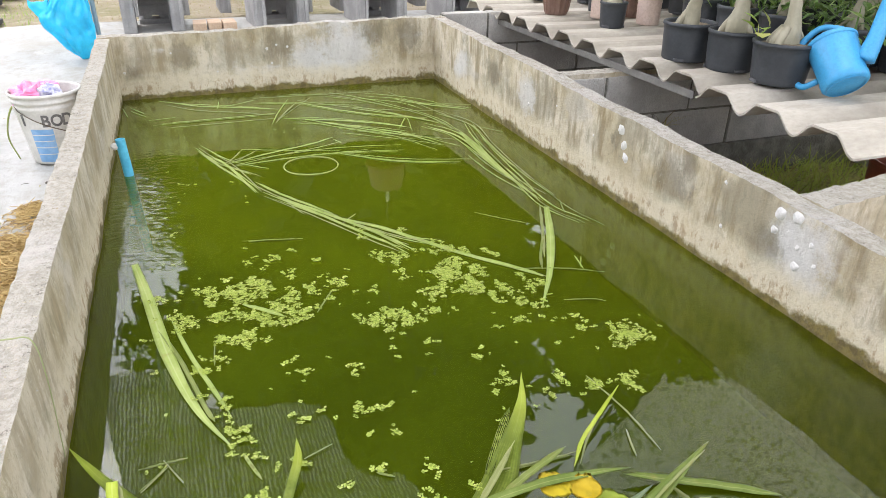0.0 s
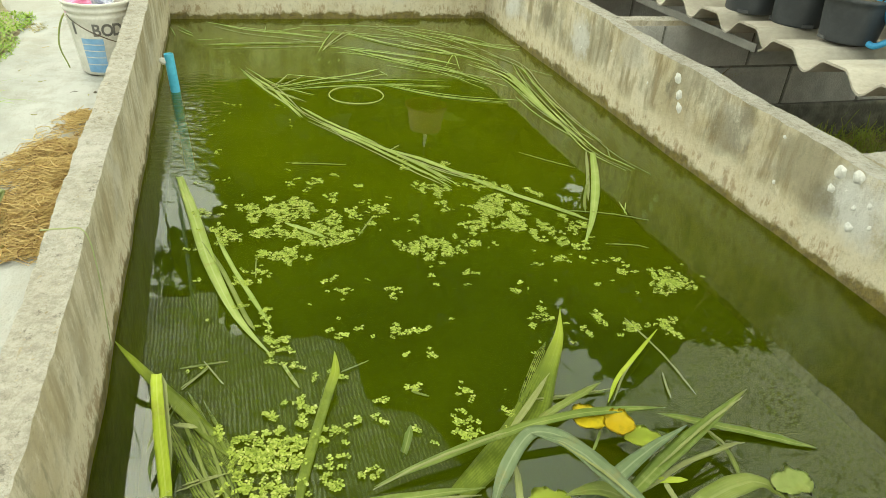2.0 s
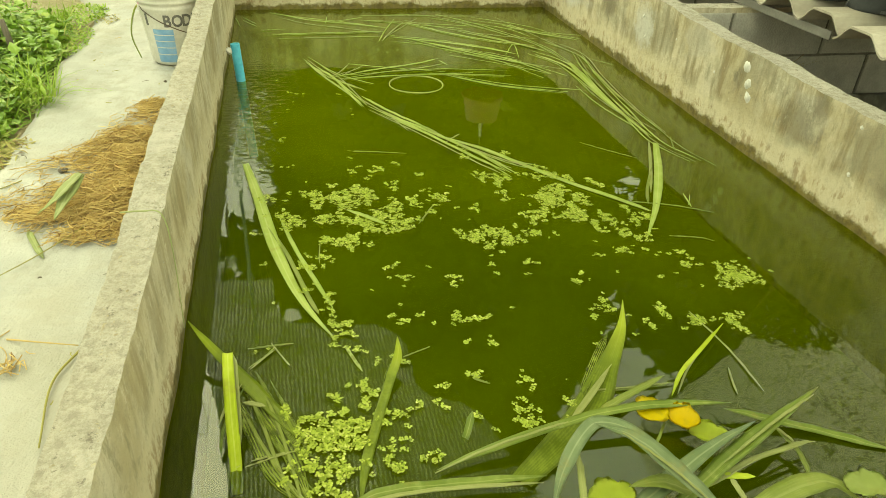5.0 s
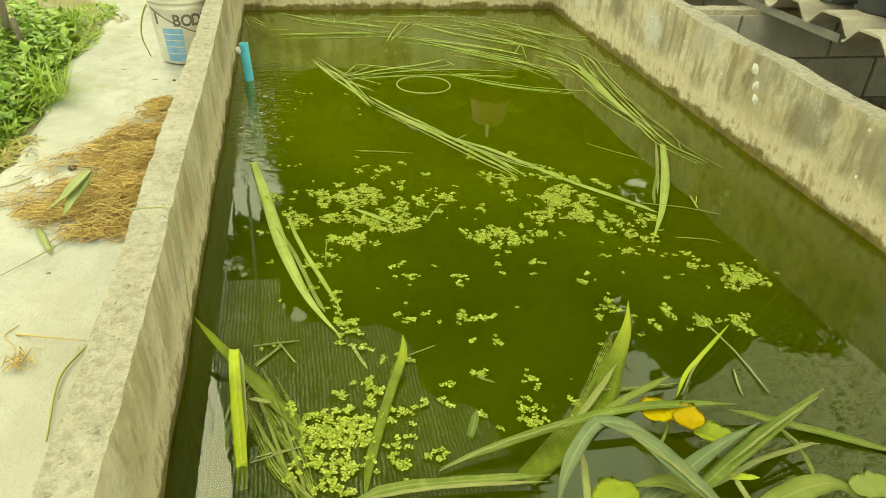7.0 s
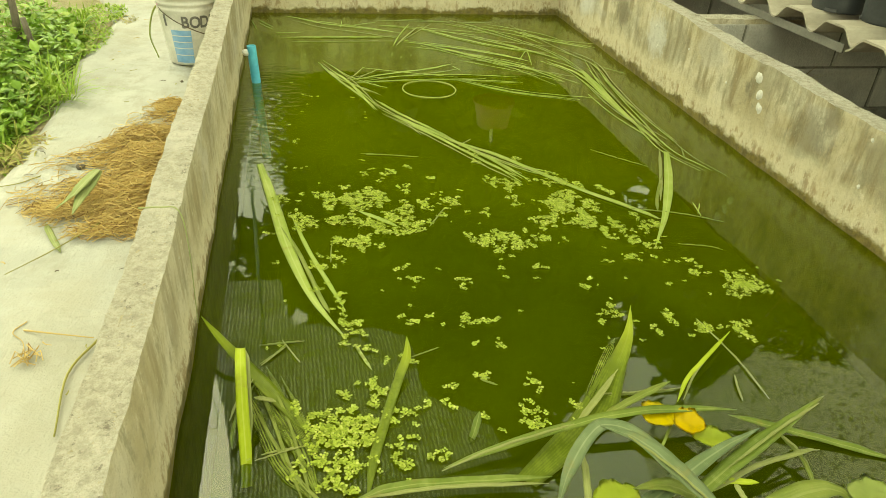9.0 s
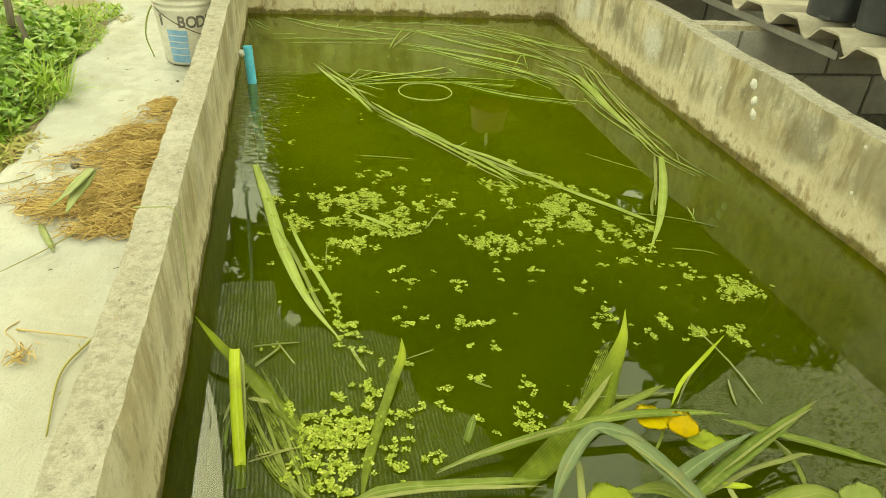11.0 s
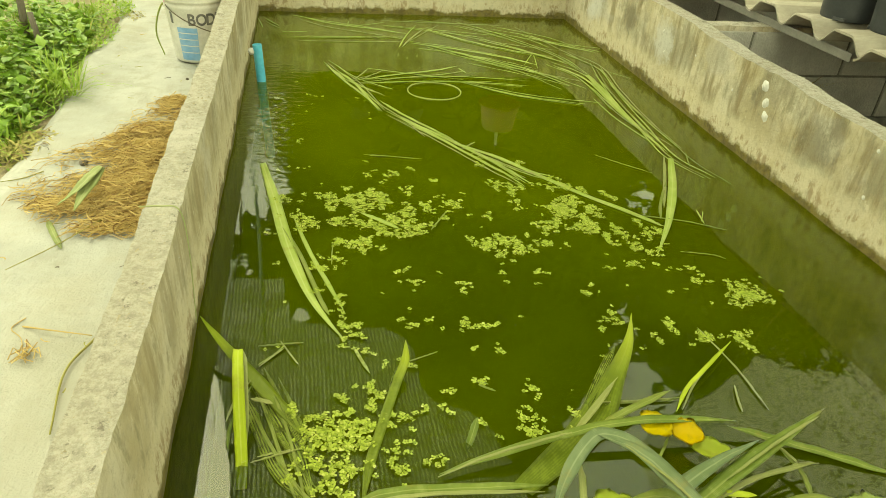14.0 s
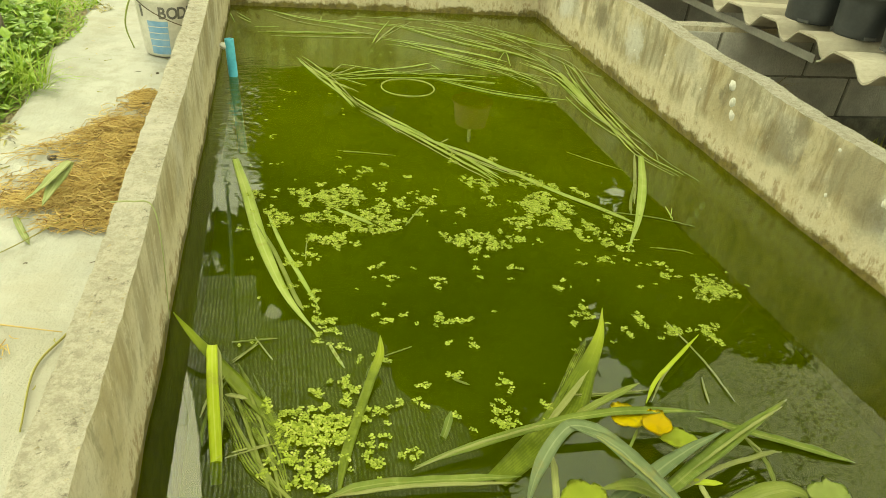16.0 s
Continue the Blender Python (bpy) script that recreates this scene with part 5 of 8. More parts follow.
# ---- weeds along the path ----
def weed_bank():
    rng = random.Random(21)
    verts, faces = [], []
    for _ in range(3400):
        y = rng.uniform(-1.62, -0.22)
        edge = -0.62 - 0.05 * (y + 1.5) - 0.15 * max(0.0, y + 0.55)
        x = edge - abs(rng.gauss(0, 0.30)) + 0.02
        h = (0.02 + 0.20 * min(1, (edge + 0.05 - x) / 0.3)) * rng.random()
        p = Vector((x, y, -0.02 + h))
        leaf_quad(verts, faces, p, rand_dir(rng, -15, 55), Vector((0, 0, 1)), 0.016 + 0.05 * rng.random() ** 1.6, 0.012 + 0.030 * rng.random() ** 1.5, pointed=rng.random() < 0.5)
    tagged(raw("weed_bank", verts, faces, M_LEAFY), "tangle of broad-leaved green weeds beside the path", "weeds", kind="stuff")
    verts, faces = [], []
    for _ in range(2200):
        y = rng.uniform(-1.75, -0.05)
        x = -0.60 - 0.05 * (y + 1.5) - 0.15 * max(0.0, y + 0.55) - abs(rng.gauss(0, 0.22))
        blade_strip(verts, faces, Vector((x, y, -0.03)), rand_dir(rng, 30, 85), None, rng.uniform(0.06, 0.2), rng.uniform(0.003, 0.007), rng.uniform(0.2, 0.7))
    tagged(raw("weed_grass", verts, faces, M_GRASS), "green grass among the weeds beside the path", "grass", kind="stuff")


weed_bank()
grass_tuft("grass_tuft", -0.60, -1.22, 0.0, 0.08, 0.09, 170, 0.19, 41, M_GRASS, "tuft of long grass leaning over the path edge", wide=0.005, low=10, high=70)
grass_tuft("dead_litter", -0.60, -1.68, -0.01, 0.10, 0.10, 160, 0.10, 42, M_DEADGRASS, "dead brown grass litter at the path edge", wide=0.004, low=0, high=25)
grass_tuft("dead_litter", -0.565, -1.66, 0.008, 0.05, 0.10, 150, 0.05, 47, M_DEADGRASS, "brown leaf litter on the broken path edge", wide=0.006, low=-5, high=35)
grass_tuft("dead_litter", -0.53, -1.60, 0.010, 0.03, 0.03, 40, 0.03, 48, M_DEADGRASS, "small brown clump of leaf litter on the path", wide=0.006, low=-5, high=45)
grass_tuft("low_weeds", -0.68, -0.10, 0.012, 0.11, 0.20, 700, 0.024, 51, M_GRASS, "mat of tiny creeping weeds on the path edge", wide=0.008, low=5, high=60)
grass_tuft("low_weeds", -0.64, -0.55, 0.012, 0.09, 0.24, 600, 0.024, 49, M_GRASS, "mat of tiny creeping weeds on the path edge", wide=0.007, low=5, high=60)
grass_tuft("low_weeds", -0.55, -0.20, 0.012, 0.05, 0.08, 90, 0.016, 50, M_DEADGRASS, "thin patch of dry creeping weeds on the path", wide=0.006, low=0, high=45)
grass_tuft("edge_grass", -0.15, -0.93, GROUND, 0.04, 0.02, 26, 0.05, 43, M_DEADGRASS, "few grass blades at the foot of the bucket", wide=0.003, low=5, high=50)
grass_tuft("field_grass", -1.45, 1.1, -0.03, 0.55, 1.2, 3200, 0.06, 52, M_GRASS, "short green grass beside the path", wide=0.005, low=15, high=75)
grass_tuft("field_grass", -1.9, 3.0, -0.02, 1.2, 2.2, 2600, 0.07, 44, M_GRASS, "thin low grass on the earth beyond the path", wide=0.004, low=20, high=80)
grass_tuft("field_grass", 0.9, 4.2, -0.02, 2.6, 1.7, 3000, 0.05, 45, M_DEADGRASS, "thin dry grass behind the stands", wide=0.004, low=10, high=70)
# stakes in the weeds
for x, y, h, r, tilt in ((-0.84, -0.72, 0.34, 0.014, 4), (-0.77, -0.80, 0.16, 0.012, -3)):
    bm = bmesh.new()
    tube(bm, [Vector((0, 0, -0.05)), Vector((0.004, 0.003, h * 0.5)), Vector((0, 0, h))], [r, r * 0.95, r * 0.85], 10)
    tagged(part("stake", bm, M_TIMBER, at=pose(x, y, 0, tilt, tilt, 0), smooth=True), "weathered grey wooden stake in the weeds", "stake", group="stakes in the weeds")

# ---- standpipe and hose ring in the water ----
pipe = thing("standpipe", "short blue plastic pipe standing in the water", "pipe", at=pose(0.058, -1.072, 0, -2, -3, 0))
bm = bmesh.new()
part("pipe_body", lathe([(0.0165, -0.3), (0.0165, 0.132), (0.0162, 0.134), (0.0140, 0.134), (0.0140, -0.3)], 28), M_PVC, pipe, smooth=True)
bm = bmesh.new()
bmesh.ops.create_icosphere(bm, subdivisions=3, radius=0.012)
for v in bm.verts:
    v.co = v.co * (1 + 0.3 * noise.noise(v.co * 120)) + Vector((-0.022, -0.006, 0.112))
part("foam_plug", bm, M_LIME, pipe, "pale lump stuck on the pipe", smooth=True)

bm = bmesh.new()
tube(bm, [Vector((0.10 * math.cos(a * 0.12566), 0.097 * math.sin(a * 0.12566), 0.001 * math.sin(a * 0.4))) for a in range(50)] + [Vector((0.10, 0, 0))], 0.0023, 8, caps=False)
tagged(part("hose_ring", bm, M_RING, at=pose(0.693, -1.175, 0.001), smooth=True), "pale thin hose ring floating on the water", "ring")

# ---- lime lumps on the tank walls ----
def lump(x, y, z, r, seed, way):
    bm = bmesh.new()
    bmesh.ops.create_icosphere(bm, subdivisions=3, radius=r)
    for v in bm.verts:
        v.co *= 1 + 0.32 * noise.noise(v.co * (1.4 / r) + Vector((seed, 3, 0)))
        v.co.x *= 0.35 if way == "x" else 1
        v.co.y *= 0.35 if way == "y" else 1
    tagged(part("lime_lump", bm, M_LIME, at=pose(x, y, z), smooth=True), "white lime lump stuck on the tank wall", "lime", group="lime lumps")


for i, (y, z, r) in enumerate(((-1.81, 0.243, 0.017), (-1.837, 0.2, 0.017), (-1.852, 0.161, 0.017), (-2.496, 0.238, 0.017), (-2.546, 0.247, 0.016), (-2.488, 0.192, 0.0125), (-2.565, 0.178, 0.011), (-2.60, 0.20, 0.010), (-2.57, 0.13, 0.013), (-2.53, 0.205, 0.008), (-2.62, 0.155, 0.009), (-1.117, 0.226, 0.010), (-1.154, 0.156, 0.010), (-0.398, 0.20, 0.010), (-2.314, 0.124, 0.009), (-1.382, 0.209, 0.006), (-1.652, 0.176, 0.007), (-2.30, 0.245, 0.008))):
    lump(W, y, z, r if r > 0.0115 else 0.7 * r, i, "x")
for i, (x, z, r) in enumerate(((0.706, 0.21, 0.014), (0.755, 0.227, 0.011), (0.808, 0.215, 0.012), (0.725, 0.137, 0.011), (0.25, 0.212, 0.009), (0.456, 0.112, 0.009), (0.03, 0.131, 0.016))):
    lump(x, 0.0, z, r * 0.5, 30 + i, "y")

# ---- shade nets, trees and posts round about, seen in the water ----
def net(left, right, z, label, material):
    """A sagging cloth between two edge lines."""
    bm = bmesh.new()
    left, right = [spline([(x, y, z) for x, y in e], 10) for e in (left, right)]
    n = 30
    rows = []
    for i in range(n + 1):
        row = []
        for k in range(n + 1):
            u, v = i / n, k / n
            a, b = [e[min(len(e) - 1, int(v * len(e)))] for e in (left, right)]
            p = a * (1 - u) + b * u
            p.z -= 0.12 * math.sin(math.pi * u) * math.sin(math.pi * v)
            row.append(bm.verts.new(p))
        rows.append(row)
    for r0, r1 in zip(rows, rows[1:]):
        for k in range(n):
            bm.faces.new((r0[k], r1[k], r1[k + 1], r0[k + 1]))
    tagged(part("shade_net", bm, material), label, "shade net", group="shade nets")


# both cloths are carried on south, unseen, to shade the near water
net(((-0.05, -4.2), (-0.2, -2.6), (-0.32, -1.3), (-0.385, -0.48), (-0.47, 0.2), (-0.60, 0.8), (-0.70, 1.3), (-0.78, 2.05)), ((1.80, -4.2), (1.76, -2.6), (1.72, -1.3), (1.60, -0.6), (1.42, 0.04), (1.06, 0.30), (0.97, 1.05), (0.30, 1.25), (-0.02, 1.45), (-0.08, 2.03)), 3.0, "dark woven shade net stretched over the tank", M_NET)
net(((2.5, -4.2), (2.5, -2.4), (2.5, -1.0), (2.54, -0.6), (2.64, -0.32)), ((6.8, -4.2), (6.7, -2.0), (6.6, 0.3), (6.5, 1.8)), 3.05, "dark woven shade net stretched over the pots", M_NET_FINE)


def net_post(x, y, h):
    bm = bmesh.new()
    tube(bm, [Vector((0, 0, -0.3)), Vector((0, 0, h * 0.5)), Vector((0, 0, h))], 0.03, 12)
    tagged(part("net_post", bm, M_POLE, at=pose(x, y, 0), smooth=True), "grey pole carrying the shade nets", "post", group="net posts")


def net_wire(a, b):
    a, b = Vector(a), Vector(b)
    bm = bmesh.new()
    tube(bm, [a + (b - a) * (i / 8) - Vector((0, 0, 0.02 * math.sin(math.pi * i / 8))) for i in range(9)], 0.004, 6)
    tagged(part("net_wire", bm, M_WIRE), "dark wire along the shade net's edge", "wire", group="net wires")


for x, y in ((-3.2, -9.0), (9.0, -9.0), (-3.2, 9.6), (9.0, 9.6)):
    net_post(x, y, 3.0)
net_wire((-0.05, -4.2, 3.0), (0.3, -9.0, 3.0))
net_wire((2.2, -4.2, 3.02), (2.2, -9.0, 3.0))
net_wire((-3.2, -9.0, 3.0), (9.0, -9.0, 3.0))
net_wire((-0.78, 2.05, 3.0), (-1.6, 9.6, 3.0))
net_wire((-3.2, 9.6, 3.0), (9.0, 9.6, 3.0))
net_wire((-0.95, 2.05, 3.0), (0.12, 2.03, 3.0))
net_wire((0.12, 2.03, 3.0), (6.5, 1.40, 3.05))
hang = thing("hanging_pot", "brown clay pot hung upside down from a wire", "hanging pot", at=pose(1.72, 1.44, 1.0))
part("pot_body", lathe([(0.165, 0.0), (0.168, 0.012), (0.160, 0.03), (0.150, 0.035), (0.125, 0.20), (0.118, 0.21), (0.02, 0.212), (0.02, 0.203), (0.112, 0.20), (0.140, 0.035), (0.150, 0.0), (0.165, 0.0)], 36), M_HUNG, hang, smooth=True)
bm = bmesh.new()
tube(bm, [Vector((0, 0, 0.19)), Vector((0.002, 0, 0.30)), Vector((0, 0, 0.36))], [0.012, 0.014, 0.008], 10)
part("pale_hook", bm, M_LIME, hang, "pale knot over the pot", smooth=True)
bm = bmesh.new()
tube(bm, [Vector((0, 0, 0.35)), Vector((0, 0, 1.2)), Vector((0, 0, 2.0))], 0.004, 6)
part("cord", bm, M_WIRE, hang)
net_wire((7.4, -9.0, 3.0), (6.5, 1.0, 3.05))
net_wire((6.5, 1.0, 3.05), (6.5, 9.6, 3.0))


def tree(x, y, h, crown_r, seed, label, leaves=5200, base=0.35):
    rng = random.Random(seed)
    ob = thing("tree", label, "tree", "trees round the yard", at=pose(x, y, -0.05))
    bm = bmesh.new()
    path = spline([(0, 0, 0), (0.1, 0.05, h * 0.25), (-0.05, 0.1, h * 0.5), (0.05, 0, h * 0.9)], 5)
    tube(bm, path, [0.16 * h / 7 * (1 - 0.055 * i) for i in range(len(path))], 12)
    clumps = []
    for k in range(40):
        s = rng.uniform(base, 0.95)
        p0 = path[min(len(path) - 1, int(s * len(path)))]
        d = rand_dir(rng, -5, 50)
        reach = crown_r * (1.1 - 0.6 * abs(s - 0.6)) * rng.uniform(0.5, 1.0)
        limb = spline([p0, p0 + d * reach * 0.5 + Vector((0, 0, 0.1 * reach)), p0 + d * reach], 4)
        tube(bm, limb, [0.035 * (1 - 0.1 * i) for i in range(len(limb))], 6)
        clumps += [(limb[-1], 0.45 * crown_r * 0.6), (limb[len(limb) // 2 + 1], 0.35 * crown_r * 0.6)]
    part("trunk", bm, M_TREEBARK, ob, smooth=True)
    verts, faces = [], []
    for _ in range(leaves):
        c, r = rng.choice(clumps)
        p = c + Vector((rng.gauss(0, r * 0.5), rng.gauss(0, r * 0.5), rng.gauss(0, r * 0.4)))
        leaf_quad(verts, faces, p, rand_dir(rng, -50, 50), rand_dir(rng, 20, 90), rng.uniform(0.36, 0.66), rng.uniform(0.2, 0.36))
    tagged(raw("crown", verts, faces, M_CROWN, ob), kind="stuff")


tree(3.1, 8.2, 12.0, 3.15, 1, "tall leafy green tree behind the yard", 34000, 0.10)
tree(2.95, 10.0, 11.0, 2.7, 2, "leafy green tree behind the yard", 26000, 0.08)
tree(4.6, 12.5, 15.0, 4.6, 14, "tall dense green tree beyond the yard", 34000, 0.06)
tree(6.8, 7.0, 10.0, 3.4, 3, "leafy green tree behind the pots", 12000, 0.12)
tree(0.75, 9.6, 5.7, 1.6, 12, "young leafy tree beyond the block stands", 7000, 0.2)
tree(-5.5, 8.5, 4.5, 2.0, 6, "small leafy tree beyond the earth yard", 5000, 0.2)
# added out of view to keep low western sky off the east wall
tree(-9.0, -3.0, 5.5, 2.4, 11, "unseen leafy tree added to block the low western sky", 6000, 0.2)


def slim_tree(x, y, h):
    """A thin bent stem with a small loose tuft of leaves on top."""
    rng = random.Random(33)
    ob = thing("slim_tree", "thin-stemmed young tree with a small leafy top", "tree", "trees round the yard", at=pose(x, y, -0.05))
    bm = bmesh.new()
    tube(bm, [Vector((0.05 * noise.noise(Vector((0.3, 0, 1.9 * k * h / 14))), 0, k * h / 14)) for k in range(15)], [0.032 - 0.0011 * k for k in range(15)], 8)
    part("trunk", bm, M_TREEBARK, ob, smooth=True)
    verts, faces = [], []
    for _ in range(420):
        p = Vector((rng.gauss(0, 0.19), rng.gauss(0, 0.2), h - 0.02 + rng.gauss(0, 0.075)))
        leaf_quad(verts, faces, p, rand_dir(rng, -40, 40), rand_dir(rng, 20, 90), rng.uniform(0.10, 0.2), rng.uniform(0.03, 0.06))
    tagged(raw("crown", verts, faces, M_CROWN, ob), kind="stuff")


slim_tree(-0.86, 6.0, 5.15)


def fan_leaf_tree(x, y, h, tips):
    """A slim stem with long stalks, each ending in a fan of pointed leaf fingers."""
    rng = random.Random(21)
    ob = thing("fan_leaf_tree", "slim young tree with fan-shaped leaves among the pots", "tree", "trees round the yard", at=pose(x, y, -0.05))
    bm = bmesh.new()
    tube(bm, [Vector((0, 0, 0)), Vector((0.03, 0.02, h * 0.5)), Vector((0, 0, h))], [0.05, 0.04, 0.03], 10)
    part("trunk", bm, M_TREEBARK, ob, smooth=True)
    for tx, ty, tz, size in tips:
        tip = Vector((tx - x, ty - y, tz))
        bm = bmesh.new()
        tube(bm, spline([(0, 0, h * 0.96), tuple(tip * 0.5 + Vector((0, 0, h * 0.5 + 0.06))), tuple(tip)], 5), 0.007, 6)
        stalk = part("leaf_stalk", bm, M_CROWN, ob, smooth=True)
        verts, faces = [], []
        for k in range(11):
            a = 6.283 * k / 11 + rng.uniform(-0.15, 0.15)
            d = Vector((math.cos(a), math.sin(a), rng.uniform(-0.45, -0.05)))
            s = Vector((-math.sin(a), math.cos(a), 0))
            l = size * rng.uniform(0.7, 1.15)
            q = len(verts)
            for f, w in ((0.0, 0.02), (0.35, 0.13), (0.65, 0.10), (1.0, 0.004)):
                c = tip + d * l * f - Vector((0, 0, 0.12 * l * f * f))
                verts.extend((tuple(c + s * l * w), tuple(c - Vector((0, 0, 0.04 * l))), tuple(c - s * l * w)))
            for i in range(3):
                for m in range(2):
                    faces.append((q + 3 * i + m, q + 3 * i + m + 1, q + 3 * i + m + 4, q + 3 * i + m + 3))
        raw("leaf_fan", verts, faces, M_CROWN, stalk)


fan_leaf_tree(4.75, 0.75, 2.5, ((3.64, -0.14, 2.5, 0.16), (3.83, -0.26, 2.5, 0.18), (4.05, -0.31, 2.5, 0.19), (4.26, -0.17, 2.5, 0.18), (3.95, -0.02, 2.5, 0.17), (4.40, -0.60, 2.5, 0.19), (4.50, -0.85, 2.5, 0.20)))


# ---- floating plants ----
def blade(points, width, kind):
    """One long leaf blade: a shallow V along a curve, tapering to its tip."""
    path = spline(points, 7)
    n = len(path) - 1
    verts, faces = [], []
    wob = random.Random(int(points[0][0] * 1000) + int(points[0][1] * 977))
    ph = wob.uniform(0, 6)
    for i, p in enumerate(path):
        s = i / n
        d = (path[min(i + 1, n)] - path[max(i - 1, 0)]).normalized()
        side = Vector((-d.y, d.x, 0))
        side = side.normalized() if side.length > 1e-4 else Vector((1, 0, 0))
        w = width * 0.5 * ((0.75 + 0.25 * s) * (1 - 0.3 * s ** 4) if kind == "bright" and width > 0.015 else min(1.0, s / 0.55) ** (1.15 if kind == "awash" and width > 0.05 else 0.85) * (1 - 0.45 * s ** 5) if width > 0.024 else min(1.0, 2.4 * (1 - abs(2 * s - 1))) ** 0.9) + 0.0005
        roll = 0.25 * math.sin(2.2 * s + ph)
        up = Vector((0, 0, 1))
        lift = 0.10 * w
        e = side * w * math.cos(roll) + up * w * math.sin(roll) * 0.35
        for u, z in ((1, lift), (0.45, lift * 0.3), (0.0, -0.08 * w), (-0.45, lift * 0.3), (-1, lift)):
            q = p + e * u + up * (z + 0.0008 * math.sin(31 * s + ph))
            verts.append(tuple(q))
        for u in (1, 0.45, 0, -0.45, -1):
            verts.append(tuple(p + e * u * 0.985 + up * ((lift if abs(u) == 1 else (0.3 * lift if u else -0.08 * w)) - 0.0009)))
    for i in range(n):
        a, b = 10 * i, 10 * i + 10
        for k in range(4):
            faces.append((a + k, a + k + 1, b + k + 1, b + k))
            faces.append((a + 5 + k, b + 5 + k, b + 6 + k, a + 6 + k))
        faces.append((a, b, b + 5, a + 5))
        faces.append((a + 4, a + 9, b + 9, b + 4))
    texts = {"leaf": "long green grass blade floating on the pond", "dull": "sodden dull green blade lying in the water", "pale": "thin pale dying blade on the water", "reed": "long pale green reed blade on the water", "grey": "broad grey-green reed leaf over the water", "bright": "bright yellow-green blade standing in the water", "drowned": "olive drowned blade awash at the surface", "awash": "broad green blade half sunk in the water", "wilted": "folded wilted pale green leaf on the straw"}
    ob = raw("reed_blade", verts, faces, BLADES[kind], smooth=True)
    attr = ob.data.attributes.new("across", "FLOAT", "POINT")
    attr.data.foreach_set("value", [1.0, 0.45, 0.0, -0.45, -1.0] * (2 * (n + 1)))
    if kind == "wilted":
        return tagged(ob, texts[kind], "leaf", group="wilted leaves")
    attr = ob.data.attributes.new("along", "FLOAT", "POINT")
    attr.data.foreach_set("value", [i / n for i in range(n + 1) for _ in range(10)])
    return tagged(ob, texts[kind], "reed blade", group="floating blades")


FERN_SEED = [0]


def fern_mat(label, patches):
    """Floating fern: short chains of paired oval leaves, crowded together into ragged patches."""
    FERN_SEED[0] += 1
    rng = random.Random(900 + FERN_SEED[0])
    verts, faces = [], []

    def leaf(x, y, z, turn, long, wide, tilt):
        q = len(verts)
        c, s = math.cos(turn), math.sin(turn)
        verts.append((x, y, z))
        for m in range(8):
            t = 0.7854 * m
            u, v = long * math.cos(t) * (0.82 if m == 4 else 1.0), wide * math.sin(t)
            verts.append((x + u * c - v * s, y + u * s + v * c, z + 0.0007 + 0.28 * abs(v) + tilt * u))
        for m in range(8):
            faces.append((q, q + 1 + m, q + 1 + (m + 1) % 8))

    for cx, cy, rx, ry, cover in patches:
        ph = rng.uniform(0, 50)
        chains = max(1, round(cover * 3.1416 * rx * ry / 0.58e-4))
        for _ in range(chains):
            a, r = rng.uniform(0, 6.283), math.sqrt(rng.random())
            r *= 1 + 0.35 * noise.noise(Vector((math.cos(a) * 1.6 + ph, math.sin(a) * 1.6, 0)))
            x, y, way = cx + rx * r * math.cos(a), cy + ry * r * math.sin(a), rng.uniform(0, 6.283)
            size = rng.uniform(0.75, 1.2) * (1.0 if cover > 0.55 else 0.85)
            z = 0.0022 + 0.003 * rng.random() * cover
            for k in range(rng.choice((1, 2, 2, 3, 3, 4))):
                if not (0.02 < x < W - 0.02 and y < -0.02):
                    break
                for side in (-1, 1):
                    b = way + side * rng.uniform(0.9, 1.4)
                    l = size * rng.uniform(0.0021, 0.0032)
                    leaf(x + 0.9 * l * math.cos(b), y + 0.9 * l * math.sin(b), z + 0.0008 * rng.random(), b, l, l * rng.uniform(0.72, 0.95), rng.uniform(-0.1, 0.35))
                way += rng.gauss(0, 0.5)
                x, y = x + 0.0047 * size * math.cos(way), y + 0.0047 * size * math.sin(way)
    tagged(raw("floating_fern", verts, faces, M_WEED), label, "floating fern", group="fern mats", kind="stuff")


blade([(0.197, -0.098, .004), (0.341, -0.222, .004), (0.548, -0.312, .004), (0.699, -0.388, .004)], 0.009, 'reed')
blade([(0.198, -0.154, .003), (0.330, -0.288, .003), (0.523, -0.388, .003), (0.660, -0.474, .003)], 0.0044, 'pale')
blade([(0.164, -0.075, .003), (0.298, -0.166, .003), (0.494, -0.261, .003), (0.634, -0.341, .003)], 0.0031, 'reed')
blade([(0.169, -0.465, .004), (0.432, -0.456, .004), (0.678, -0.446, .004)], 0.009, 'reed')
blade([(0.137, -0.476, .003), (0.376, -0.471, .003), (0.597, -0.465, .003)], 0.0030, 'reed')
blade([(0.191, -0.533, .003), (0.447, -0.528, .003), (0.687, -0.522, .003)], 0.0048, 'pale')
blade([(0.119, -0.397, .004), (0.182, -0.389, .004), (0.232, -0.381, .004)], 0.003, 'reed')
blade([(0.039, -0.214, .004), (0.074, -0.277, .004), (0.106, -0.328, .004)], 0.004, 'reed')
blade([(0.039, -0.157, .003), (0.073, -0.227, .003), (0.104, -0.284, .003)], 0.0051, 'reed')
blade([(0.004, -0.160, .003), (0.020, -0.247, .003), (0.032, -0.321, .003)], 0.0038, 'reed')
blade([(0.445, -0.267, .004), (0.530, -0.227, .004), (0.603, -0.185, .004)], 0.003, 'reed')
blade([(0.417, -0.297, .004), (0.426, -0.235, .004), (0.433, -0.170, .004)], 0.003, 'reed')
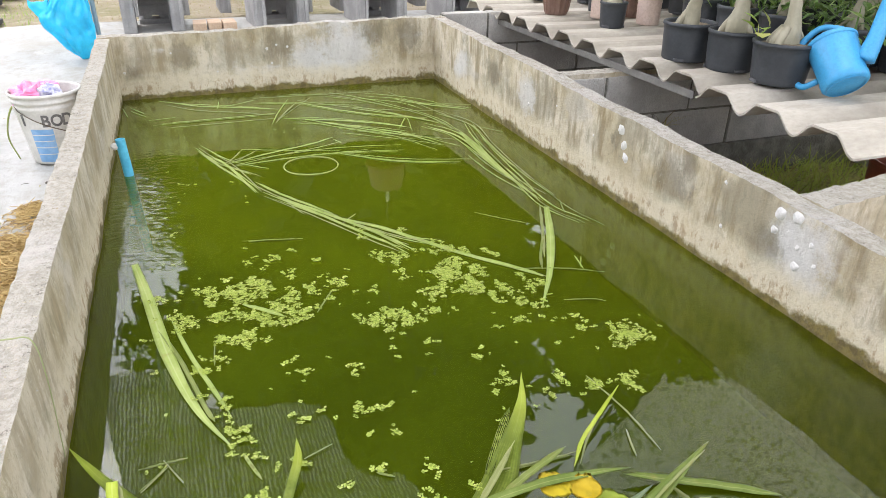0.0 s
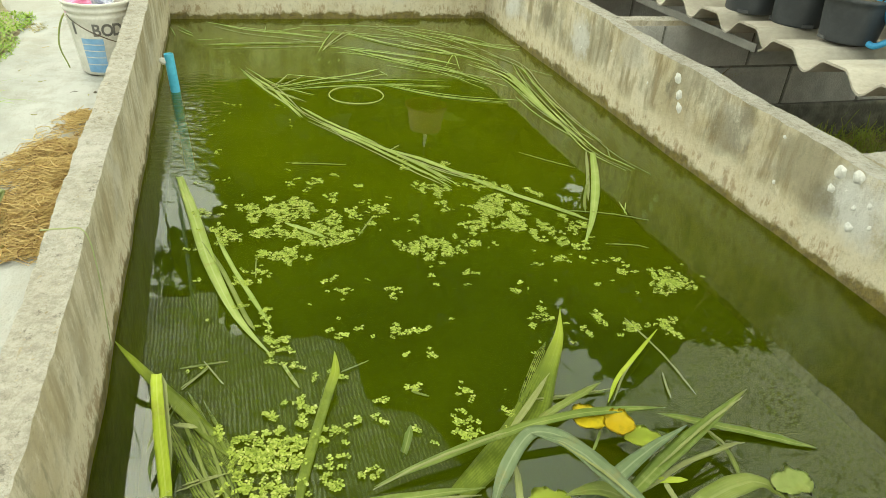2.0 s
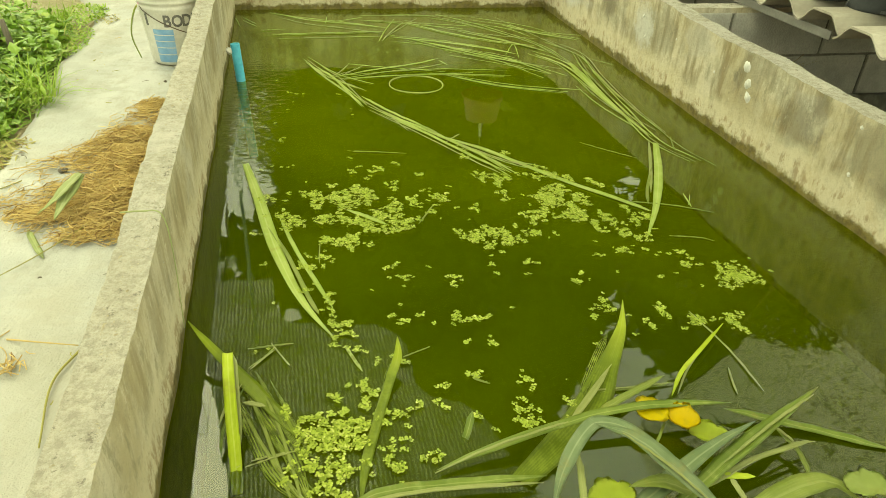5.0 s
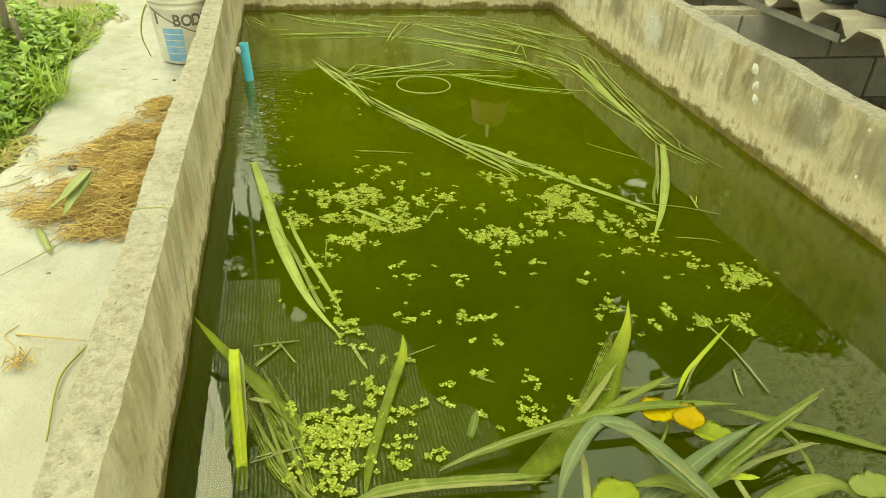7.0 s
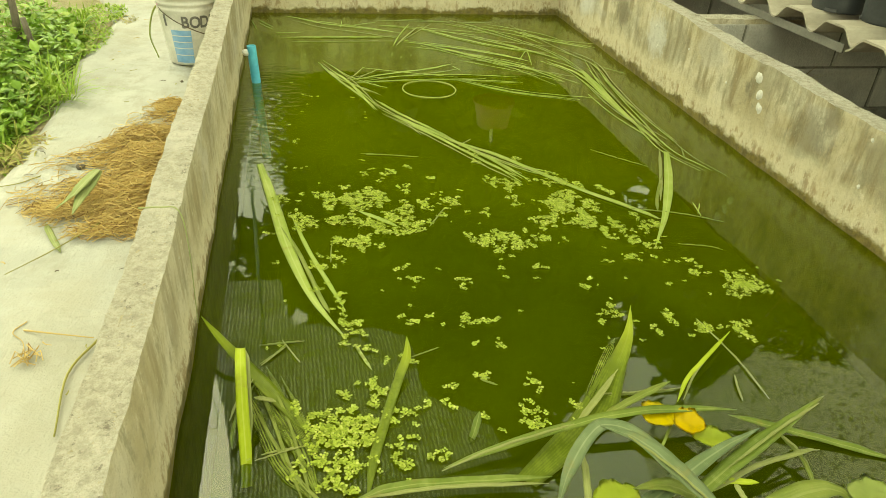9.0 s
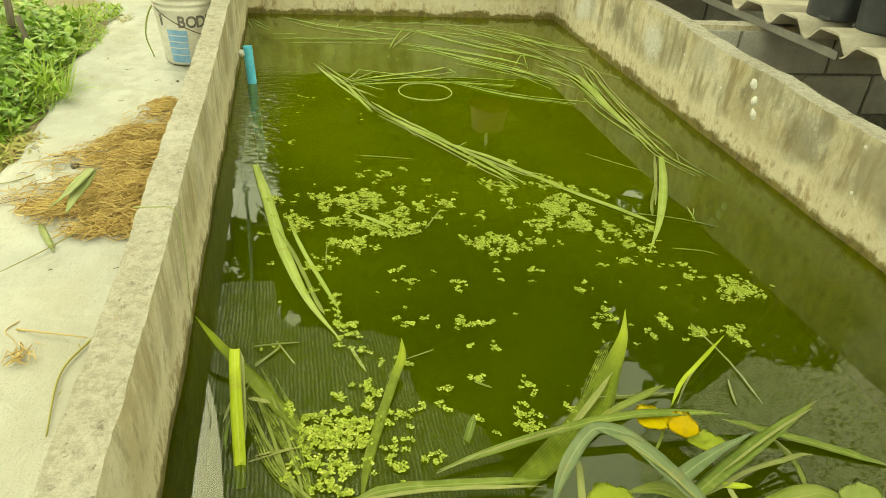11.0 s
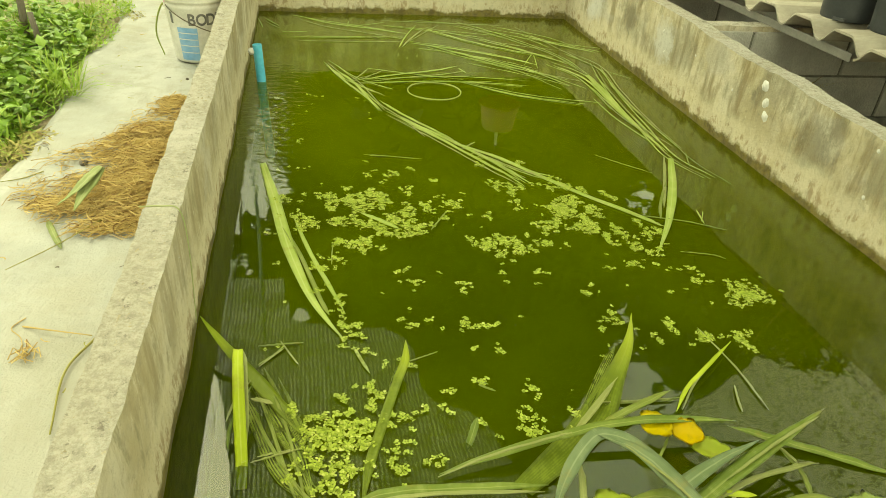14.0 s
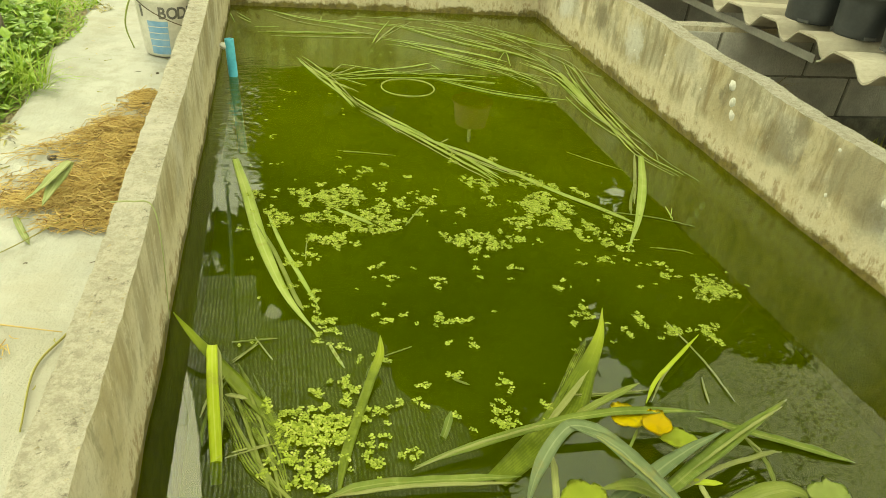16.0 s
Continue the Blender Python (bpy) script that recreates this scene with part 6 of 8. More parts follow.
blade([(0.644, -0.603, .004), (0.701, -0.466, .004), (0.788, -0.288, .004)], 0.007, 'pale')
blade([(0.655, -0.566, .003), (0.746, -0.412, .003), (0.872, -0.210, .003)], 0.0028, 'pale')
blade([(0.630, -0.603, .003), (0.679, -0.437, .003), (0.756, -0.222, .003)], 0.0051, 'reed')
blade([(0.610, -0.240, .004), (0.875, -0.311, .004), (1.112, -0.382, .004)], 0.004, 'reed')
blade([(0.592, -0.237, .003), (0.840, -0.331, .003), (1.056, -0.421, .003)], 0.0043, 'reed')
blade([(0.602, -0.148, .003), (0.916, -0.168, .003), (1.208, -0.189, .003)], 0.0045, 'pale')
blade([(0.736, -0.132, .004), (0.848, -0.146, .004), (0.959, -0.172, .004)], 0.003, 'reed')
blade([(0.690, -0.541, .004), (0.916, -0.642, .004), (1.094, -0.755, .004), (1.195, -0.844, .004)], 0.011, 'reed')
blade([(0.690, -0.510, .003), (0.906, -0.607, .003), (1.073, -0.718, .003), (1.164, -0.803, .003)], 0.0028, 'reed')
blade([(0.689, -0.608, .003), (0.904, -0.701, .003), (1.073, -0.807, .003), (1.167, -0.889, .003)], 0.0027, 'reed')
blade([(0.774, -0.582, .004), (0.984, -0.791, .004), (1.159, -0.960, .004)], 0.008, 'reed')
blade([(0.782, -0.581, .003), (1.000, -0.775, .003), (1.185, -0.930, .003)], 0.0030, 'reed')
blade([(0.755, -0.597, .003), (0.975, -0.821, .003), (1.160, -1.001, .003)], 0.0048, 'reed')
blade([(0.796, -0.288, .004), (0.952, -0.476, .004), (1.130, -0.625, .004), (1.312, -0.723, .004)], 0.009, 'reed')
blade([(0.799, -0.250, .003), (0.984, -0.417, .003), (1.192, -0.547, .003), (1.408, -0.627, .003)], 0.0040, 'pale')
blade([(0.791, -0.303, .003), (0.944, -0.488, .003), (1.120, -0.635, .003), (1.300, -0.730, .003)], 0.0031, 'reed')
blade([(0.933, -0.160, .004), (1.117, -0.361, .004), (1.321, -0.697, .004), (1.377, -0.973, .004)], 0.004, 'pale')
blade([(0.922, -0.193, .003), (1.102, -0.356, .003), (1.306, -0.661, .003), (1.364, -0.915, .003)], 0.0035, 'reed')
blade([(0.979, -0.136, .003), (1.151, -0.350, .003), (1.342, -0.697, .003), (1.386, -0.981, .003)], 0.0041, 'reed')
blade([(1.115, -0.254, .004), (1.308, -0.388, .004), (1.382, -0.512, .004)], 0.004, 'reed')
blade([(1.147, -0.204, .003), (1.369, -0.377, .003), (1.467, -0.535, .003)], 0.0049, 'reed')
blade([(1.079, -0.282, .003), (1.267, -0.432, .003), (1.337, -0.569, .003)], 0.0054, 'reed')
blade([(1.258, -0.365, .004), (1.382, -0.512, .004), (1.544, -0.644, .004)], 0.011, 'reed')
blade([(1.242, -0.401, .003), (1.396, -0.490, .003), (1.591, -0.569, .003)], 0.0034, 'reed')
blade([(1.248, -0.325, .003), (1.392, -0.486, .003), (1.573, -0.629, .003)], 0.0039, 'reed')
blade([(1.269, -0.224, .004), (1.416, -0.728, .004), (1.469, -0.900, .004)], 0.003, 'pale')
blade([(1.010, -0.459, .004), (1.182, -0.627, .004), (1.335, -0.810, .004)], 0.007, 'reed')
blade([(1.039, -0.433, .003), (1.202, -0.624, .003), (1.344, -0.826, .003)], 0.0043, 'reed')
blade([(1.027, -0.464, .003), (1.192, -0.621, .003), (1.339, -0.794, .003)], 0.0043, 'pale')
blade([(0.903, -0.703, .004), (1.110, -0.879, .004), (1.253, -1.112, .004)], 0.007, 'reed')
blade([(0.889, -0.724, .003), (1.077, -0.913, .003), (1.203, -1.153, .003)], 0.0034, 'reed')
blade([(0.920, -0.742, .003), (1.147, -0.912, .003), (1.309, -1.139, .003)], 0.0029, 'reed')
blade([(0.891, -0.761, .004), (1.142, -0.936, .004), (1.266, -1.041, .004)], 0.004, 'reed')
blade([(0.884, -0.819, .003), (1.129, -0.998, .003), (1.248, -1.109, .003)], 0.0038, 'reed')
blade([(0.904, -0.788, .003), (1.176, -0.954, .003), (1.322, -1.054, .003)], 0.0032, 'pale')
blade([(1.141, -0.841, .004), (1.221, -0.692, .004), (1.185, -0.891, .004)], 0.003, 'reed')
blade([(0.397, -1.073, .004), (0.568, -0.995, .004), (0.737, -0.934, .004), (0.843, -0.871, .004)], 0.008, 'reed')
blade([(0.417, -1.095, .003), (0.588, -1.031, .003), (0.756, -0.983, .003), (0.861, -0.936, .003)], 0.0033, 'pale')
blade([(0.432, -1.089, .003), (0.595, -1.028, .003), (0.753, -0.984, .003), (0.848, -0.941, .003)], 0.0042, 'reed')
blade([(0.441, -1.056, .004), (0.654, -1.022, .004), (0.837, -1.013, .004), (1.084, -1.051, .004)], 0.004, 'reed')
blade([(0.423, -1.096, .003), (0.641, -1.071, .003), (0.830, -1.070, .003), (1.081, -1.115, .003)], 0.0043, 'reed')
blade([(0.430, -1.100, .003), (0.637, -1.076, .003), (0.814, -1.077, .003), (1.052, -1.122, .003)], 0.0038, 'reed')
blade([(0.514, -1.081, .004), (0.735, -1.069, .004), (0.939, -1.069, .004)], 0.003, 'reed')
blade([(0.822, -1.082, .004), (1.009, -1.228, .004), (1.240, -1.320, .004)], 0.008, 'reed')
blade([(0.819, -1.079, .003), (0.998, -1.228, .003), (1.220, -1.325, .003)], 0.0039, 'reed')
blade([(0.839, -1.081, .003), (1.057, -1.220, .003), (1.321, -1.307, .003)], 0.0032, 'reed')
blade([(0.386, -1.085, .004), (0.442, -1.042, .004), (0.485, -0.983, .004)], 0.004, 'pale')
blade([(0.361, -1.095, .003), (0.420, -1.018, .003), (0.465, -0.921, .003)], 0.0041, 'pale')
blade([(0.408, -1.046, .003), (0.472, -1.001, .003), (0.523, -0.939, .003)], 0.0032, 'pale')
blade([(0.465, -0.917, .004), (0.616, -0.977, .004), (0.830, -1.048, .004)], 0.003, 'reed')
blade([(0.837, -0.902, .004), (0.849, -0.933, .004), (0.859, -0.963, .004)], 0.003, 'reed')
blade([(0.293, -0.839, .004), (0.367, -1.051, .004), (0.433, -1.153, .004), (0.469, -1.205, .004)], 0.004, 'reed')
blade([(0.314, -0.814, .003), (0.404, -1.020, .003), (0.486, -1.118, .003), (0.539, -1.164, .003)], 0.0052, 'reed')
blade([(0.309, -0.851, .003), (0.389, -1.069, .003), (0.460, -1.177, .003), (0.502, -1.236, .003)], 0.0032, 'pale')
blade([(0.341, -0.945, .004), (0.396, -1.086, .004), (0.434, -1.245, .004), (0.465, -1.389, .004)], 0.009, 'reed')
blade([(0.326, -0.940, .003), (0.393, -1.077, .003), (0.442, -1.233, .003), (0.483, -1.376, .003)], 0.0035, 'reed')
blade([(0.360, -0.940, .003), (0.416, -1.078, .003), (0.455, -1.236, .003), (0.486, -1.379, .003)], 0.0032, 'pale')
blade([(0.476, -1.289, .004), (0.550, -1.439, .004), (0.675, -1.638, .004)], 0.012, 'reed')
blade([(0.452, -1.278, .003), (0.534, -1.446, .003), (0.667, -1.658, .003)], 0.0053, 'pale')
blade([(0.477, -1.287, .003), (0.537, -1.420, .003), (0.652, -1.607, .003)], 0.0026, 'reed')
blade([(0.488, -1.391, .004), (0.603, -1.579, .004), (0.685, -1.724, .004), (0.759, -1.856, .004), (0.813, -1.938, .004)], 0.011, 'reed')
blade([(0.485, -1.420, .003), (0.597, -1.605, .003), (0.677, -1.747, .003), (0.749, -1.876, .003), (0.801, -1.956, .003)], 0.0035, 'pale')
blade([(0.506, -1.363, .003), (0.623, -1.556, .003), (0.706, -1.703, .003), (0.781, -1.838, .003), (0.836, -1.922, .003)], 0.0039, 'pale')
blade([(0.529, -1.448, .004), (0.678, -1.670, .004), (0.781, -1.838, .004), (0.840, -1.959, .004)], 0.012, 'reed')
blade([(0.534, -1.441, .003), (0.676, -1.664, .003), (0.773, -1.832, .003), (0.827, -1.953, .003)], 0.0034, 'reed')
blade([(0.518, -1.460, .003), (0.664, -1.685, .003), (0.764, -1.854, .003), (0.820, -1.977, .003)], 0.0055, 'reed')
blade([(0.545, -1.475, .004), (0.567, -1.552, .004), (0.588, -1.616, .004)], 0.003, 'pale')
blade([(0.663, -1.655, .004), (0.793, -1.790, .004), (0.950, -2.008, .004), (1.083, -2.165, .004), (1.122, -2.219, .004)], 0.014, 'reed')
blade([(0.671, -1.672, .003), (0.800, -1.802, .003), (0.956, -2.014, .003), (1.089, -2.168, .003), (1.128, -2.219, .003)], 0.0027, 'pale')
blade([(0.675, -1.662, .003), (0.802, -1.792, .003), (0.956, -2.006, .003), (1.087, -2.159, .003), (1.124, -2.211, .003)], 0.0044, 'pale')
blade([(0.720, -1.727, .004), (0.826, -1.863, .004), (0.909, -1.930, .004)], 0.004, 'pale')
blade([(0.713, -1.714, .003), (0.810, -1.856, .003), (0.883, -1.929, .003)], 0.0046, 'reed')
blade([(0.733, -1.723, .003), (0.846, -1.860, .003), (0.935, -1.929, .003)], 0.0033, 'reed')
blade([(0.685, -1.724, .004), (0.713, -1.692, .004), (0.744, -1.663, .004)], 0.003, 'pale')
blade([(1.355, -1.747, .004), (1.352, -1.437, .004), (1.367, -1.154, .004), (1.377, -0.973, .004)], 0.030, 'reed')
blade([(1.364, -1.756, .003), (1.344, -1.453, .003), (1.338, -1.182, .003), (1.324, -1.012, .003)], 0.0053, 'reed')
blade([(1.374, -1.744, .003), (1.378, -1.430, .003), (1.400, -1.143, .003), (1.416, -0.956, .003)], 0.0046, 'reed')
blade([(1.270, -0.848, .004), (1.349, -1.046, .004), (1.343, -1.407, .004)], 0.011, 'reed')
blade([(1.270, -0.789, .003), (1.364, -0.972, .003), (1.369, -1.332, .003)], 0.0047, 'reed')
blade([(1.243, -0.835, .003), (1.326, -1.018, .003), (1.325, -1.370, .003)], 0.0032, 'reed')
blade([(1.330, -1.219, .004), (1.331, -1.435, .004), (1.369, -1.677, .004)], 0.004, 'pale')
blade([(1.335, -1.223, .003), (1.352, -1.453, .003), (1.402, -1.705, .003)], 0.0030, 'pale')
blade([(1.297, -1.259, .003), (1.306, -1.471, .003), (1.351, -1.708, .003)], 0.0039, 'reed')
blade([(1.463, -0.817, .004), (1.402, -1.157, .004), (1.367, -1.549, .004), (1.352, -1.792, .004), (1.406, -1.954, .004)], 0.004, 'dull')
blade([(1.491, -0.805, .003), (1.428, -1.146, .003), (1.391, -1.540, .003), (1.375, -1.784, .003), (1.429, -1.946, .003)], 0.0048, 'reed')
blade([(1.451, -0.812, .003), (1.389, -1.151, .003), (1.353, -1.543, .003), (1.338, -1.786, .003), (1.391, -1.947, .003)], 0.0042, 'reed')
blade([(1.408, -0.638, .004), (1.485, -0.860, .004), (1.449, -1.160, .004), (1.425, -1.471, .004), (1.424, -1.730, .004)], 0.004, 'pale')
blade([(1.383, -0.679, .003), (1.465, -0.891, .003), (1.435, -1.182, .003), (1.416, -1.485, .003), (1.419, -1.739, .003)], 0.0030, 'pale')
blade([(1.375, -0.652, .003), (1.459, -0.871, .003), (1.431, -1.167, .003), (1.414, -1.476, .003), (1.418, -1.733, .003)], 0.0043, 'reed')
blade([(1.436, -1.015, .004), (1.412, -1.352, .004), (1.424, -1.606, .004), (1.416, -1.821, .004), (1.454, -1.990, .004)], 0.003, 'dull')
blade([(1.469, -0.900, .004), (1.510, -0.958, .004), (1.558, -1.023, .004)], 0.003, 'dull')
blade([(1.423, -1.763, .004), (1.401, -1.819, .004), (1.384, -1.869, .004)], 0.003, 'dull')
blade([(1.106, -1.771, .004), (1.168, -1.838, .004), (1.239, -1.907, .004)], 0.003, 'dull')
blade([(1.340, -1.777, .004), (1.251, -1.968, .004), (1.176, -2.121, .004)], 0.009, 'pale')
blade([(1.049, -2.352, .004), (1.152, -2.198, .004), (1.257, -2.006, .004), (1.350, -1.805, .004)], 0.026, 'reed')
blade([(1.255, -1.968, .004), (1.174, -2.103, .004), (1.138, -2.181, .004)], 0.008, 'dull')
blade([(1.071, -2.157, .004), (1.198, -2.198, .004), (1.291, -2.252, .004)], 0.004, 'dull')
blade([(1.262, -2.141, .004), (1.254, -2.179, .004), (1.246, -2.216, .004)], 0.003, 'reed')
blade([(1.278, -2.149, .004), (1.259, -2.180, .004), (1.244, -2.203, .004)], 0.002, 'reed')
blade([(1.113, -2.344, .004), (1.186, -2.364, .004), (1.213, -2.384, .004)], 0.003, 'dull')
blade([(0.400, -1.757, .004), (0.453, -1.763, .004), (0.543, -1.785, .004)], 0.003, 'dull')
blade([(0.280, -2.611, .004), (0.221, -2.471, .004), (0.171, -2.266, .004), (0.130, -2.012, .004), (0.093, -1.802, .004)], 0.030, 'reed')
blade([(0.145, -2.132, .004), (0.196, -2.294, .004), (0.238, -2.474, .004), (0.253, -2.524, .004)], 0.009, 'dull')
blade([(0.179, -2.108, .004), (0.215, -2.272, .004), (0.248, -2.392, .004), (0.282, -2.509, .004)], 0.009, 'reed')
blade([(0.347, -2.105, .004), (0.392, -2.146, .004), (0.436, -2.191, .004)], 0.012, 'reed')
blade([(0.514, -2.201, .004), (0.543, -2.153, .004), (0.573, -2.103, .004)], 0.003, 'dull')
blade([(0.271, -2.260, .004), (0.267, -2.304, .004), (0.265, -2.339, .004)], 0.002, 'dull')
blade([(0.396, -2.678, .004), (0.423, -2.668, .004), (0.452, -2.657, .004)], 0.002, 'dull')
blade([(0.725, -2.827, .004), (0.789, -2.828, .004), (0.855, -2.830, .004)], 0.003, 'dull')
blade([(1.040, -2.694, .004), (0.923, -2.787, .004), (0.860, -2.855, .004)], 0.003, 'pale')
blade([(1.005, -2.633, .004), (1.021, -2.761, .004), (1.020, -2.874, .004)], 0.003, 'pale')
blade([(0.991, -2.805, .004), (0.978, -2.839, .004), (0.968, -2.872, .004)], 0.003, 'pale')
blade([(0.121, -2.661, .004), (0.149, -2.634, .004), (0.167, -2.611, .004)], 0.002, 'dull')
blade([(0.118, -2.609, .004), (0.159, -2.607, .004), (0.201, -2.606, .004)], 0.003, 'dull')
blade([(0.129, -2.876, .004), (0.159, -2.871, .004), (0.194, -2.868, .004)], 0.003, 'pale')
blade([(0.294, -2.630, .004), (0.304, -2.661, .004), (0.315, -2.686, .004)], 0.003, 'dull')
blade([(0.508, -2.745, .004), (0.517, -2.749, .004), (0.529, -2.754, .004)], 0.003, 'dull')
blade([(-0.312, -2.136, 0.045), (-0.302, -2.080, 0.062), (-0.288, -2.035, 0.080), (-0.276, -2.000, 0.092)], 0.040, 'wilted')
blade([(-0.356, -2.106, 0.045), (-0.320, -2.081, 0.068), (-0.295, -2.040, 0.085), (-0.274, -2.002, 0.095)], 0.026, 'wilted')
blade([(-0.382, -2.112, 0.013), (-0.350, -2.180, 0.014), (-0.316, -2.246, 0.012)], 0.014, 'wilted')
blade([(0.018, -2.581, 0.060), (0.057, -2.637, 0.045), (0.107, -2.689, 0.012), (0.159, -2.767, 0.004), (0.201, -2.832, 0.003)], 0.027, 'awash')
blade([(0.100, -2.662, 0.002), (0.140, -2.754, 0.002), (0.185, -2.862, 0.002), (0.215, -2.974, 0.002)], 0.024, 'drowned')
for dx, dy, turn, w in ((0.012, 0.02, 0.10, 0.007), (0.024, -0.01, -0.06, 0.005), (0.040, 0.03, 0.04, 0.009), (0.052, -0.02, -0.12, 0.004), (0.018, -0.06, 0.22, 0.005), (0.066, 0.0, 0.02, 0.006)):
    blade([(0.092 + dx, -2.70 + dy, 0.005), (0.122 + dx + 0.3 * turn * 0.1, -2.79 + dy, 0.004), (0.150 + dx + turn * 0.1, -2.88 + dy, 0.004), (0.184 + dx + turn * 0.25, -2.97 + dy, 0.003)], w, 'dull' if w < 0.006 else 'drowned')
blade([(0.097, -2.721, 0.002), (0.128, -2.817, 0.002), (0.159, -2.903, 0.002), (0.207, -2.973, 0.002)], 0.020, 'drowned')
blade([(0.099, -2.729, 0.100), (0.100, -2.762, 0.090), (0.102, -2.815, 0.050), (0.106, -2.872, 0.012), (0.107, -2.915, -0.02)], 0.021, 'bright')
blade([(0.105, -2.728, 0.098), (0.107, -2.758, 0.085), (0.109, -2.807, 0.045), (0.111, -2.860, 0.000)], 0.014, 'pale')
blade([(0.122, -2.755, 0.050), (0.095, -2.802, 0.030), (0.085, -2.839, 0.020), (0.085, -2.865, 0.010)], 0.005, 'leaf')
blade([(0.115, -2.764, 0.020), (0.133, -2.770, 0.020), (0.151, -2.773, 0.015)], 0.008, 'pale')
blade([(0.387, -2.672, 0.050), (0.382, -2.709, 0.035), (0.360, -2.751, 0.012), (0.329, -2.831, 0.004), (0.300, -2.915, 0.003), (0.284, -2.986, 0.003)], 0.016, 'awash')
blade([(0.372, -2.688, 0.001), (0.352, -2.759, 0.001), (0.323, -2.848, 0.001)], 0.012, 'drowned')
blade([(0.848, -2.633, 0.050), (0.817, -2.699, 0.030), (0.758, -2.776, 0.006), (0.696, -2.856, 0.004), (0.620, -2.921, 0.003), (0.529, -2.986, 0.003)], 0.062, 'awash')
blade([(0.806, -2.674, 0.004), (0.748, -2.748, 0.003), (0.672, -2.853, 0.003)], 0.016, 'drowned')
blade([(0.758, -2.783, 0.012), (0.702, -2.840, 0.012), (0.646, -2.891, 0.012)], 0.007, 'pale')
blade([(0.404, -2.948, 0.010), (0.498, -2.929, 0.020), (0.616, -2.910, 0.030), (0.715, -2.904, 0.040), (0.815, -2.907, 0.040), (0.924, -2.914, 0.030)], 0.017, 'leaf')
blade([(0.684, -2.892, 0.020), (0.748, -2.862, 0.020), (0.849, -2.821, 0.020)], 0.014, 'dull')
blade([(1.039, -2.701, 0.020), (0.943, -2.773, 0.020), (0.887, -2.814, 0.015), (0.843, -2.863, 0.010)], 0.007, 'bright')
blade([(0.909, -2.914, 0.020), (0.990, -2.949, 0.012), (1.079, -2.991, 0.005), (1.151, -3.035, 0.003)], 0.020, 'leaf')
blade([(1.068, -2.931, 0.060), (0.959, -2.982, 0.060), (0.839, -3.035, 0.050), (0.715, -3.098, 0.040)], 0.028, 'leaf')
blade([(1.044, -2.949, 0.063), (0.941, -2.992, 0.063), (0.822, -3.045, 0.053)], 0.004, 'pale')
blade([(0.912, -2.984, 0.060), (0.818, -3.018, 0.060), (0.711, -3.066, 0.050), (0.654, -3.095, 0.050)], 0.030, 'grey')
blade([(0.544, -3.069, 0.040), (0.571, -3.029, 0.070), (0.616, -2.985, 0.090), (0.648, -2.977, 0.100), (0.685, -3.005, 0.100), (0.722, -3.061, 0.090), (0.767, -3.129, 0.070)], 0.022, 'grey')
blade([(0.634, -2.978, 0.100), (0.680, -3.015, 0.103), (0.717, -3.069, 0.093), (0.753, -3.122, 0.075)], 0.030, 'grey')
blade([(0.665, -3.008, 0.106), (0.708, -3.067, 0.098), (0.747, -3.123, 0.080)], 0.003, 'pale')
blade([(0.981, -3.141, 0.050), (0.963, -3.104, 0.050), (0.906, -3.104, 0.050), (0.818, -3.127, 0.050)], 0.040, 'dull')
blade([(0.781, -3.051, 0.040), (0.826, -3.060, 0.040), (0.864, -3.068, 0.040)], 0.010, 'bright')
blade([(0.787, -3.072, 0.040), (0.879, -3.038, 0.040), (0.998, -3.015, 0.030)], 0.008, 'pale')
blade([(0.963, -2.968, 0.030), (0.978, -3.019, 0.020), (0.964, -3.073, 0.020)], 0.008, 'dull')
blade([(0.826, -3.061, 0.040), (0.825, -3.085, 0.040), (0.825, -3.107, 0.040)], 0.008, 'pale')
blade([(0.263, -2.988, 0.010), (0.330, -2.980, 0.020), (0.439, -2.986, 0.020), (0.564, -2.996, 0.020)], 0.015, 'leaf')
blade([(0.279, -2.993, 0.020), (0.395, -2.994, 0.024), (0.555, -3.007, 0.020)], 0.006, 'pale')
blade([(0.483, -2.857, 0.030), (0.470, -2.880, 0.010), (0.460, -2.890, -0.010)], 0.012, 'leaf')
blade([(0.608, -2.995, 0.060), (0.594, -3.045, 0.060), (0.579, -3.094, 0.060)], 0.010, 'pale')
blade([(0.657, -3.065, 0.060), (0.709, -3.066, 0.060), (0.741, -3.089, 0.060)], 0.030, 'dull')
fern_mat("mat of yellow-green floating fern, densest in its middle", ((0.252, -2.013, 0.012, 0.019, 0.7), (0.271, -1.994, 0.010, 0.016, 0.6), (0.273, -2.051, 0.020, 0.043, 0.9), (0.299, -2.031, 0.014, 0.015, 0.6), (0.317, -1.973, 0.007, 0.010, 0.9), (0.348, -2.055, 0.039, 0.053, 1), (0.383, -1.998, 0.021, 0.026, 1), (0.414, -2.032, 0.021, 0.036, 1), (0.405, -2.076, 0.015, 0.016, 0.8), (0.310, -2.145, 0.039, 0.025, 0.9), (0.354, -2.170, 0.028, 0.020, 0.8), (0.279, -2.155, 0.011, 0.012, 0.7)))
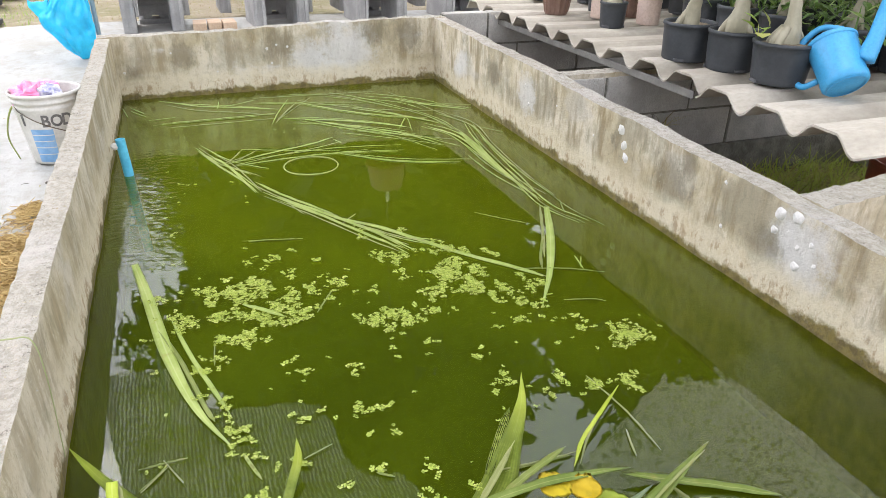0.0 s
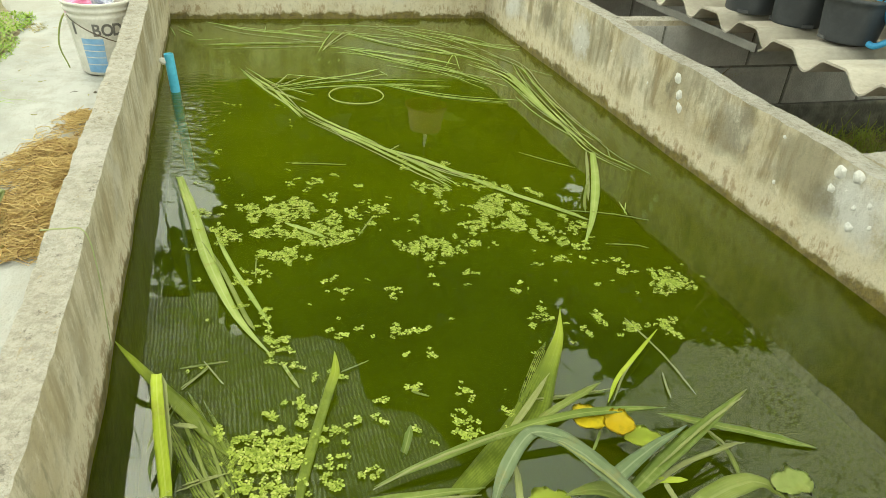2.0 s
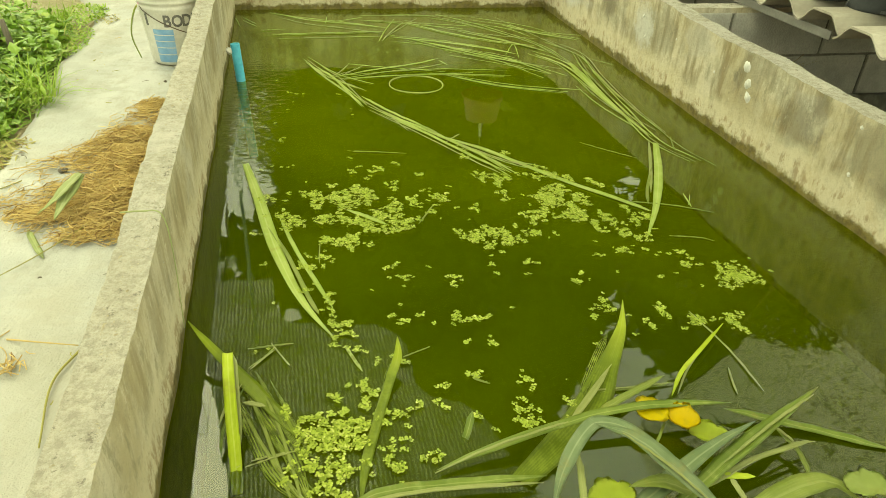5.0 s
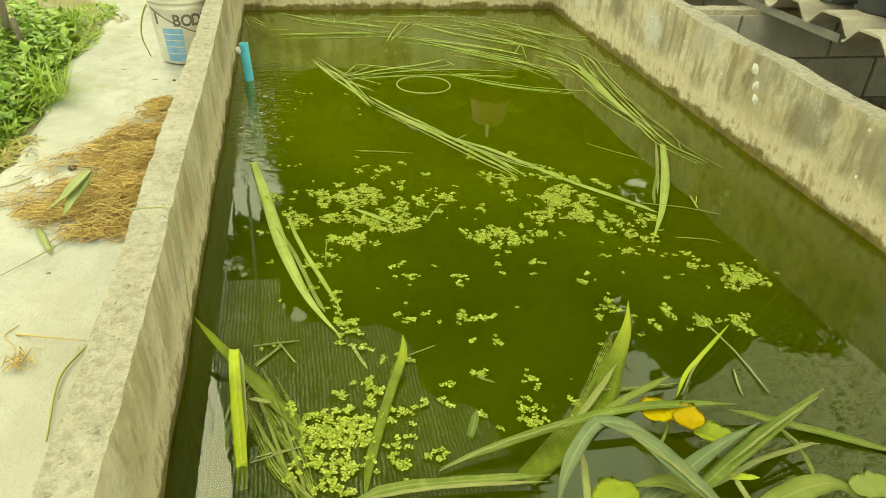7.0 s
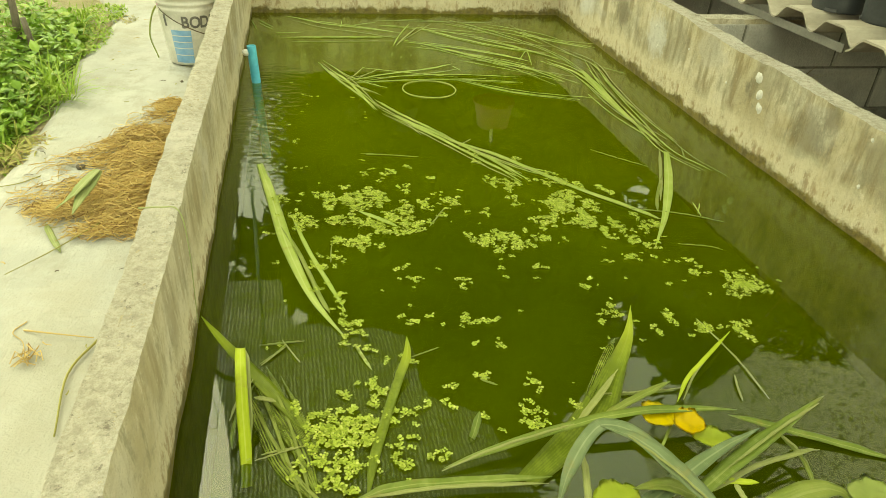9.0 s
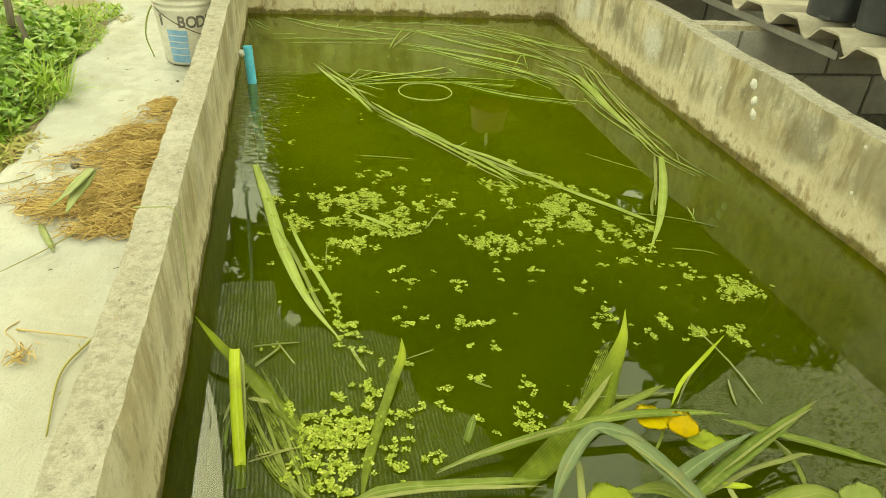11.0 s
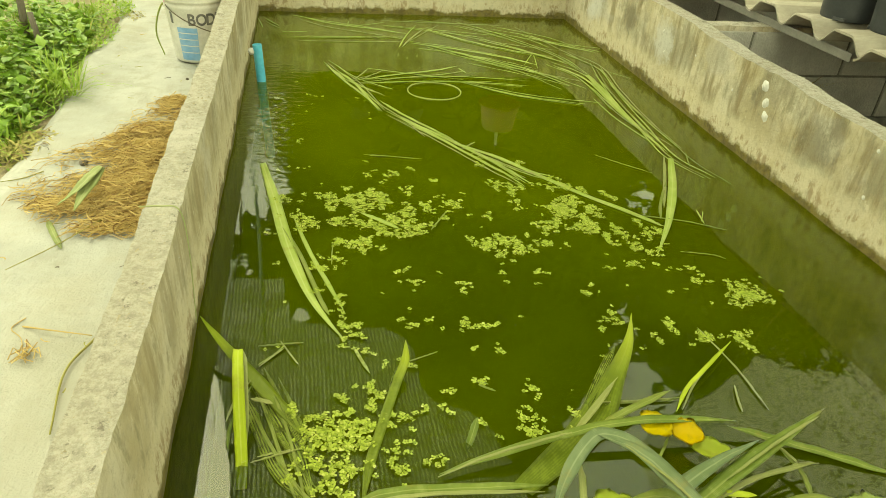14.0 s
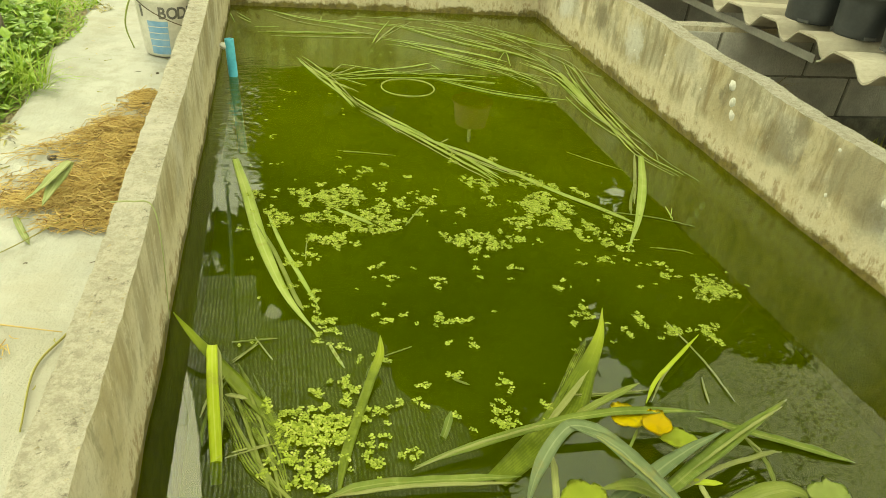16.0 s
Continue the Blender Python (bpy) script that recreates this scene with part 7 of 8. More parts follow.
fern_mat("chain of floating fern trailing off the mat", ((0.388, -2.180, 0.019, 0.019, 0.8), (0.401, -2.216, 0.021, 0.021, 0.9), (0.443, -2.183, 0.026, 0.022, 0.8), (0.491, -2.197, 0.021, 0.022, 0.8), (0.446, -2.219, 0.027, 0.016, 0.8), (0.435, -2.140, 0.022, 0.028, 0.9), (0.472, -2.106, 0.021, 0.030, 0.9), (0.467, -2.066, 0.012, 0.012, 0.7), (0.479, -2.151, 0.012, 0.014, 0.7), (0.410, -2.124, 0.009, 0.009, 0.6), (0.521, -2.068, 0.021, 0.016, 0.7), (0.528, -2.103, 0.015, 0.018, 0.7), (0.559, -2.079, 0.007, 0.010, 0.6), (0.591, -2.071, 0.024, 0.022, 0.8), (0.579, -2.111, 0.007, 0.009, 0.7), (0.557, -2.149, 0.009, 0.009, 0.8), (0.521, -2.173, 0.011, 0.011, 0.6), (0.568, -2.184, 0.006, 0.006, 0.6)))
fern_mat("sprigs of floating fern caught beside a reed blade", ((0.147, -2.024, 0.026, 0.031, 0.5), (0.151, -2.106, 0.011, 0.018, 0.5), (0.206, -2.005, 0.009, 0.012, 0.6), (0.207, -2.036, 0.012, 0.009, 0.4), (0.180, -2.098, 0.010, 0.009, 0.6), (0.206, -2.126, 0.028, 0.023, 0.7), (0.224, -2.160, 0.016, 0.025, 0.7), (0.197, -2.170, 0.018, 0.016, 0.6), (0.199, -2.199, 0.006, 0.008, 0.5), (0.131, -2.196, 0.008, 0.008, 0.5), (0.234, -2.312, 0.007, 0.014, 0.5), (0.239, -2.347, 0.015, 0.016, 0.6), (0.277, -2.329, 0.020, 0.021, 0.6), (0.279, -2.286, 0.004, 0.005, 0.6)))
fern_mat("small raft of yellow-green floating fern", ((0.288, -2.244, 0.013, 0.015, 0.9), (0.337, -2.260, 0.027, 0.030, 0.9), (0.346, -2.234, 0.016, 0.016, 0.8), (0.378, -2.280, 0.014, 0.012, 0.5), (0.281, -2.241, 0.011, 0.013, 0.8)))
fern_mat("single sprigs of floating fern scattered on open water", ((0.511, -1.846, 0.010, 0.012, 0.8), (0.449, -1.886, 0.019, 0.022, 0.6), (0.384, -1.891, 0.010, 0.014, 0.7), (0.403, -1.863, 0.006, 0.012, 0.6), (0.425, -1.932, 0.006, 0.014, 0.6), (0.490, -1.969, 0.010, 0.011, 0.8), (0.483, -2.009, 0.007, 0.019, 0.8), (0.563, -1.936, 0.013, 0.014, 0.8), (0.466, -1.985, 0.006, 0.007, 0.7), (0.564, -2.032, 0.009, 0.013, 0.5), (0.573, -2.016, 0.006, 0.006, 0.5), (0.190, -1.633, 0.005, 0.017, 0.7), (0.190, -1.835, 0.005, 0.007, 0.6), (0.213, -1.839, 0.005, 0.007, 0.6), (0.728, -1.784, 0.011, 0.013, 0.5), (0.718, -1.755, 0.008, 0.008, 0.5), (0.721, -1.836, 0.013, 0.012, 0.8), (0.631, -2.011, 0.006, 0.007, 0.7)))
fern_mat("sprigs of floating fern along a long blade", ((0.731, -1.952, 0.020, 0.025, 0.7), (0.764, -1.968, 0.020, 0.014, 0.6), (0.737, -1.995, 0.009, 0.010, 0.6), (0.785, -1.982, 0.020, 0.024, 0.8), (0.773, -2.013, 0.013, 0.014, 0.6), (0.768, -2.063, 0.013, 0.016, 0.6), (0.772, -2.105, 0.022, 0.016, 0.5), (0.843, -1.823, 0.017, 0.016, 0.6), (0.853, -1.967, 0.013, 0.014, 0.7), (0.891, -1.983, 0.016, 0.021, 0.6), (0.934, -1.981, 0.023, 0.024, 0.8), (0.975, -2.010, 0.016, 0.021, 0.8), (0.911, -1.929, 0.021, 0.015, 0.7), (0.892, -2.014, 0.007, 0.010, 0.5), (1.031, -2.033, 0.010, 0.014, 0.7), (1.039, -2.051, 0.010, 0.014, 0.8), (1.051, -2.068, 0.008, 0.013, 0.8)))
fern_mat("dense raft of yellow-green floating fern", ((0.905, -2.088, 0.033, 0.042, 1), (0.869, -2.125, 0.028, 0.030, 0.9), (0.887, -2.141, 0.032, 0.030, 0.9), (0.934, -2.053, 0.013, 0.020, 0.9), (0.861, -2.099, 0.019, 0.016, 0.7), (0.963, -2.123, 0.019, 0.028, 1), (0.968, -2.161, 0.009, 0.018, 0.8), (0.931, -2.174, 0.022, 0.029, 0.9), (0.949, -2.080, 0.010, 0.013, 0.6), (0.809, -2.191, 0.033, 0.017, 0.7), (0.839, -2.184, 0.021, 0.018, 0.9), (0.808, -2.226, 0.015, 0.020, 0.8), (0.832, -2.213, 0.015, 0.014, 0.7), (0.885, -2.216, 0.024, 0.017, 0.7), (0.922, -2.212, 0.027, 0.026, 0.9), (0.914, -2.240, 0.018, 0.016, 0.8)))
fern_mat("loose cluster of floating fern round the blade's end", ((0.993, -2.236, 0.012, 0.028, 0.8), (0.952, -2.262, 0.013, 0.021, 0.8), (0.943, -2.291, 0.012, 0.016, 0.7), (0.968, -2.296, 0.015, 0.010, 0.6), (1.063, -2.196, 0.015, 0.023, 0.7), (0.995, -2.250, 0.014, 0.025, 0.6), (1.013, -2.279, 0.022, 0.022, 0.5), (0.999, -2.324, 0.017, 0.013, 0.8), (1.017, -2.307, 0.012, 0.016, 0.7), (1.057, -2.268, 0.015, 0.024, 0.6), (1.085, -2.241, 0.019, 0.017, 0.8), (1.101, -2.248, 0.016, 0.014, 0.7), (1.043, -2.348, 0.018, 0.015, 0.8), (1.066, -2.331, 0.009, 0.013, 0.8), (1.091, -2.311, 0.008, 0.006, 0.7), (0.922, -2.337, 0.005, 0.008, 0.6)))
fern_mat("long raft of yellow-green floating fern", ((0.607, -2.260, 0.014, 0.021, 0.6), (0.637, -2.283, 0.025, 0.015, 0.7), (0.671, -2.259, 0.029, 0.024, 0.9), (0.703, -2.274, 0.023, 0.032, 0.9), (0.721, -2.296, 0.017, 0.023, 0.9), (0.662, -2.323, 0.016, 0.015, 0.8), (0.633, -2.301, 0.016, 0.013, 0.6), (0.616, -2.282, 0.011, 0.020, 0.6), (0.705, -2.321, 0.013, 0.013, 0.7), (0.773, -2.284, 0.017, 0.016, 0.9), (0.786, -2.287, 0.014, 0.018, 0.9), (0.750, -2.321, 0.011, 0.010, 0.6), (0.747, -2.236, 0.007, 0.008, 0.7)))
fern_mat("few floating fern sprigs adrift by the rafts", ((0.675, -2.140, 0.009, 0.012, 0.7), (0.676, -2.161, 0.008, 0.012, 0.7), (0.632, -2.129, 0.005, 0.006, 0.6), (0.641, -2.202, 0.003, 0.006, 0.6), (0.817, -2.088, 0.005, 0.006, 0.6), (0.821, -2.141, 0.005, 0.006, 0.7), (0.812, -2.310, 0.007, 0.005, 0.6), (0.830, -2.300, 0.010, 0.007, 0.6), (0.676, -2.359, 0.007, 0.008, 0.7), (0.650, -2.371, 0.005, 0.007, 0.6), (0.648, -2.406, 0.011, 0.011, 0.6), (0.734, -2.408, 0.015, 0.012, 0.6), (0.657, -2.445, 0.008, 0.004, 0.6), (0.722, -2.452, 0.004, 0.004, 0.6)))
fern_mat("string of floating fern sprigs towards the wall", ((0.903, -2.401, 0.012, 0.010, 0.7), (0.963, -2.388, 0.019, 0.017, 0.8), (1.023, -2.392, 0.011, 0.007, 0.7), (1.005, -2.376, 0.009, 0.005, 0.6), (1.044, -2.418, 0.009, 0.007, 0.6), (1.072, -2.427, 0.010, 0.007, 0.5), (1.090, -2.414, 0.009, 0.009, 0.6), (1.108, -2.427, 0.012, 0.012, 0.7), (1.090, -2.469, 0.015, 0.014, 0.8), (1.112, -2.456, 0.007, 0.009, 0.7), (1.114, -2.480, 0.007, 0.007, 0.6), (1.045, -2.499, 0.007, 0.004, 0.7), (1.003, -2.511, 0.008, 0.006, 0.7), (1.084, -2.552, 0.005, 0.006, 0.7), (0.918, -2.476, 0.004, 0.003, 0.6), (0.813, -2.492, 0.011, 0.012, 0.7), (0.832, -2.469, 0.006, 0.006, 0.6), (0.840, -2.488, 0.006, 0.007, 0.6)))
fern_mat("round raft of yellow-green floating fern near the wall", ((1.177, -2.525, 0.033, 0.029, 1), (1.171, -2.546, 0.030, 0.021, 0.9), (1.164, -2.479, 0.014, 0.014, 0.6), (1.207, -2.482, 0.012, 0.009, 0.7), (1.212, -2.539, 0.016, 0.013, 0.8), (1.219, -2.561, 0.011, 0.012, 0.8), (1.214, -2.508, 0.011, 0.011, 0.8), (1.138, -2.554, 0.014, 0.013, 0.8), (1.252, -2.469, 0.006, 0.005, 0.5), (1.264, -2.521, 0.006, 0.008, 0.4)))
fern_mat("floating fern sprigs round the standing blades", ((0.843, -2.577, 0.010, 0.012, 0.7), (0.836, -2.599, 0.022, 0.014, 0.8), (0.802, -2.596, 0.010, 0.009, 0.6), (0.797, -2.620, 0.009, 0.009, 0.6), (0.845, -2.547, 0.007, 0.004, 0.5), (0.948, -2.613, 0.011, 0.011, 0.9), (0.948, -2.634, 0.011, 0.011, 0.8), (0.896, -2.646, 0.009, 0.005, 0.7), (0.903, -2.661, 0.008, 0.008, 0.7), (0.907, -2.674, 0.011, 0.008, 0.8), (0.858, -2.685, 0.007, 0.005, 0.6), (0.877, -2.622, 0.004, 0.004, 0.5), (0.764, -2.705, 0.005, 0.006, 0.6), (0.794, -2.672, 0.005, 0.005, 0.5), (0.821, -2.826, 0.006, 0.006, 0.5)))
fern_mat("floating fern caught on the tip of a bent blade", ((1.007, -2.662, 0.017, 0.014, 0.8), (0.985, -2.674, 0.012, 0.007, 0.6), (1.038, -2.670, 0.023, 0.007, 0.7), (1.078, -2.668, 0.015, 0.016, 0.9), (1.102, -2.661, 0.015, 0.011, 0.7), (1.078, -2.690, 0.015, 0.017, 0.7), (1.082, -2.705, 0.008, 0.010, 0.6), (0.972, -2.687, 0.005, 0.003, 0.5)))
fern_mat("floating fern trailing along a drifting reed blade", ((0.221, -2.330, 0.010, 0.018, 0.5), (0.245, -2.359, 0.010, 0.013, 0.6), (0.243, -2.424, 0.009, 0.008, 0.5), (0.258, -2.417, 0.006, 0.008, 0.5), (0.223, -2.433, 0.007, 0.019, 0.6), (0.269, -2.463, 0.007, 0.016, 0.7), (0.275, -2.494, 0.012, 0.015, 0.6), (0.263, -2.506, 0.009, 0.008, 0.6), (0.278, -2.541, 0.012, 0.015, 0.7), (0.286, -2.569, 0.015, 0.014, 0.8), (0.305, -2.562, 0.013, 0.011, 0.7), (0.305, -2.589, 0.013, 0.011, 0.7), (0.280, -2.612, 0.011, 0.010, 0.7), (0.292, -2.627, 0.008, 0.006, 0.6), (0.318, -2.646, 0.010, 0.013, 0.9), (0.147, -2.325, 0.010, 0.011, 0.4), (0.167, -2.471, 0.004, 0.004, 0.5)))
fern_mat("single fern sprigs dotted over the dark water", ((0.406, -2.375, 0.004, 0.004, 0.6), (0.430, -2.377, 0.007, 0.007, 0.8), (0.505, -2.400, 0.006, 0.004, 0.6), (0.434, -2.417, 0.010, 0.009, 0.6), (0.447, -2.431, 0.015, 0.013, 0.7), (0.416, -2.422, 0.004, 0.006, 0.6), (0.436, -2.460, 0.009, 0.004, 0.7), (0.367, -2.455, 0.004, 0.004, 0.6), (0.421, -2.515, 0.005, 0.004, 0.7), (0.395, -2.550, 0.009, 0.008, 0.5), (0.407, -2.575, 0.014, 0.007, 0.9), (0.456, -2.560, 0.009, 0.009, 0.6), (0.480, -2.590, 0.004, 0.003, 0.7), (0.540, -2.436, 0.015, 0.008, 0.6), (0.538, -2.460, 0.008, 0.007, 0.6), (0.561, -2.455, 0.005, 0.004, 0.6)))
fern_mat("fern sprigs dotted over the open water", ((0.528, -2.569, 0.015, 0.012, 0.6), (0.518, -2.590, 0.011, 0.011, 0.7), (0.558, -2.593, 0.016, 0.008, 0.6), (0.570, -2.591, 0.007, 0.007, 0.8), (0.649, -2.562, 0.005, 0.004, 0.5), (0.518, -2.658, 0.008, 0.008, 0.9), (0.565, -2.664, 0.010, 0.008, 0.6), (0.573, -2.650, 0.003, 0.004, 0.5), (0.508, -2.741, 0.011, 0.012, 0.6), (0.461, -2.766, 0.010, 0.007, 0.9), (0.603, -2.782, 0.015, 0.011, 0.7), (0.598, -2.770, 0.006, 0.008, 0.7), (0.605, -2.745, 0.004, 0.004, 0.5)))
fern_mat("small floating fern rafts before the reed leaves", ((0.502, -2.845, 0.008, 0.008, 0.9), (0.520, -2.884, 0.004, 0.005, 0.7), (0.585, -2.825, 0.006, 0.008, 0.6), (0.593, -2.850, 0.014, 0.012, 0.8), (0.573, -2.868, 0.013, 0.015, 0.75), (0.568, -2.850, 0.010, 0.008, 0.6), (0.599, -2.869, 0.008, 0.007, 0.7), (0.575, -2.877, 0.010, 0.006, 0.7), (0.561, -2.827, 0.003, 0.003, 0.6), (0.663, -2.841, 0.008, 0.014, 0.6), (0.669, -2.855, 0.010, 0.011, 0.6), (0.651, -2.869, 0.006, 0.005, 0.5), (0.674, -2.787, 0.008, 0.005, 0.4)))
fern_mat("floating fern raft feeding into the thick mat", ((0.348, -2.684, 0.010, 0.010, 0.5), (0.378, -2.671, 0.009, 0.010, 0.6), (0.395, -2.688, 0.013, 0.006, 0.8), (0.286, -2.730, 0.008, 0.007, 0.7), (0.312, -2.740, 0.016, 0.009, 0.7), (0.321, -2.755, 0.012, 0.011, 0.7), (0.262, -2.766, 0.015, 0.010, 0.8), (0.324, -2.776, 0.015, 0.011, 0.7), (0.313, -2.789, 0.011, 0.016, 0.8), (0.331, -2.804, 0.011, 0.010, 0.6), (0.181, -2.774, 0.007, 0.009, 0.7), (0.188, -2.788, 0.008, 0.008, 0.6), (0.181, -2.800, 0.005, 0.006, 0.5), (0.161, -2.613, 0.006, 0.012, 0.5), (0.136, -2.615, 0.005, 0.008, 0.4)))
fern_mat("thick mat of bright yellow-green floating fern", ((0.218, -2.805, 0.020, 0.015, 0.8), (0.250, -2.802, 0.011, 0.010, 0.7), (0.279, -2.798, 0.011, 0.011, 0.7), (0.213, -2.835, 0.025, 0.017, 0.9), (0.244, -2.839, 0.022, 0.020, 0.95), (0.276, -2.836, 0.024, 0.022, 0.95), (0.300, -2.833, 0.018, 0.019, 0.8), (0.288, -2.868, 0.021, 0.016, 0.9), (0.256, -2.876, 0.019, 0.016, 0.85), (0.216, -2.872, 0.020, 0.013, 0.8), (0.199, -2.875, 0.008, 0.012, 0.6), (0.224, -2.906, 0.021, 0.016, 0.8), (0.250, -2.910, 0.017, 0.014, 0.8), (0.271, -2.912, 0.013, 0.011, 0.7), (0.270, -2.928, 0.012, 0.008, 0.85), (0.244, -2.936, 0.019, 0.011, 0.85), (0.227, -2.952, 0.020, 0.011, 0.85), (0.256, -2.957, 0.013, 0.010, 0.8)))
fern_mat("loose floating fern at the mat's edge", ((0.302, -2.910, 0.012, 0.011, 0.6), (0.305, -2.933, 0.008, 0.006, 0.5), (0.349, -2.813, 0.013, 0.007, 0.6), (0.367, -2.821, 0.013, 0.008, 0.7), (0.351, -2.832, 0.010, 0.007, 0.7), (0.373, -2.847, 0.006, 0.006, 0.7), (0.398, -2.811, 0.009, 0.009, 0.6), (0.409, -2.803, 0.009, 0.006, 0.6), (0.415, -2.809, 0.007, 0.004, 0.5), (0.435, -2.806, 0.006, 0.008, 0.6), (0.441, -2.816, 0.006, 0.005, 0.6), (0.379, -2.875, 0.005, 0.009, 0.7), (0.360, -2.873, 0.010, 0.005, 0.6), (0.346, -2.878, 0.005, 0.004, 0.6)))
fern_mat("stray floating fern sprigs drifting off the pipe", ((0.164, -0.979, 0.007, 0.006, 0.4), (0.219, -1.232, 0.012, 0.011, 0.4), (0.249, -1.242, 0.006, 0.005, 0.4), (0.278, -1.247, 0.006, 0.005, 0.4), (0.199, -1.340, 0.006, 0.005, 0.4), (0.234, -1.328, 0.006, 0.005, 0.4), (0.218, -1.398, 0.005, 0.005, 0.4), (0.198, -1.625, 0.004, 0.004, 0.4), (0.198, -1.659, 0.004, 0.004, 0.4), (0.380, -1.793, 0.003, 0.003, 0.4), (0.317, -1.966, 0.008, 0.007, 0.4), (0.385, -1.147, 0.008, 0.007, 0.4), (0.404, -1.177, 0.010, 0.009, 0.4), (0.407, -1.267, 0.006, 0.005, 0.4), (0.422, -1.284, 0.006, 0.005, 0.4), (0.426, -1.406, 0.005, 0.005, 0.4), (0.431, -1.458, 0.005, 0.005, 0.4), (0.166, -1.827, 0.005, 0.005, 0.4), (0.136, -1.837, 0.004, 0.004, 0.4), (0.250, -1.937, 0.003, 0.003, 0.4), (0.190, -1.091, 0.004, 0.004, 0.4), (0.172, -1.509, 0.004, 0.004, 0.4), (0.221, -1.828, 0.004, 0.004, 0.4)))
fern_mat("floating fern between the drowned blades", ((0.335, -2.891, 0.013, 0.012, 0.5), (0.353, -2.893, 0.009, 0.010, 0.7), (0.329, -2.908, 0.011, 0.016, 0.45), (0.350, -2.922, 0.010, 0.011, 0.8), (0.355, -2.933, 0.007, 0.006, 0.8), (0.395, -2.918, 0.016, 0.009, 0.5), (0.419, -2.913, 0.009, 0.009, 0.6), (0.412, -2.923, 0.011, 0.007, 0.7), (0.345, -2.960, 0.012, 0.005, 0.7), (0.336, -2.963, 0.008, 0.003, 0.7), (0.105, -2.875, 0.008, 0.006, 0.8), (0.182, -2.918, 0.011, 0.013, 0.7), (0.182, -2.901, 0.006, 0.006, 0.6), (0.178, -2.931, 0.006, 0.004, 0.6), (0.190, -2.851, 0.006, 0.009, 0.4)))
blade([(0.959, -2.966, 0.030), (0.977, -2.999, 0.025), (0.980, -3.025, 0.015), (0.975, -3.058, 0.006)], 0.0045, 'pale')
blade([(1.019, -3.008, 0.020), (0.982, -3.010, 0.025), (0.919, -3.025, 0.030), (0.829, -3.048, 0.030)], 0.0045, 'pale')
blade([(0.399, -2.963, 0.022), (0.489, -2.937, 0.030), (0.587, -2.918, 0.034), (0.626, -2.915, 0.040)], 0.003, 'pale')
blade([(0.770, -2.770, 0.012), (0.701, -2.833, 0.012), (0.641, -2.890, 0.012)], 0.004, 'pale')
blade([(0.707, -2.821, 0.005), (0.782, -2.825, 0.005), (0.870, -2.827, 0.005)], 0.003, 'pale')
blade([(0.796, -2.924, 0.020), (0.777, -2.946, 0.012), (0.767, -2.955, 0.004)], 0.004, 'reed')
blade([(0.082, -2.832, 0.040), (0.094, -2.791, 0.045), (0.116, -2.753, 0.050)], 0.003, 'pale')
blade([(0.120, -2.888, 0.006), (0.160, -2.877, 0.006), (0.195, -2.869, 0.006)], 0.0018, 'pale')
blade([(0.123, -2.667, 0.005), (0.149, -2.638, 0.005), (0.166, -2.620, 0.005)], 0.0018, 'pale')
blade([(0.160, -2.600, 0.005), (0.185, -2.654, 0.005), (0.192, -2.667, 0.005)], 0.0018, 'pale')
blade([(0.295, -2.628, 0.004), (0.306, -2.665, 0.004), (0.319, -2.702, 0.003)], 0.005, 'reed')
blade([(0.510, -2.753, 0.004), (0.523, -2.763, 0.004), (0.538, -2.773, 0.004)], 0.004, 'dull')
blade([(0.383, -1.748, 0.004), (0.479, -1.769, 0.004), (0.554, -1.785, 0.003)], 0.003, 'dull')
blade([(0.301, -0.881, 0.004), (0.368, -1.086, 0.004), (0.437, -1.269, 0.004), (0.473, -1.391, 0.004)], 0.008, 'reed')
broad_leaf(0.775, -2.912, 0.034, 20, 0.056, 0.060, M_YELLOW, "yellow round dying leaf floating on the water", curl=0.12)
broad_leaf(0.820, -2.934, 0.033, -30, 0.056, 0.062, M_YELLOW, "yellow round dying leaf floating on the water", curl=0.12)
broad_leaf(0.846, -2.968, 0.028, -20, 0.066, 0.050, BLADES["bright"], "yellow-green dying leaf floating on the water", curl=0.15)
broad_leaf(0.630, -3.072, 0.05, 10, 0.075, 0.060, BLADES["bright"], "yellow-green round leaf floating on the water", curl=0.15)
broad_leaf(1.0, -3.125, 0.06, 0, 0.07, 0.052, BLADES["reed"], "large yellow-green leaf floating on the water", curl=0.15)


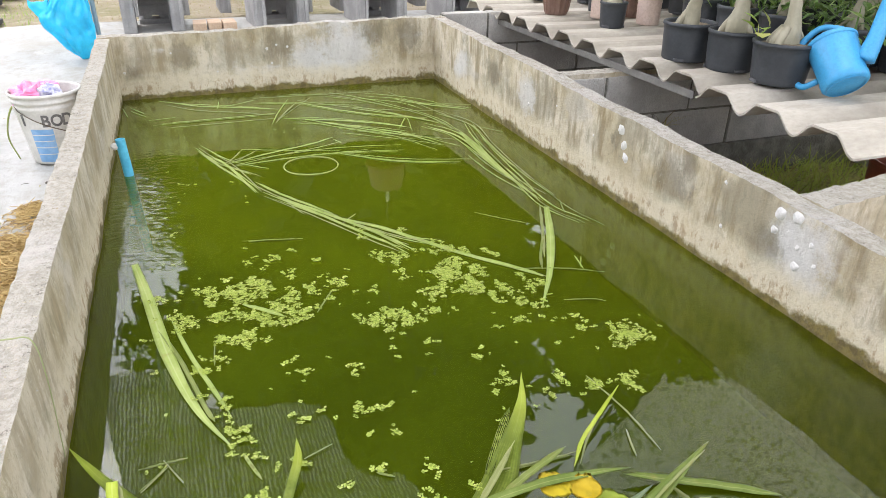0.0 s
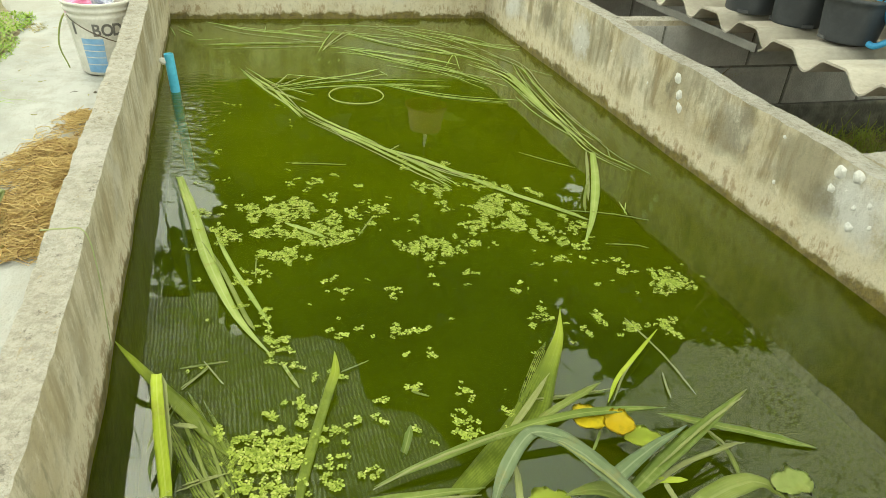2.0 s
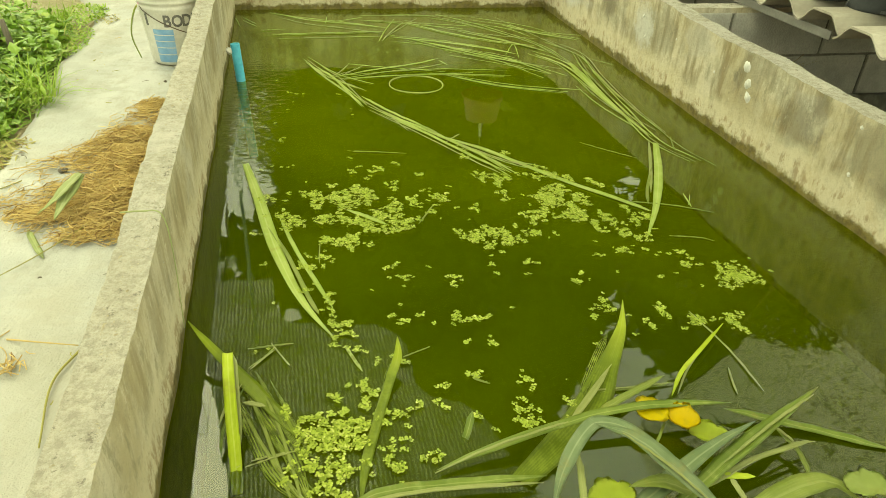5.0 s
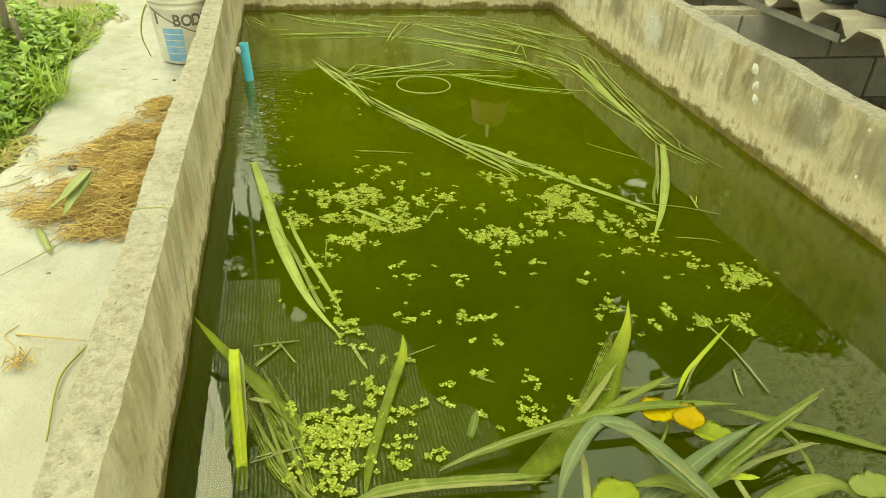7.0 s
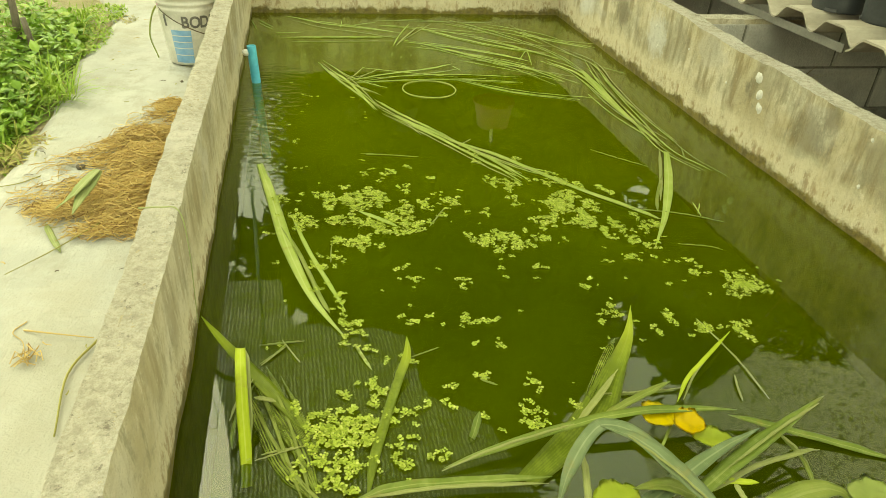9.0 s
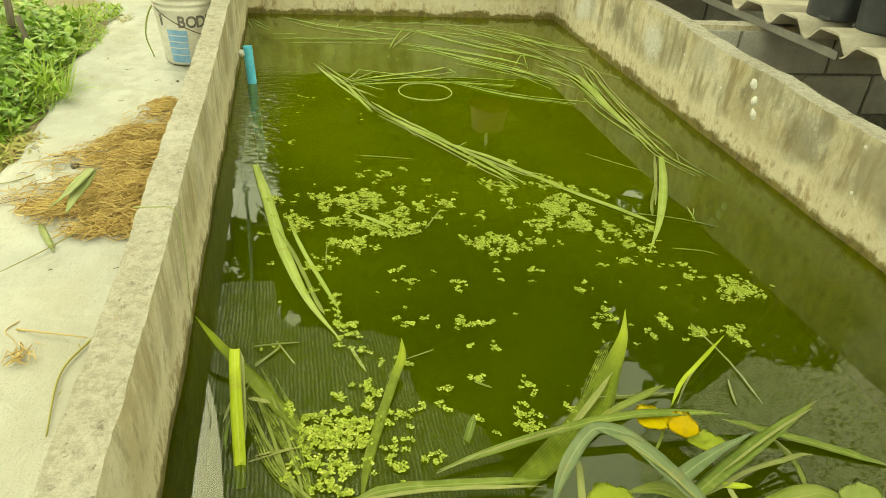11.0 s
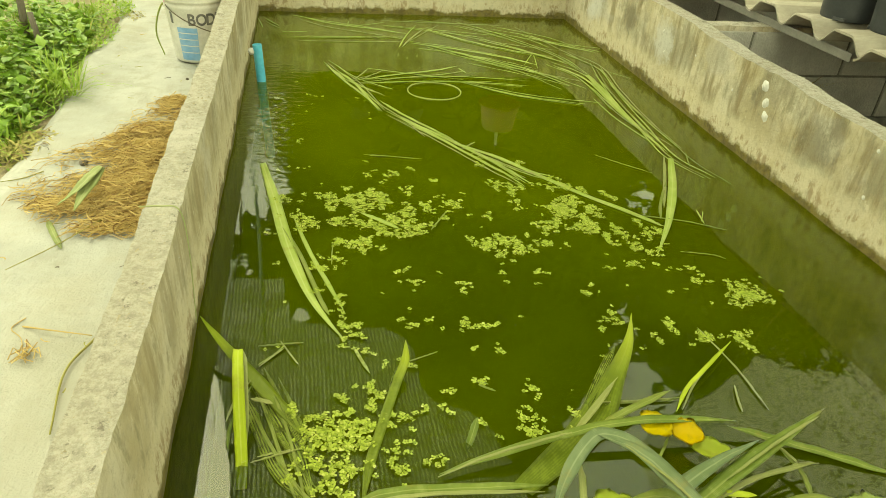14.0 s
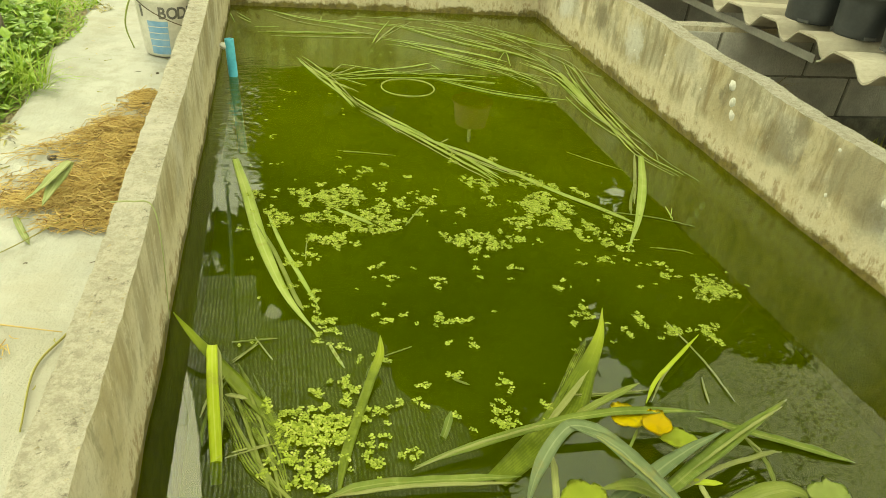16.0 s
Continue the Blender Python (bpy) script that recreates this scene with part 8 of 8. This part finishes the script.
# ---- ring marks of the hollow blocks on the worn wall top ----
def block_marks():
    wall = bpy.data.objects["wall_west"]
    tree = BVHTree.FromPolygons([v.co for v in wall.data.vertices], [tuple(p.vertices) for p in wall.data.polygons])
    rng = random.Random(61)
    verts, faces = [], []
    # crumbs and grit left standing on the broken top
    for i in range(520):
        cx, cy = rng.uniform(-0.060, -0.003), rng.uniform(-3.4, -0.1)
        if noise.noise(Vector((cx * 20, cy * 6, 2))) < -0.05:
            continue
        hit = tree.ray_cast(Vector((cx, cy, 1.0)), Vector((0, 0, -1)))[0]
        r = 0.0010 + 0.0030 * rng.random() ** 3
        q = len(verts)
        if hit:
            for k in range(6):
                a = 1.0472 * k + rng.uniform(-0.4, 0.4)
                f = r * rng.uniform(0.6, 1.3)
                verts.append((cx + f * math.cos(a), cy + f * math.sin(a), hit.z - 0.0008))
            for k in range(3):
                a = 2.0944 * k + rng.uniform(-0.5, 0.5)
                verts.append((cx + 0.5 * r * math.cos(a), cy + 0.5 * r * math.sin(a), hit.z + r * rng.uniform(0.4, 0.9)))
            for k in range(6):
                faces.append((q + k, q + (k + 1) % 6, q + 6 + (k // 2)))
            for k in range(3):
                faces.append((q + (2 * k + 2) % 6, q + 6 + (k + 1) % 3, q + 6 + k))
            faces.append((q + 6, q + 7, q + 8))
    y = -0.35
    while y > -3.3:
        cx, hx, hy = -0.033 + rng.uniform(-0.004, 0.004), rng.uniform(0.014, 0.019), rng.uniform(0.030, 0.048)
        n = 36
        skip = rng.random() < 0.55
        q = len(verts)
        for i in range(n):
            a = 6.2832 * i / n
            c, s = math.cos(a), math.sin(a)
            e = (abs(c) ** 5 + abs(s) ** 5) ** -0.2 * (1 + 0.10 * noise.noise(Vector((c, s, y * 7)) * 2.5))
            w = 0.0022 + 0.0016 * noise.noise(Vector((c * 3, s * 3, y * 5)))
            for off, lift in ((-w, 0.0), (0.0, 0.0014 + 0.0028 * noise.noise(Vector((c * 4, s * 4, y * 3)))), (w, 0.0)):
                px, py = cx + (hx + off) * c * e, y + (hy + off) * s * e
                hit = tree.ray_cast(Vector((px, py, 1.0)), Vector((0, 0, -1)))[0]
                verts.append((px, py, (hit.z if hit else 0.25) + lift - 0.0006))
        for i in range(n):
            if rng.random() < 0.30 or skip:
                continue
            k = (i + 1) % n
            for m in range(2):
                faces.append((q + 3 * i + m, q + 3 * i + m + 1, q + 3 * k + m + 1, q + 3 * k + m))
        y -= rng.uniform(0.125, 0.155)
    tagged(raw("wall_top_grit", verts, faces, M_WALL_CLEAN, wall), "rough mortar rings and grit on the wall top", kind="stuff")


block_marks()
